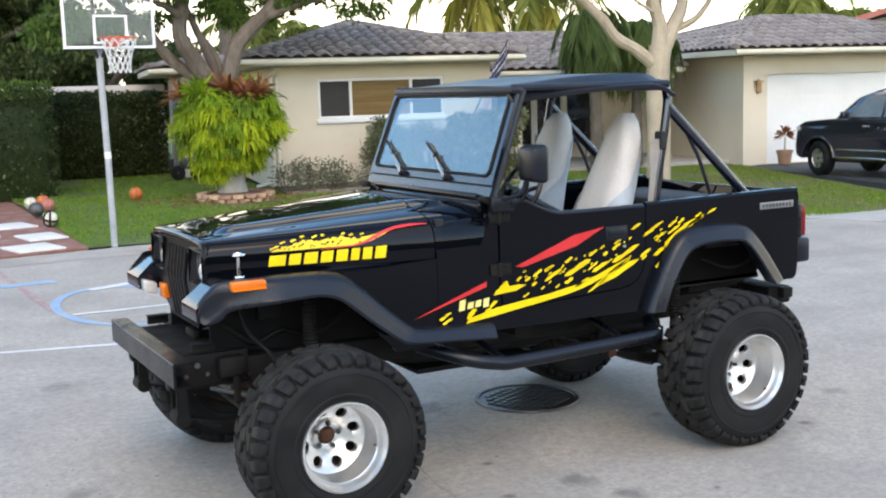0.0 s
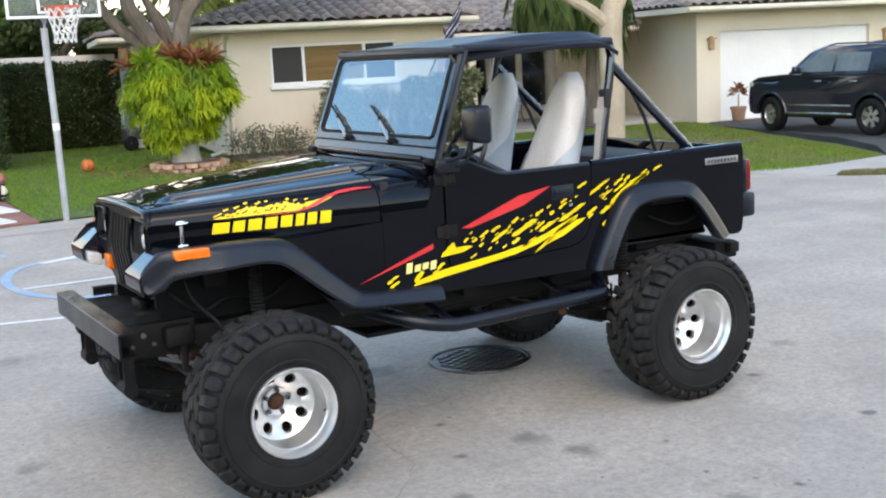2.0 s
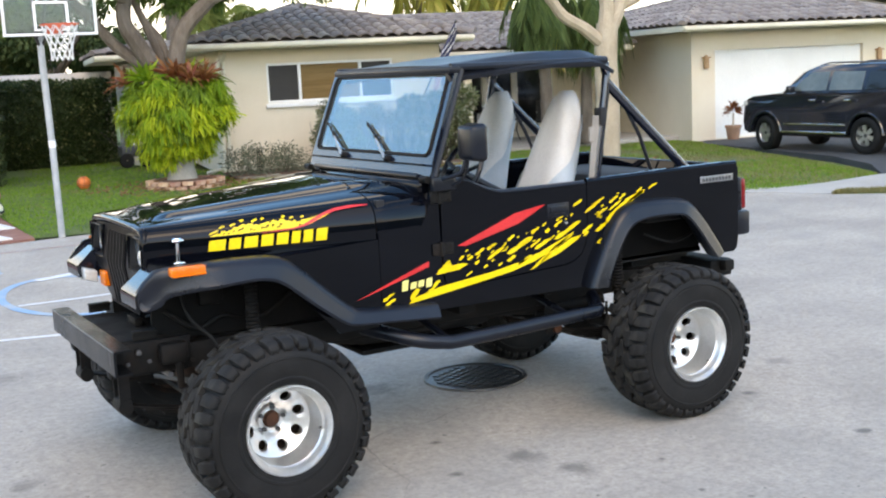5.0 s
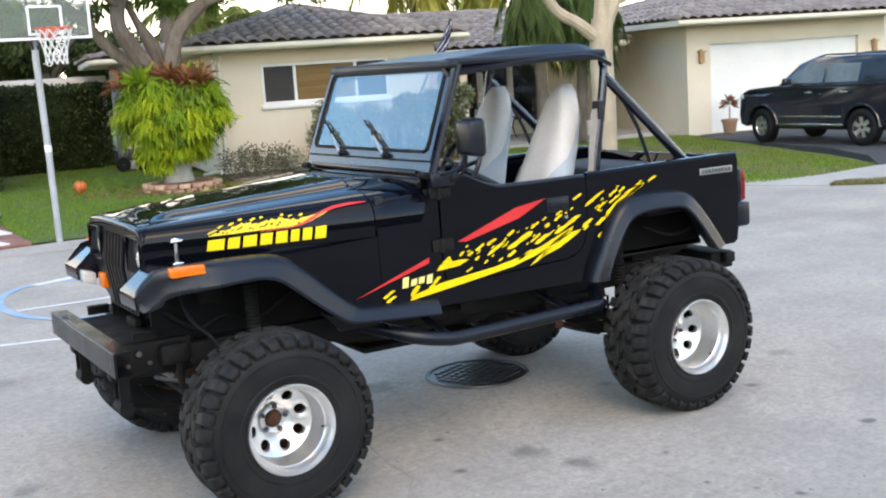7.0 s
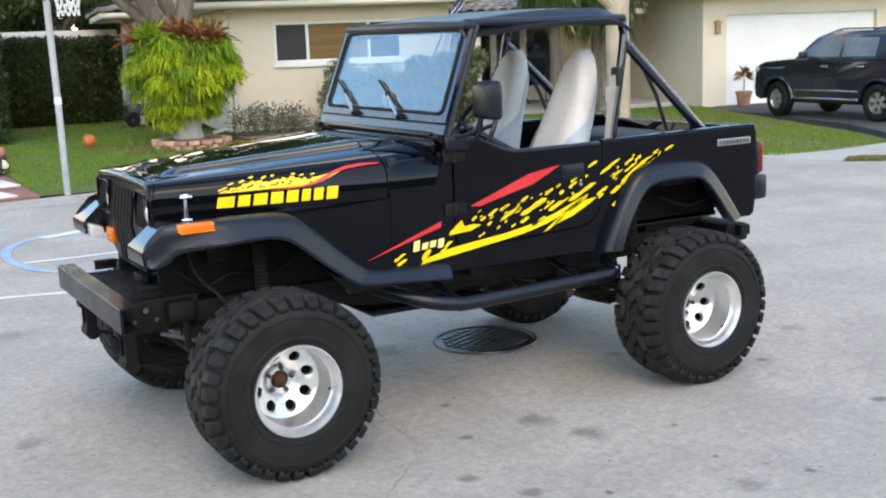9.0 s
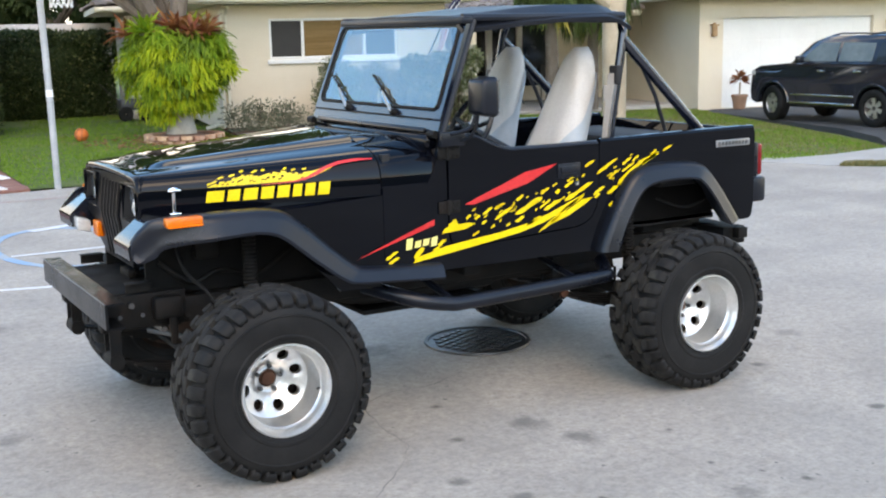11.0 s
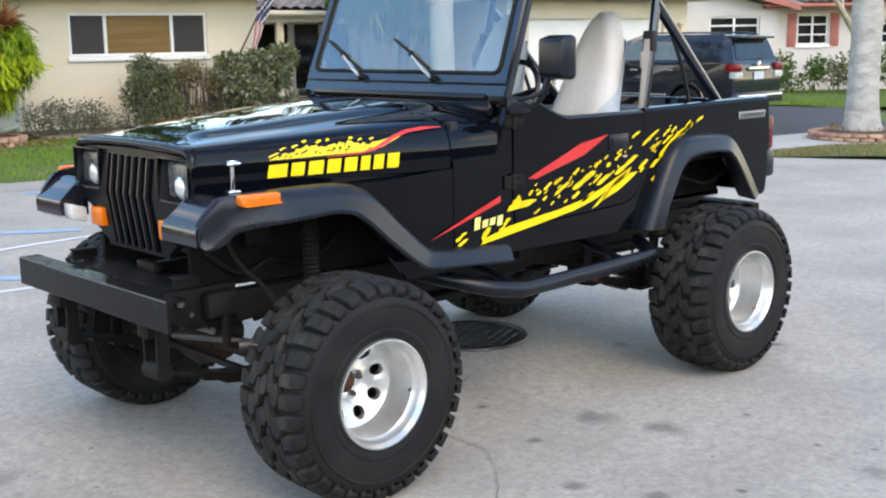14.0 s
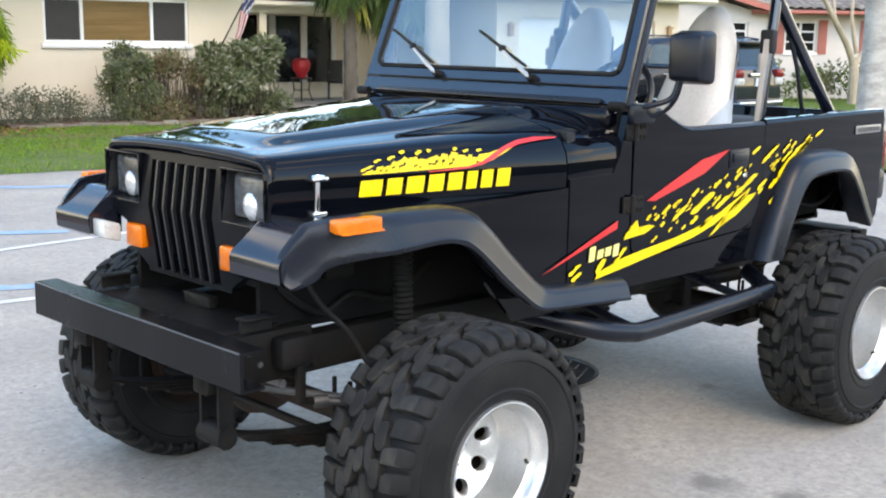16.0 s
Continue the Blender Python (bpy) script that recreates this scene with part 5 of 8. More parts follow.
cage = part("roll_bar", bm, "paint_semi", jeep, "padded black roll bar")
for s in (-1, 1):
    part("rear_brace", tube(B(), [(2.165, s * 0.62, 1.835), (2.78, s * 0.615, 1.27)], 0.028, 12), "paint_semi", cage)
    part("strap", tube(B(), [(2.30, s * 0.61, 1.70), (2.40, s * 0.61, 1.53), (2.50, s * 0.60, 1.30)], 0.011, 6), "vinyl", cage)
    part("door_bar", tube(B(), [(2.17, s * 0.60, 1.935), (1.7, s * 0.64, 1.945), (1.17, s * 0.67, 1.945)], 0.018, 8), "vinyl", cage)
    bm = one_box((2.10, s * 0.585, 1.60), (2.14, s * 0.655, 1.70), 0.01)
    box(bm, (2.105, s * 0.60, 1.44), (2.125, s * 0.64, 1.60), 0.004)
    part("belt_guide", bm, "interior", cage)
    bm = prism(B(), [(1.985, 1.0), (2.04, 1.0), (2.115, 1.66), (2.06, 1.66)], "y", s * 0.632, s * 0.636)
    box(bm, (2.03, s * 0.628, 1.52), (2.07, s * 0.64, 1.60), 0.003)
    part("seat_belt", bm, "belt", cage, "tan-grey seat belt hanging beside the roll bar")

# seats with loose cloth covers
def seat_shape(y0, z0, z1, grow=0.0, x_shift=0.0, reach=None, steps=18):
    rows = []
    for i in range(steps + 1):
        z = z0 + (z1 - z0) * i / steps
        k = (z - 1.0) / 0.80
        cx = 1.80 + 0.33 * k - 0.05 * k * k + x_shift
        hx = 0.135 - 0.06 * k + grow
        hy = 0.215 - 0.15 * max(0.0, k - 0.25) + grow
        top = max(0.0, (k - 0.76) / 0.24)
        sc = math.sqrt(max(0.02, 1 - top * top))
        hx, hy = hx * (0.45 + 0.55 * sc), hy * sc
        ring = []
        full = 2 * math.pi if reach is None else 2 * reach(i / steps)
        for a in range(24):
            t = full * a / 24 if reach is None else full * (a / 23 - 0.5)
            c, sn = math.cos(t), math.sin(t)
            ex, ey = math.copysign(abs(c) ** 0.8, c), math.copysign(abs(sn) ** 0.72, sn)
            wob = 1 + 0.03 * math.sin(5 * t + 9 * z + y0 * 7) * (1 - top)
            hollow = -0.03 * max(0, -c) * (1 - abs(sn)) * (1 - top)
            ring.append((cx + hx * ex * wob - hollow, y0 + hy * ey * wob, z))
        rows.append(ring)
    return rows


for y0 in (-0.36, 0.36):
    seat = part("seat", loft(B(), seat_shape(y0, 0.98, 1.795), True, True), "seat_pale", jeep, "high-backed seat in a loose pale grey cover", 70)
    # blue-grey skin round the lower rear corner, its edge a sloping curve
    low = seat_shape(y0, 0.99, 1.66, 0.007, 0.0, lambda k: radians(float(np.interp(k, (0.0, 0.48, 0.62, 1.0), (150, 138, 92, 50)))), 40)
    bm = loft(B(), low)
    part("cover_saddle", bm, "seat_blue", seat, "blue-grey skin over the lower rear of the seat", 70)
    cush = one_box((1.28, y0 - 0.25, 0.96), (1.86, y0 + 0.25, 1.12), 0.06, seg=3)
    part("seat_cushion", cush, "seat_pale", seat)
    part("seat_base", one_box((1.35, y0 - 0.2, 0.815), (1.9, y0 + 0.2, 0.97), 0.01), "interior", seat)

# steering wheel
bm = B()
wm = pose(1.36, -0.36, 1.395, 0, -62, 0)
ring = [wm @ Vector((0.19 * math.cos(a), 0.19 * math.sin(a), 0)) for a in [2 * math.pi * i / 36 for i in range(37)]]
tube(bm, ring, 0.014, 8, False)
for a in (0.3, math.pi - 0.3, -math.pi / 2):
    tube(bm, [wm @ Vector((0, 0, 0)), wm @ Vector((0.185 * math.sin(a), 0.185 * math.cos(a), 0))], 0.012, 6)
tube(bm, [wm @ Vector((0, 0, 0.03)), wm @ Vector((0, 0, -0.3))], 0.03, 10)
part("steering_wheel", bm, "plastic", jeep, "black steering wheel")
part("gear_lever", tube(B(), [(1.45, 0.02, 0.82), (1.42, 0.02, 1.16)], 0.012, 8), "interior", jeep)

# door mirror on the driver's side
for s in (-1,):
    bm = one_box((1.075, s * 0.835, 1.50), (1.165, s * 1.01, 1.685), 0.024, seg=3)
    for v in bm.verts:
        if v.co.x < 1.12:
            v.co.z = 1.592 + (v.co.z - 1.592) * 0.9
            v.co.y = s * 0.922 + (v.co.y - s * 0.922) * 0.9
    mir = part("mirror", bm, "plastic", jeep, "large square black door mirror")
    part("mirror_glass", one_box((1.164, s * 0.85, 1.515), (1.168, s * 0.995, 1.67)), "chrome", mir)
    bm = tube(B(), smooth_line([(1.0, s * 0.77, 1.415), (1.03, s * 0.82, 1.425), (1.08, s * 0.87, 1.45), (1.10, s * 0.885, 1.51)], 5), 0.010, 8)
    tube(bm, smooth_line([(1.05, s * 0.775, 1.375), (1.09, s * 0.83, 1.40), (1.11, s * 0.87, 1.45), (1.11, s * 0.89, 1.51)], 5), 0.008, 8)
    box(bm, (0.96, s * 0.764, 1.36), (1.09, s * 0.80, 1.43), 0.008)
    part("mirror_arm", bm, "plastic", mir)

# tail lamps, rear corner and bumper
for s in (-1, 1):
    tl = part("tail_light", one_box((3.015, s * 0.60, 1.05), (3.05, s * 0.755, 1.245), 0.010), "plastic", jeep, "black-cased square tail light")
    part("lens", one_box((3.045, s * 0.608, 1.058), (3.088, s * 0.748, 1.237), 0.014), "red_lens", tl, "square red lens")
    part("rear_guard", one_box((3.02, s * 0.56, 0.90), (3.14, s * 0.73, 1.045), 0.02), "plastic", jeep, "black rear bumper end")
bm = one_box((2.88, -0.66, 0.66), (3.05, 0.66, 0.76), 0.01)
for s in (-1, 1):
    box(bm, (2.95, s * 0.66, 0.70), (3.02, s * 0.715, 0.76), 0.006)
part("rear_crossmember", bm, "steel_dark", jeep)

# front bumper: a plain steel channel, with a plate back to the grille
bm = B()
prism(bm, [(-0.612, 0.688), (-0.609, 0.685), (-0.53, 0.685), (-0.53, 0.693), (-0.60, 0.693), (-0.60, 0.79), (-0.53, 0.79), (-0.53, 0.80), (-0.607, 0.80), (-0.612, 0.795)], "y", -0.665, 0.665)
bumper = part("front_bumper", bm, "bumper_black", jeep, "plain dark steel channel bumper")
bm = B()
prism(bm, [(-0.60, -0.42), (-0.60, 0.42), (-0.30, 0.40), (-0.30, -0.40)], "z", 0.775, 0.787)
for s in (-1, 1):
    box(bm, (-0.58, s * 0.36, 0.63), (-0.20, s * 0.44, 0.78), 0.006)
    tube(bm, [(-0.45, s * 0.44, 0.735), (-0.45, s * 0.452, 0.735)], 0.018, 12)
box(bm, (-0.37, -0.10, 0.787), (-0.33, 0.06, 0.83), 0.01)
part("bumper_plate", bm, "steel_dark", bumper, "grimy black frame plate behind the bumper")
# highlight on the bumper's lip, modelled as a thin paler strip
part("worn_edge", tube(B(), [(-0.611, -0.66, 0.799), (-0.612, -0.2, 0.7985), (-0.613, 0.1, 0.7965), (-0.611, 0.66, 0.799)], 0.0028, 6), "steel_grey", bumper, "thin pale strip drawn as the highlight on the top edge")
for s in (-1, 1):
    part("shackle_eye", tube(B(), [(-0.53, s * 0.335, 0.49), (-0.53, s * 0.462, 0.49)], 0.034, 16), "steel_dark", bumper, "round spring eye bush")
part("bracket_bolt", tube(B(), [(-0.45, -0.452, 0.735), (-0.45, -0.462, 0.735)], 0.013, 10), "steel_grey", bumper)

# running gear
for s in (-1, 1):
    bm = one_box((-0.58, s * 0.35, 0.62), (2.98, s * 0.43, 0.74), 0.008)
    part("frame_rail", bm, "steel_dark", jeep)
    for x0, nm in ((0.0, "front"), (WB, "rear")):
        bm = B()
        for k in range(5):
            L = 0.53 - 0.09 * k
            pts = [(x0 - L + 2 * L * i / 8, 0, 0.50 - 0.012 * k - 0.085 * (1 - ((i - 4) / 4 * L / 0.53) ** 2)) for i in range(9)]
            for a, b in zip(pts, pts[1:]):
                prism(bm, [(a[0], a[2]), (b[0], b[2]), (b[0], b[2] - 0.010), (a[0], a[2] - 0.010)], "y", s * 0.365, s * 0.43)
        for dx in (-0.05, 0.05):
            tube(bm, [(x0 + dx, s * 0.355, 0.36), (x0 + dx, s * 0.355, 0.56)], 0.008, 6)
            tube(bm, [(x0 + dx, s * 0.44, 0.36), (x0 + dx, s * 0.44, 0.56)], 0.008, 6)
        box(bm, (x0 - 0.09, s * 0.34, 0.345), (x0 + 0.09, s * 0.455, 0.372), 0.005)
        part("leaf_spring", bm, "steel_dark", jeep)
        bm = B()
        for yy in (0.345, 0.445):
            prism(bm, [(x0 - 0.555, 0.47), (x0 - 0.54, 0.455), (x0 - 0.52, 0.455), (x0 - 0.505, 0.47), (x0 - 0.505, 0.68), (x0 - 0.555, 0.68)], "y", s * yy, s * (yy + 0.012))
        tube(bm, [(x0 - 0.53, s * 0.34, 0.50), (x0 - 0.53, s * 0.46, 0.50)], 0.032, 12)
        part("shackle", bm, "steel_dark", jeep)
    # shock absorbers with ribbed boots
    for x0 in (0.07, WB - 0.12):
        bm = tube(B(), [(x0, s * 0.55, 0.42), (x0, s * 0.57, 0.72)], 0.026, 10)
        sh = part("shock_absorber", bm, "steel_dark", jeep, "shock absorber in a ribbed black boot")
        n = 40
        pts = [(x0, s * (0.57 - 0.01 * i / n), 0.66 + 0.36 * i / n) for i in range(n + 1)]
        part("boot", tube(B(), pts, [0.037 if i % 2 else 0.028 for i in range(n + 1)], 12), "rubber", sh, "ribbed black rubber boot")
        part("top_stud", tube(B(), [(x0, s * 0.558, 1.02), (x0, s * 0.558, 1.075)], [0.017, 0.010], 8), "steel_grey", sh)
for x0, off in ((0.03, 0.24), (WB + 0.03, 0.05)):
    bm = tube(B(), [(x0, -0.80, HUB), (x0, 0.80, HUB)], 0.04, 14)
    lathe(bm, [(0.0, -0.15), (0.06, -0.14), (0.12, -0.07), (0.135, 0.0), (0.12, 0.07), (0.06, 0.14), (0.0, 0.15)], 18, Matrix.Translation((x0 + 0.02, off, HUB)) @ pose(0, 0, 0, 0, 0, 90))
    for s in (-1, 1):
        tube(bm, [(x0, s * 0.66, HUB), (x0, s * 0.78, HUB)], 0.085, 16)
        box(bm, (x0 - 0.05, s * 0.60, HUB - 0.12), (x0 + 0.05, s * 0.67, HUB + 0.12), 0.02)
        lathe(bm, [(0.04, s * 0.72), (0.14, s * 0.72), (0.145, s * 0.74), (0.145, s * 0.76), (0.04, s * 0.765)], 28, Matrix.Translation((x0, 0, HUB)))
    part("axle", bm, "rust_dark" if x0 < 1 else "steel_dark", jeep, "grimy rusty axle" if x0 < 1 else "grimy black axle")
bm = tube(B(), [(-0.13, -0.62, 0.40), (-0.13, 0.62, 0.40)], 0.016, 10)
tube(bm, [(-0.16, 0.58, 0.47), (-0.2, -0.30, 0.60)], 0.016, 10)
tube(bm, [(-0.22, -0.30, 0.60), (-0.2, -0.45, 0.66)], 0.014, 8)
part("steering_linkage", bm, "steel_dark", jeep)
bm = tube(B(), [(-0.28, -0.05, 0.52), (0.05, -0.62, 0.50)], 0.014, 8)
part("sway_bar", tube(bm, smooth_line([(-0.30, -0.42, 0.60), (-0.32, 0.0, 0.60), (-0.30, 0.42, 0.60)], 5), 0.014, 8), "steel_grey", jeep)
bm = one_box((-0.36, -0.505, 0.665), (-0.23, -0.43, 0.765), 0.02)
tube(bm, [(-0.27, -0.47, 0.67), (-0.27, -0.47, 0.55), (-0.20, -0.465, 0.535)], [0.020, 0.018, 0.014], 10)
part("steering_box", bm, "steel_dark", jeep, "grimy black steering box on the frame")
bm = tube(B(), [(-0.20, -0.47, 0.535), (-0.02, -0.60, 0.52)], 0.013, 10)
tube(bm, [(-0.215, -0.465, 0.535), (-0.175, -0.485, 0.535)], 0.022, 12)
part("drag_link", bm, "steel_grey", jeep, "bright steel steering rod")
for s in (-1, 1):
    bm = one_box((-0.47, s * 0.445 - 0.006, 0.79), (-0.36, s * 0.445 + 0.006, 0.835), 0.003)
    box(bm, (-0.47, s * 0.445 - 0.03, 0.828), (-0.36, s * 0.445 + 0.03, 0.836), 0.003)
    part("tow_bracket", bm, "steel_dark", jeep)
    for x0 in (-0.50, -0.40, -0.30):
        part("frame_bolt", tube(B(), [(x0, s * 0.436, 0.685), (x0, s * 0.448, 0.685)], 0.010, 6), "steel_grey", jeep)
    for x0 in (0.03, WB + 0.03):
        bm = one_box((x0 - 0.075, s * 0.398 - 0.045, 0.375), (x0 + 0.075, s * 0.398 + 0.045, 0.40), 0.006)
        for dx in (-0.055, 0.055):
            tube(bm, [(x0 + dx, s * 0.398 - 0.035, 0.36), (x0 + dx, s * 0.398 - 0.035, 0.48)], 0.007, 6)
            tube(bm, [(x0 + dx, s * 0.398 + 0.035, 0.36), (x0 + dx, s * 0.398 + 0.035, 0.48)], 0.007, 6)
        part("spring_clamp", bm, "rust_dark", jeep)
# bonnet fittings: hinges by the cowl, a loop and rubber stops
for s in (-1, 1):
    bm = one_box((0.595, s * 0.43 - 0.03, 1.375), (0.70, s * 0.43 + 0.03, 1.383), 0.003)
    tube(bm, [(0.655, s * 0.43 - 0.032, 1.386), (0.655, s * 0.43 + 0.032, 1.386)], 0.008, 8)
    part("bonnet_hinge", bm, "paint", jeep, "black bonnet hinge")
    bm = tube(B(), smooth_line([(0.55, s * 0.30 - 0.035, 1.372), (0.55, s * 0.30 - 0.035, 1.398), (0.55, s * 0.30 + 0.035, 1.398), (0.55, s * 0.30 + 0.035, 1.372)], 4), 0.006, 7)
    part("footman_loop", bm, "steel_dark", jeep, "small black wire loop on the bonnet")
bm = tube(B(), [(0.25, 0.2, 0.47), (0.95, 0.1, 0.60)], 0.032, 12)
tube(bm, [(1.3, 0.0, 0.60), (2.25, 0.05, 0.47)], 0.035, 12)
part("drive_shaft", bm, "steel_dark", jeep)
bm = one_box((0.70, -0.33, 0.54), (1.55, 0.33, 0.80), 0.05)
box(bm, (0.05, -0.25, 0.68), (0.62, 0.25, 1.15), 0.05), box(bm, (1.0, 0.12, 0.5), (1.3, 0.36, 0.72), 0.04)
part("engine_and_gearbox", bm, "steel_dark", jeep)
bm = tube(B(), smooth_line([(0.3, -0.32, 0.7), (0.8, -0.33, 0.58), (1.6, -0.3, 0.60), (2.05, -0.42, 0.60), (2.2, -0.5, 0.62)], 5), 0.03, 10)
part("exhaust_pipe", bm, "steel_dark", jeep, "grimy exhaust pipe")
for s in (-1, 1):
    # paler grey leaf over the dark spring: its lit look is put into the colour
    sl = part("spring_leaf", tube(B(), smooth_line([(1.90, s * 0.40, 0.478), (2.02, s * 0.40, 0.425), (2.22, s * 0.40, 0.36)], 4), 0.012, 8), "steel_grey", jeep, "paler copy of the rear spring's top leaf, coloured as lit")
    part("bush", tube(B(), [(1.90, s * 0.34, 0.478), (1.90, s * 0.46, 0.478)], 0.026, 12), "rust", sl, "rusty spring bush")
part("silencer", tube(B(), [(1.5, 0.25, 0.62), (2.0, 0.25, 0.62)], 0.085, 14), "steel_dark", jeep)
part("skid_plate", one_box((0.72, -0.36, 0.50), (1.42, 0.36, 0.53), 0.012), "steel_dark", jeep, "black guard plate under the gearbox")
bm = one_box((2.5, -0.38, 0.58), (2.95, 0.38, 0.80), 0.03)
part("fuel_tank", bm, "steel_dark", jeep)
for s in (-1, 1):
    bm = tube(B(), smooth_line([(2.5, s * 0.5, 0.95), (2.62, s * 0.6, 0.90), (2.75, s * 0.62, 0.93), (2.85, s * 0.6, 0.98)], 5), 0.008, 6)
    part("brake_hose", bm, "rubber", jeep)
    part("body_mount", one_box((1.15, s * 0.42, 0.70), (1.25, s * 0.66, 0.78), 0.01), "steel_dark", jeep)

# ---- decals ----
def flat_shapes(shapes, place):
    """Flat shapes lying on a surface."""
    bm = B()
    for sh in shapes:
        bm.faces.new([bm.verts.new(place(u, v)) for u, v in sh])
    return bm


def stroke(x, z, length, width, angle, rng):
    """A brush mark with ragged ends."""
    c, sn = math.cos(angle), math.sin(angle)
    out = []
    top = [(-0.5, 0.15), (-0.32, 0.5), (-0.1, 0.34), (0.12, 0.52), (0.33, 0.4), (0.5, 0.1)]
    bot = [(0.42, -0.3), (0.2, -0.42), (0.0, -0.3), (-0.22, -0.5), (-0.42, -0.32)]
    for u, v in top + bot:
        u, v = (u + rng.uniform(-0.05, 0.05)) * length, (v + rng.uniform(-0.14, 0.14)) * width
        out.append((x + u * c - v * sn, z + u * sn + v * c))
    return out


def splash_shapes():
    rng = random.Random(11)
    sh = []
    # the long sweep along the lower edge
    low = [(0.81, 0.822), (0.99, 0.845), (1.2, 0.873), (1.42, 0.905), (1.56, 0.94), (1.68, 0.985), (1.80, 1.04)]
    high = [(1.82, 1.066), (1.70, 1.022), (1.60, 0.985), (1.47, 0.948), (1.3, 0.918), (1.15, 0.902), (0.98, 0.882), (0.90, 0.862), (0.835, 0.848)]
    sh.append(low + high)
    sh.append([(0.825, 0.835), (0.86, 0.866), (0.875, 0.888), (0.855, 0.893), (0.828, 0.872), (0.815, 0.85)])
    sh.append([(1.60, 0.925), (1.72, 0.962), (1.83, 1.015), (1.87, 1.042), (1.80, 1.035), (1.70, 0.985), (1.62, 0.95)])
    sh.append([(2.03, 1.085), (2.12, 1.135), (2.20, 1.185), (2.30, 1.228), (2.31, 1.246), (2.2, 1.215), (2.11, 1.165), (2.04, 1.115)])
    sh.append([(2.335, 1.243), (2.385, 1.262), (2.40, 1.275), (2.37, 1.27), (2.34, 1.256)])
    sh.append([(0.97, 0.945), (1.03, 0.95), (1.10, 0.955), (1.16, 0.978), (1.12, 0.985), (1.06, 0.982), (1.055, 1.0), (1.02, 0.985), (0.985, 0.968)])
    front = ((0.7, 0.872, 0.074, 0.017), (0.71, 0.846, 0.062, 0.016), (0.97, 0.904, 0.051, 0.018), (0.94, 0.877, 0.043, 0.015), (1.03, 0.994, 0.053, 0.014), (1.12, 1.012, 0.038, 0.014), (1.17, 1.006, 0.036, 0.015), (1.23, 1.03, 0.064, 0.016), (1.3, 1.049, 0.065, 0.017), (1.32, 1.009, 0.11, 0.02), (1.42, 1.079, 0.052, 0.017), (1.47, 1.032, 0.184, 0.029), (1.57, 1.099, 0.063, 0.018), (1.65, 1.09, 0.035, 0.019), (1.62, 1.026, 0.119, 0.023), (1.57, 1.034, 0.079, 0.014), (1.42, 0.973, 0.063, 0.018), (1.5, 0.954, 0.099, 0.017), (1.67, 0.977, 0.305, 0.02), (1.78, 1.079, 0.187, 0.027), (1.73, 1.147, 0.06, 0.014), (1.72, 1.121, 0.067, 0.016))
    rear = ((1.85, 1.216, 0.07, 0.016), (1.96, 1.194, 0.156, 0.017), (2.01, 1.154, 0.057, 0.019), (1.99, 1.138, 0.035, 0.012), (2.09, 1.211, 0.068, 0.015), (2.1, 1.179, 0.095, 0.015), (2.15, 1.222, 0.055, 0.016), (1.91, 1.071, 0.084, 0.02), (1.9, 1.046, 0.043, 0.015), (2.0, 1.068, 0.081, 0.025), (2.0, 0.999, 0.062, 0.02), (2.11, 1.113, 0.13, 0.025), (2.16, 1.144, 0.082, 0.02), (2.18, 1.176, 0.068, 0.015), (1.21, 0.978, 0.031, 0.014), (1.26, 0.952, 0.026, 0.011), (1.35, 0.952, 0.031, 0.011), (1.16, 0.926, 0.044, 0.011), (1.63, 1.125, 0.032, 0.011), (1.81, 1.157, 0.021, 0.011), (2.25, 1.215, 0.12, 0.02), (2.27, 1.245, 0.05, 0.014))
    for x, z, L, W in front + rear:
        sh.append(stroke(x, z, L, W * 0.95, 0.46 + rng.uniform(-0.06, 0.1), rng))
    for _ in range(34):
        k = rng.random()
        x = 1.0 + 1.2 * k
        z = 0.945 + 0.03 * k + 0.2 * k ** 1.6 + rng.uniform(0.0, 0.09)
        sh.append(stroke(x, z, rng.uniform(0.012, 0.03), rng.uniform(0.006, 0.01), 0.45 + rng.uniform(-0.15, 0.2), rng))
    return sh


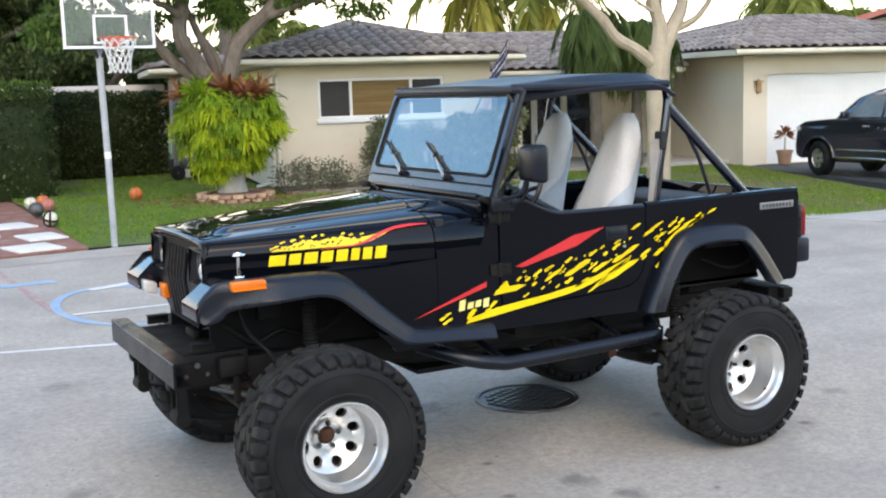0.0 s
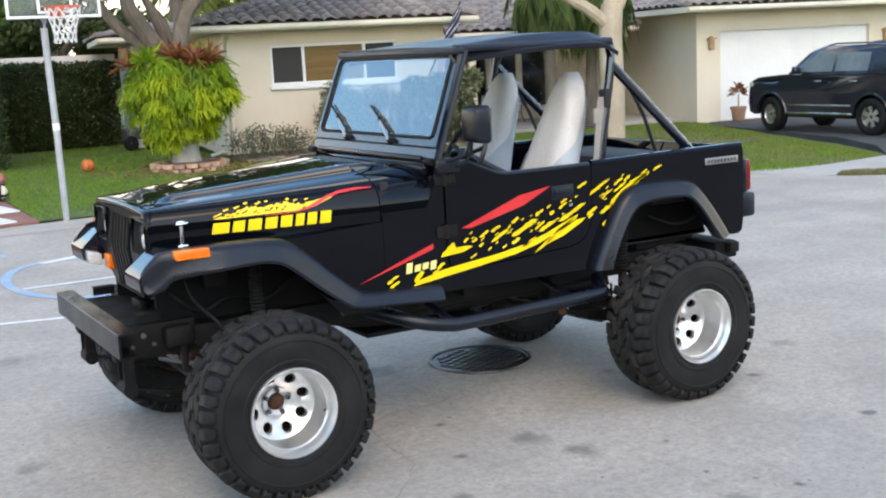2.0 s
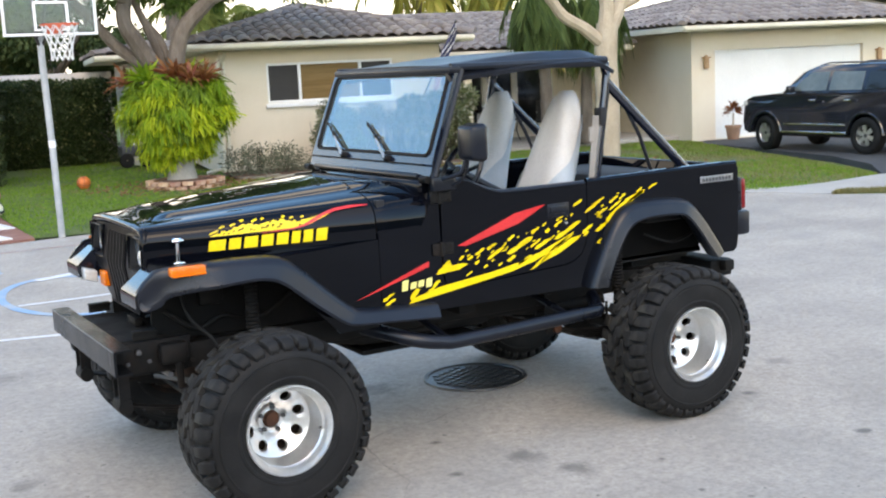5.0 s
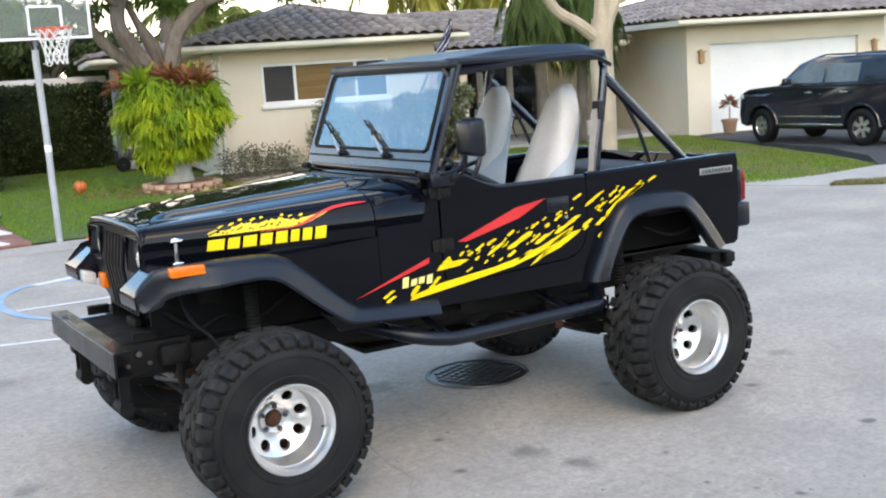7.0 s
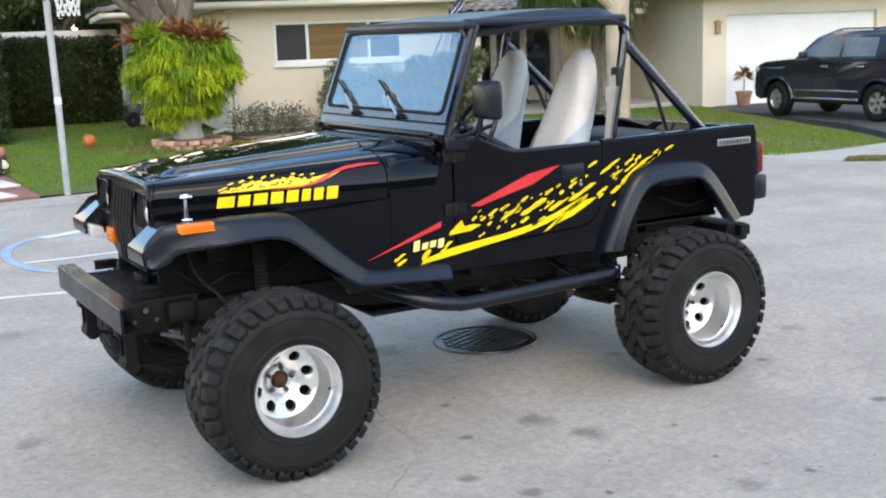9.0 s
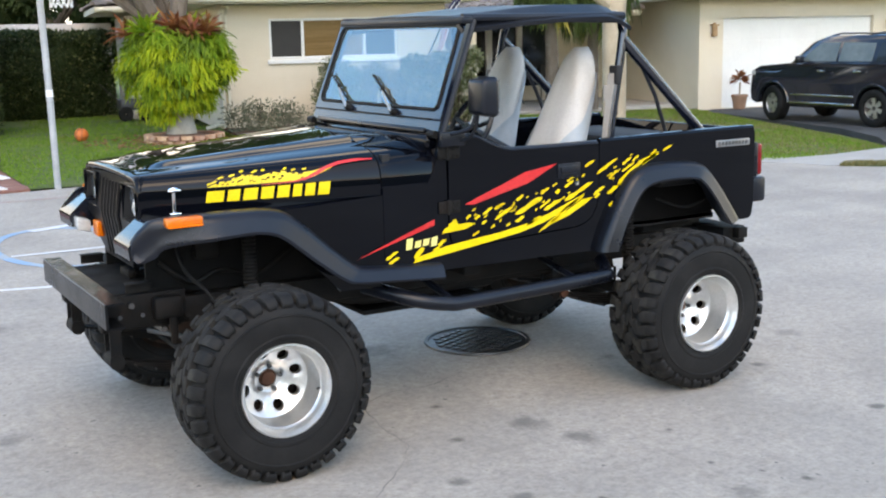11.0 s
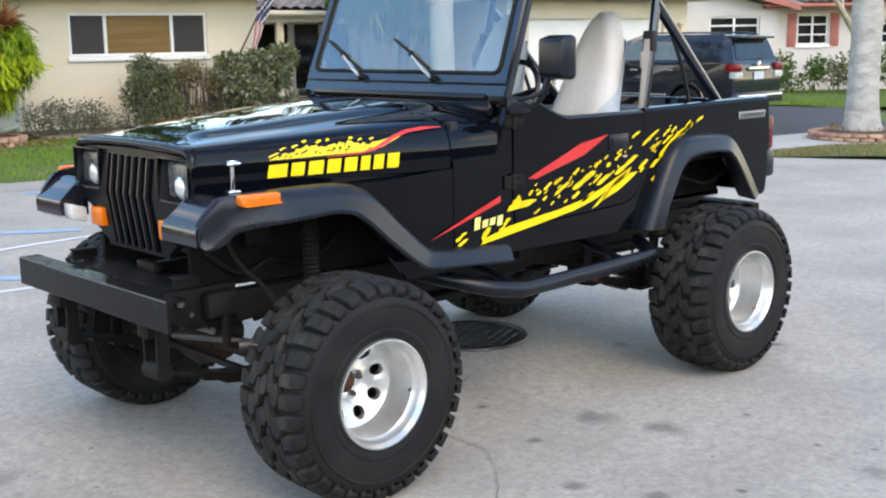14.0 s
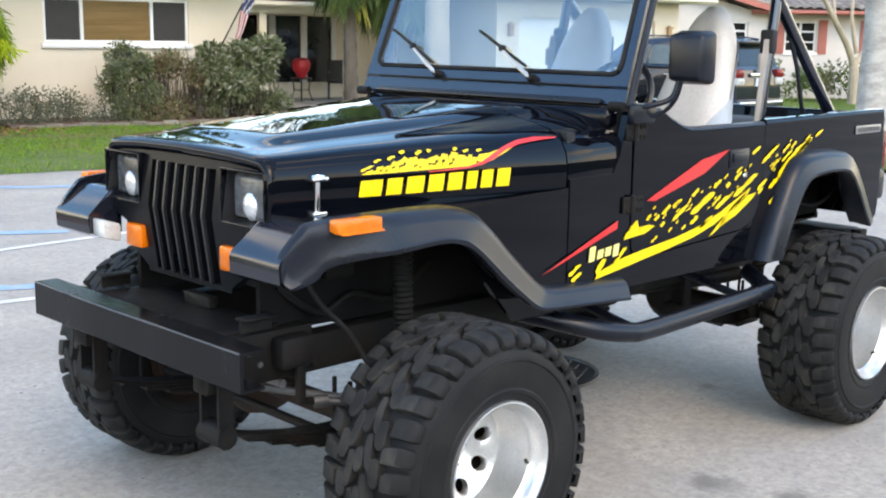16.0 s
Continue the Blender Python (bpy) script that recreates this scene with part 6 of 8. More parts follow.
for s in (-1, 1):
    Y = s * (SIDE + 0.0055)
    tagged(part("splash_decal", flat_shapes(splash_shapes(), lambda u, v: (u, Y, v)), "decal_yellow", jeep, "yellow paint-splash decal along the door", 0), kind="stuff")
    reds = [[(1.10, 1.076), (1.15, 1.07), (1.47, 1.148), (1.56, 1.19), (1.645, 1.232), (1.45, 1.203)], [(0.52, 0.874), (0.93, 0.992), (0.932, 1.02), (0.74, 0.953)]]
    part("stripe_decal", flat_shapes(reds, lambda u, v: (u, Y + s * 0.0008, v)), "decal_red", jeep, "red slash decals on door and wing", 0)
    small = [[(a, lo + 0.11 * (a - 0.775)), (b, lo + 0.11 * (b - 0.775)), (b + 0.006, hi + 0.11 * (b - 0.775)), (a + 0.006, hi + 0.11 * (a - 0.775))]
             for a, b, lo, hi in ((0.772, 0.806, 0.888, 0.940), (0.818, 0.852, 0.888, 0.920), (0.862, 0.896, 0.888, 0.920), (0.907, 0.940, 0.876, 0.920))]
    for bar in small:
        part("small_bar", flat_shapes([bar], lambda u, v: (u, Y + s * 0.0012, v)), "decal_pale", jeep, "small pale bar in place of a letter", 0)

    bm = one_box((2.715, Y - 0.002, 1.238), (2.965, Y + 0.002, 1.276), 0.0015)
    bd = part("quarter_badge", bm, "badge", jeep, "silver badge plate on the rear quarter")
    for k in range(9):
        part("badge_bar", one_box((2.73 + k * 0.025, min(Y - 0.0005 * s, Y + s * 0.0035), 1.247), (2.747 + k * 0.025, max(Y - 0.0005 * s, Y + s * 0.0035), 1.267)), "steel_grey", bd)

    def on_hood(u, v, lift=0.004):
        """A place on the flank of the bonnet at height v."""
        row = [p for p in hood_row(u)[:14]]
        for a, b in zip(row, row[1:]):
            if a[2] <= v <= b[2] and b[2] > a[2]:
                f = (v - a[2]) / (b[2] - a[2])
                y = a[1] + (b[1] - a[1]) * f
                nrm = Vector((0, -(b[2] - a[2]), (b[1] - a[1]) * -1)).normalized()
                return (u, s * (abs(y) + lift * 0.9), v + lift * (0.6 if v > 1.27 else 0.0))
        return (u, s * (abs(row[-1][1]) + lift), row[-1][2] + lift)
    if s > 0:
        continue
    # eight letter-sized yellow bars in the place of the model name
    at = -0.128
    for wide in (0.088, 0.066, 0.074, 0.068, 0.066, 0.052, 0.056, 0.064):
        edge = []
        for f in (0.0, 0.33, 0.67, 1.0):
            row = []
            for a in (at + 0.005, at + wide - 0.008):
                k = (a + 0.128) / 0.55
                row.append(on_hood(a + 0.010 * f, 1.176 + 0.004 * k + (0.048 + 0.010 * k) * f, 0.006))
            edge.append(row)
        part("name_bar", loft(B(), edge), "decal_yellow", jeep, "yellow bar in place of a letter", 0)
        at += wide + 0.003
    # splash above the name: a ragged tongue with torn slits, and loose drops
    rng = random.Random(5)
    TONGUE = ((-0.110, 1.242, 1.246), (-0.06, 1.242, 1.262), (-0.02, 1.243, 1.268), (0.03, 1.244, 1.286), (0.06, 1.245, 1.284), (0.11, 1.246, 1.282), (0.16, 1.247, 1.287), (0.21, 1.248, 1.293),
              (0.26, 1.250, 1.284), (0.31, 1.253, 1.281), (0.35, 1.261, 1.284), (0.39, 1.274, 1.293), (0.43, 1.289, 1.304), (0.485, 1.315, 1.317))
    fl = []
    for (x0, l0, u0), (x1, l1, u1) in zip(TONGUE, TONGUE[1:]):
        for q in range(4):
            fa, fb = q / 4, (q + 1) / 4
            xa, xb = x0 + (x1 - x0) * fa, x0 + (x1 - x0) * fb
            la, lb = l0 + (l1 - l0) * fa, l0 + (l1 - l0) * fb
            ua, ub = u0 + (u1 - u0) * fa, u0 + (u1 - u0) * fb
            torn = rng.uniform(-0.008, 0.001) if x0 < 0.30 else 0.0
            ua, ub = max(la + 0.002, ua + torn), max(lb + 0.002, ub + torn)
            if x0 < 0.28 and rng.random() < 0.35:
                mid = rng.uniform(0.35, 0.6)
                ma, mb = la + (ua - la) * mid, lb + (ub - lb) * mid
                fl.append([(xa, la), (xb, lb), (xb + 0.004, mb - 0.003), (xa + 0.004, ma - 0.003)])
                fl.append([(xa, ma + 0.002), (xb, mb + 0.002), (xb + 0.006, ub), (xa + 0.006, ua)])
            else:
                fl.append([(xa, la), (xb, lb), (xb + 0.003, ub), (xa + 0.003, ua)])
    for x, z, L, W in ((-0.09, 1.260, 0.05, 0.008), (-0.05, 1.277, 0.03, 0.007), (0.0, 1.284, 0.03, 0.009), (0.045, 1.299, 0.022, 0.010), (0.10, 1.295, 0.03, 0.009), (0.14, 1.300, 0.018, 0.009), (0.235, 1.301, 0.02, 0.010),
                       (0.27, 1.294, 0.022, 0.008), (0.32, 1.295, 0.02, 0.008)):
        fl.append(stroke(x, z, L, W, 0.3, rng))
    tagged(part("flame_decal", flat_shapes(fl, lambda u, v: on_hood(u, min(v, 1.335), 0.005)), "decal_yellow", jeep, "yellow splash decal on the bonnet side", 0), kind="stuff")
    top = [(0.12, 1.240), (0.20, 1.243), (0.27, 1.248), (0.32, 1.258), (0.37, 1.277), (0.42, 1.297), (0.48, 1.313), (0.56, 1.321), (0.64, 1.322)]
    strip = [[(a[0], a[1] - 0.012 * wa), (b[0], b[1] - 0.012 * wb), (b[0], b[1] + 0.010 * wb), (a[0], a[1] + 0.010 * wa)]
             for a, b, wa, wb in zip(top, top[1:], (0.1, 0.2, 0.3, 0.5, 0.6, 0.6, 0.55, 0.5), (0.2, 0.3, 0.5, 0.6, 0.6, 0.55, 0.5, 0.15))]
    part("pinstripe", flat_shapes(strip, lambda u, v: on_hood(u, v, 0.007)), "decal_red", jeep, "curved red stripe on the bonnet side", 0)


# ---- the house across the lawn: s along its front, w to the back ----
house = thing("house", "single-storey cream stucco house with grey tiled roofs and white garage door", "house", (6.96, 16.2, 0.0), -11.0)
BASE = 0.10


def wall(parent, name, a, b, z0, z1, thick, holes=(), material="stucco", label=""):
    """A thick wall from a to b, seen on its left hand when walking from a to b reversed; holes are (u0, z0, u1, z1)."""
    a, b = Vector((*a, 0)), Vector((*b, 0))
    d = (b - a)
    L = d.length
    d.normalize()
    nrm = Vector((-d.y, d.x, 0))
    us = sorted({0.0, L, *[h[i] for h in holes for i in (0, 2)]})
    vs = sorted({z0, z1, *[h[i] for h in holes for i in (1, 3)]})
    bm = panel(B(), us, vs, lambda u, v: any(h[0] < u < h[2] and h[1] < v < h[3] for h in holes),
               lambda u, v, k: a + d * u + nrm * k + Vector((0, 0, v)), thick)
    return part(name, bm, material, parent, label, 20)


TILE_W, TILE_L = 0.27, 0.36


def tile_shape():
    """One barrel tile: x across, y up the slope."""
    prof = [(-0.5, 0.0), (-0.36, 0.055), (-0.14, 0.078), (0.1, 0.07), (0.27, 0.035), (0.5, 0.0)]
    vs, fs = [], []
    for y, lift, k in ((-0.03, 0.03, 1.0), (0.36, 0.008, 0.92)):
        for u, h in prof:
            vs.append((u * TILE_W * 1.06 * k, y, h * 0.9 + lift))
    n = len(prof)
    for i in range(n - 1):
        fs.append((i, i + 1, n + i + 1, n + i))
    vs += [(u * TILE_W * 1.06, -0.03, h * 0.9 + 0.008) for u, h in prof]
    for i in range(n - 1):
        fs.append((2 * n + i, 2 * n + i + 1, i + 1, i))
    return vs, fs


tile_vs, tile_fs = tile_shape()
tile_data = bpy.data.meshes.new("roof_tile")
tile_data.from_pydata(tile_vs, [], tile_fs)
tile_data.materials.append(M["tile"])
tile_data.polygons.foreach_set("use_smooth", [True] * len(tile_data.polygons))
tile_data.set_sharp_from_angle(angle=radians(45))
tile_rng = random.Random(8)
pending_tiles = []


def roof_plane(roof, corners, singles=0, rest="tile_rest"):
    """Tiles on the plane through the corners, of which the first two are the eave from left to right seen from outside."""
    C = [Vector(c) for c in corners]
    e = (C[1] - C[0]).normalized()
    nrm = e.cross(C[-1] - C[0]).normalized()
    if nrm.z < 0:
        nrm = -nrm
    f = nrm.cross(e).normalized()
    P = [((c - C[0]).dot(e), (c - C[0]).dot(f)) for c in C]
    pmin, pmax, qmax = min(p[0] for p in P), max(p[0] for p in P), max(p[1] for p in P)
    spots = []
    for j in range(int(qmax / TILE_L) + 1):
        for i in range(int((pmax - pmin) / TILE_W) + 1):
            p, q = pmin + (i + 0.5) * TILE_W, j * TILE_L
            if inside(np.array([p]), np.array([q + TILE_L * 0.45]), P)[0]:
                spots.append((p + tile_rng.uniform(-0.006, 0.006), q + tile_rng.uniform(-0.01, 0.01)))
    R = Matrix((e, f, nrm)).transposed().to_4x4()
    rot = [Matrix.Translation(C[0] + e * p + f * q + nrm * 0.012) @ R @ pose(0, 0, 0, tile_rng.uniform(-1.2, 1.2), tile_rng.uniform(-1.5, 1.5), tile_rng.uniform(-1.0, 1.0)) for p, q in spots]
    for mtx in rot[:singles]:
        pending_tiles.append((roof, mtx))
    V, Fc = [], []
    for mtx in rot[singles:]:
        k = len(V)
        V += [mtx @ Vector(v) for v in tile_vs]
        Fc += [tuple(k + i for i in face) for face in tile_fs]
    if V:
        tagged(raw("roof_tiles", V, Fc, rest, roof, smooth=45), kind="stuff")


def ridge_caps(roof, a, b, material="tile_rest"):
    a, b = Vector(a), Vector(b)
    n = max(1, int((b - a).length / 0.33))
    d = (b - a) / n
    side = d.cross(Vector((0, 0, 1))).normalized()
    up = side.cross(d).normalized()
    bm = B()
    for k in range(n):
        p = a + d * k
        rows = []
        for t, r in ((-0.1, 0.105), (1.0, 0.085)):
            rows.append([p + d * t + side * r * math.cos(x) + up * (r * math.sin(x) + 0.03) for x in [math.pi * i / 6 for i in range(7)]])
        loft(bm, rows)
        bm.faces.new([bm.verts.new(v) for v in rows[0]])
    tagged(part("ridge_tiles", bm, material, roof, smooth=50), kind="stuff")


def hip_roof(name, s0, s1, w0, w1, z, rise, apexes, singles=(0, 0, 0, 0), rest="tile_rest", parent=None, label="", trim="trim", eave=0.13):
    """A hip roof over the rectangle; apexes are the two ends of the ridge (s, w)."""
    (a0, b0), (a1, b1) = apexes
    A, D = (a0, b0, z + rise), (a1, b1, z + rise)
    bm = B()
    c = [(s0, w0, z), (s1, w0, z), (s1, w1, z), (s0, w1, z)]
    along_s = abs(a1 - a0) >= abs(b1 - b0)
    vs = [bm.verts.new(v) for v in c + [A, D]]
    if along_s:
        quads = ((0, 1, 5, 4), (1, 2, 5), (2, 3, 4, 5), (3, 0, 4))
    else:
        quads = ((0, 1, 4), (1, 2, 5, 4), (2, 3, 5), (3, 0, 4, 5))
    for q in quads:
        bm.faces.new([vs[i] for i in q])
    roof = part(name, bm, "underlay", parent or house, label or "grey barrel-tiled hip roof", 0)
    pts = c + [A, D]
    for q, sg in zip(quads, singles):
        if sg is not None:
            roof_plane(roof, [pts[i] for i in q], sg, rest)
    hips = ((c[0], A), (c[1], D if along_s else A), (c[2], D), (c[3], A if along_s else D), (A, D))
    for p, q in hips:
        if (Vector(p) - Vector(q)).length > 0.3:
            ridge_caps(roof, p, q, rest)
    fb = B()
    for lo, hi in (((s0, w0), (s1, w0 + 0.03)), ((s0, w1 - 0.03), (s1, w1)), ((s0, w0 + 0.03), (s0 + 0.03, w1 - 0.03)), ((s1 - 0.03, w0 + 0.03), (s1, w1 - 0.03))):
        box(fb, (*lo, z - eave), (*hi, z), 0.006)
    # gutter lip along the front
    box(fb, (s0, w0 - 0.09, z - 0.10), (s1, w0, z - 0.02), 0.02)
    part("fascia", fb, trim, roof, "pale painted fascia and gutter")
    part("soffit", one_box((s0 + 0.03, w0 + 0.03, z - eave + 0.01), (s1 - 0.03, w1 - 0.03, z - eave + 0.03)), trim, roof)
    return roof


TOPZ = 2.50
# bedroom wing
wall(house, "wall", (-0.93, 0), (3.70, 0), BASE - 0.1, TOPZ, 0.2, [(0.93 + 0.0, 1.42, 0.93 + 2.66, 2.22)], label="cream stucco front wall with a long window")
wall(house, "wall", (-0.93, 9), (-0.93, 0.2), BASE - 0.1, TOPZ, 0.2)
wall(house, "wall", (3.70, 0.2), (3.70, 4.2), BASE - 0.1, TOPZ, 0.2)
wall(house, "wall", (3.70, 4.2), (9.80, 4.2), BASE - 0.1, TOPZ, 0.2, [(1.55, BASE + 0.02, 4.35, 2.05)], label="porch wall with tall dark glazed doors")
# garage
wall(house, "wall", (9.80, 0), (15.35, 0), BASE - 0.1, TOPZ, 0.22, [(0.62, 0.03, 4.78, 2.07)], label="cream garage front")
wall(house, "wall", (9.80, 8), (9.80, 0.22), BASE - 0.1, TOPZ, 0.2)
wall(house, "wall", (15.35, 0.22), (15.35, 8), BASE - 0.1, TOPZ, 0.2)
wall(house, "wall", (15.35, 8.4), (-0.93, 8.4), BASE - 0.1, TOPZ, 0.2)
# side wing at the back
wall(house, "wall", (-2.35, 4.6), (-0.93, 4.6), BASE - 0.1, TOPZ - 0.1, 0.2, material="white_stucco")
wall(house, "wall", (-2.35, 9), (-2.35, 4.8), BASE - 0.1, TOPZ - 0.1, 0.2, material="white_stucco")


def window(parent, s0, s1, z0, z1, w, bars, fills, frame_mat="white_paint", fw=0.05, sill=True, label=""):
    """Frame with upright bars; a fill for each light."""
    bm = B()
    for lo, hi in (((s0, z0), (s1, z0 + fw)), ((s0, z1 - fw), (s1, z1)), ((s0, z0 + fw), (s0 + fw, z1 - fw)), ((s1 - fw, z0 + fw), (s1, z1 - fw))):
        box(bm, (lo[0], w, lo[1]), (hi[0], w + 0.07, hi[1]), 0.006)
    for b in bars:
        box(bm, (b - 0.03, w - 0.005, z0 + fw), (b + 0.03, w + 0.065, z1 - fw), 0.006)
    win = part("window", bm, frame_mat, parent, label or "white-framed window")
    edges = [s0 + fw] + list(bars) + [s1 - fw]
    for a, b, fill in zip(edges, edges[1:], fills):
        raw("pane", [(a, w + 0.03, z0 + fw), (b, w + 0.03, z0 + fw), (b, w + 0.03, z1 - fw), (a, w + 0.03, z1 - fw)], [(0, 1, 2, 3)], fill, win, "", 0)
    if sill:
        part("sill", one_box((s0 - 0.05, w - 0.10, z0 - 0.09), (s1 + 0.05, w + 0.05, z0 - 0.004), 0.01), frame_mat, win)
    return win


wn1 = window(house, 0.0, 2.66, 1.42, 2.22, 0.03, (0.68, 1.96), ("screen", "house_glass", "screen"), label="white three-light window with dark screens and a tan blind")
part("blind", one_box((0.71, 0.085, 1.47), (1.93, 0.10, 2.17)), "blind", wn1, "tan blind behind the middle pane")
part("downpipe", tube(B(), [(-0.86, -0.05, BASE), (-0.86, -0.05, 2.30), (-0.86, -0.4, 2.46)], 0.035, 10), "trim", house, "cream downpipe")
part("hose_box", one_box((-0.90, -0.06, BASE), (3.68, -0.02, BASE + 0.10), 0.01), "trim", house)

# garage door: ribbed panels
gd = part("garage_door", one_box((10.42, 0.10, 0.03), (14.58, 0.13, 2.07)), "garage_white", house, "wide white panelled garage door")
for k in range(4):
    for q in range(8):
        z0, s0 = 0.05 + k * 0.505, 10.45 + q * 0.516
        part("door_panel", one_box((s0 + 0.012, 0.097, z0 + 0.012), (s0 + 0.504, 0.102, z0 + 0.493), 0.003, seg=1), "garage_white", gd)
for s in (10.16, 15.02):
    bm = one_box((s - 0.06, -0.10, 1.66), (s + 0.06, -0.01, 1.92), 0.02)
    prism(bm, [(s - 0.085, -0.13), (s + 0.085, -0.13), (s + 0.085, 0.0), (s - 0.085, 0.0)], "z", 1.90, 1.93)
    box(bm, (s - 0.03, -0.08, 1.93), (s + 0.03, -0.02, 1.97), 0.01)
    part("wall_lantern", bm, "ochre", house, "weathered ochre wall lantern")
# porch
part("porch_floor", one_box((3.7, 0.6, -0.05), (9.8, 4.25, BASE + 0.02)), "apron", house, "pale concrete porch floor")
dr = part("porch_door", one_box((5.25, 4.27, BASE + 0.02), (8.05, 4.31, 2.05)), "dark_glass", house, "tall dark glazed porch doors")
for s, w in ((5.31, 0.06), (6.355, 0.08), (7.18, 0.08), (7.99, 0.06)):
    part("mullion", one_box((s - w, 4.19, 0.49), (s + w, 4.27, 2.05), 0.008), "white_paint", dr)
part("sill_wall", one_box((5.25, 4.12, BASE + 0.02), (8.05, 4.27, 0.49), 0.01), "stucco", house, "low cream sill below the porch glazing")
for s in (5.0, 7.05):
    part("porch_post", one_box((s - 0.085, 1.78, BASE), (s + 0.085, 1.9, 2.16), 0.01), "trim", house, "slim cream porch post")
part("porch_beam", one_box((3.72, 1.76, 2.06), (9.0, 1.92, 2.22), 0.008), "trim", house)

hip_roof("roof", -1.69, 4.25, -0.62, 9.6, 2.63, 0.80, ((1.28, 2.35), (1.28, 7.0)), (170, 0, None, None), label="grey barrel-tiled hip roof over the bedroom wing")
hip_roof("roof", 3.0, 9.15, 1.55, 10.4, 2.31, 0.98, ((3.4, 6.0), (9.1, 6.0)), (0, None, None, None), label="grey barrel-tiled roof over the porch")
hip_roof("roof", 9.2, 15.98, -0.62, 8.6, 2.63, 0.80, ((11.6, 2.2), (13.6, 2.2)), (120, 0, None, 0), label="grey barrel-tiled hip roof over the garage")
hip_roof("roof", -3.1, -0.5, 4.0, 9.6, 2.60, 0.25, ((-1.6, 5.2), (-1.6, 8.4)), (0, None, None, 0), label="low tiled roof over the side wing")

# things by the porch and garage
flag = thing("flag", "red, white and blue flag hanging limp from a wall pole", "flag", (6.96, 16.2, 0.0), -11.0)
part("flag_pole", tube(B(), [(3.32, 0.0, 1.42), (3.735, -1.0, 2.90)], 0.016, 8), "iron", flag)
ids, V, Fq = [], [], []
for i in range(19):
    for j in range(11):
        k, h = i / 18, j / 10
        half = 0.5 * (0.045 + 0.12 * math.sin(math.pi * min(1.0, 0.05 + 0.95 * k)) ** 1.1)
        fold = 0.035 * math.sin(h * 11 + k * 3)
        V.append((3.715 - 0.42 * k + (h - 0.5) * 2 * half + 0.02 * math.sin(k * 9), -1.0 + 0.30 * k + fold, 2.84 - 1.32 * k - 0.06 * h + 0.02 * math.sin(h * 6)))
for i in range(18):
    for j in range(10):
        q = i * 11 + j
        Fq.append((q, q + 1, q + 12, q + 11))
        ids.append((2 if (i + j) % 4 else 1) if i < 11 else (j % 2))
raw("flag_cloth", V, Fq, ["flag_red", "flag_white", "flag_blue"], flag, "", 60, ids)


def plain_chair(place, turn, material, label):
    ch = thing("chair", label, "chair", place, turn)
    part("seat", one_box((-0.24, -0.22, 0.38), (0.24, 0.24, 0.46), 0.03), material, ch)
    part("backrest", one_box((-0.22, 0.18, 0.44), (0.22, 0.25, 0.95), 0.03, pose(0, 0, 0, -8)), material, ch)
    for x in (-0.21, 0.21):
        for y in (-0.19, 0.2):
            part("leg", tube(B(), [(x, y, 0), (x, y, 0.42)], 0.014, 8), "iron", ch)
        part("armrest", tube(B(), [(x, -0.2, 0.62), (x, 0.2, 0.64)], 0.016, 8), "iron", ch)


UH = Matrix.Translation((6.96, 16.2, 0)) @ pose(0, 0, 0, 0, 0, -11)
# unidentified red object on a black stand; its pot shape is made up
stand = thing("red_object_stand", "black stand holding a rounded red object on the porch", "plant stand", UH @ Vector((6.5, 3.0, BASE + 0.02)), 9.0)
part("top", lathe(B(), [(0.0, 0.50), (0.24, 0.50), (0.25, 0.515), (0.24, 0.53), (0.0, 0.53)], 24, pose(0, 0, 0, 90)), "iron", stand)
for x in (-1, 1):
    for y in (-1, 1):
        part("leg", tube(B(), smooth_line([(x * 0.15, y * 0.15, 0.50), (x * 0.12, y * 0.12, 0.25), (x * 0.18, y * 0.18, 0.0)], 4), 0.014, 8), "iron", stand)
    part("stretcher", tube(B(), [(x * 0.13, -0.13, 0.25), (-x * 0.13 if x > 0 else x * 0.13, 0.13, 0.25)], 0.010, 6), "iron", stand)
part("pot", lathe(B(), [(0.0, 0.53), (0.10, 0.53), (0.12, 0.60), (0.19, 0.72), (0.215, 0.82), (0.19, 0.92), (0.12, 0.97), (0.05, 0.98), (0.0, 0.985)], 28, pose(0, 0, 0, 90)), "pot_red", stand, "rounded bright red object")
p = UH @ Vector((7.6, 3.3, BASE + 0.02))
plain_chair(p, -35, "screen", "dark woven porch chair")

bm = tube(B(), smooth_line([(-0.92, -0.10, 2.42), (-0.92, -0.06, 2.30), (-0.97, -0.05, 2.2), (-0.97, -0.05, 0.26), (-1.02, -0.06, 0.19), (-1.34, -0.10, 0.12)], 4), 0.038, 10)
part("downspout", bm, "trim", house, "cream rainwater pipe with an elbow at its foot")
pot = thing("potted_plant", "terracotta pot with a small red-leaved plant beside the garage", "potted plant", UH @ Vector((10.62, -0.42, 0.03)))
part("pot", lathe(B(), [(0.0, 0.0), (0.13, 0.0), (0.17, 0.26), (0.19, 0.26), (0.19, 0.32), (0.165, 0.32), (0.16, 0.28), (0.0, 0.28)], 24, pose(0, 0, 0, 90)), "terracotta", pot)
part("stem", tube(B(), [(0, 0, 0.28), (0.01, 0, 0.6)], 0.02, 8), "pale_bark", pot)
rng = np.random.default_rng(9)
a = rng.uniform(0, 6.28, 110)
el = rng.uniform(-0.4, 1.4, 110)
way = np.stack([np.cos(a) * np.cos(el), np.sin(a) * np.cos(el), np.sin(el)], 1)
v, f = leaf_cloud(np.tile([[0.01, 0, 0.66]], (110, 1)) + way * rng.uniform(0.02, 0.12, (110, 1)), way, 0.17, 0.04, rng, 0.25, 0.1)
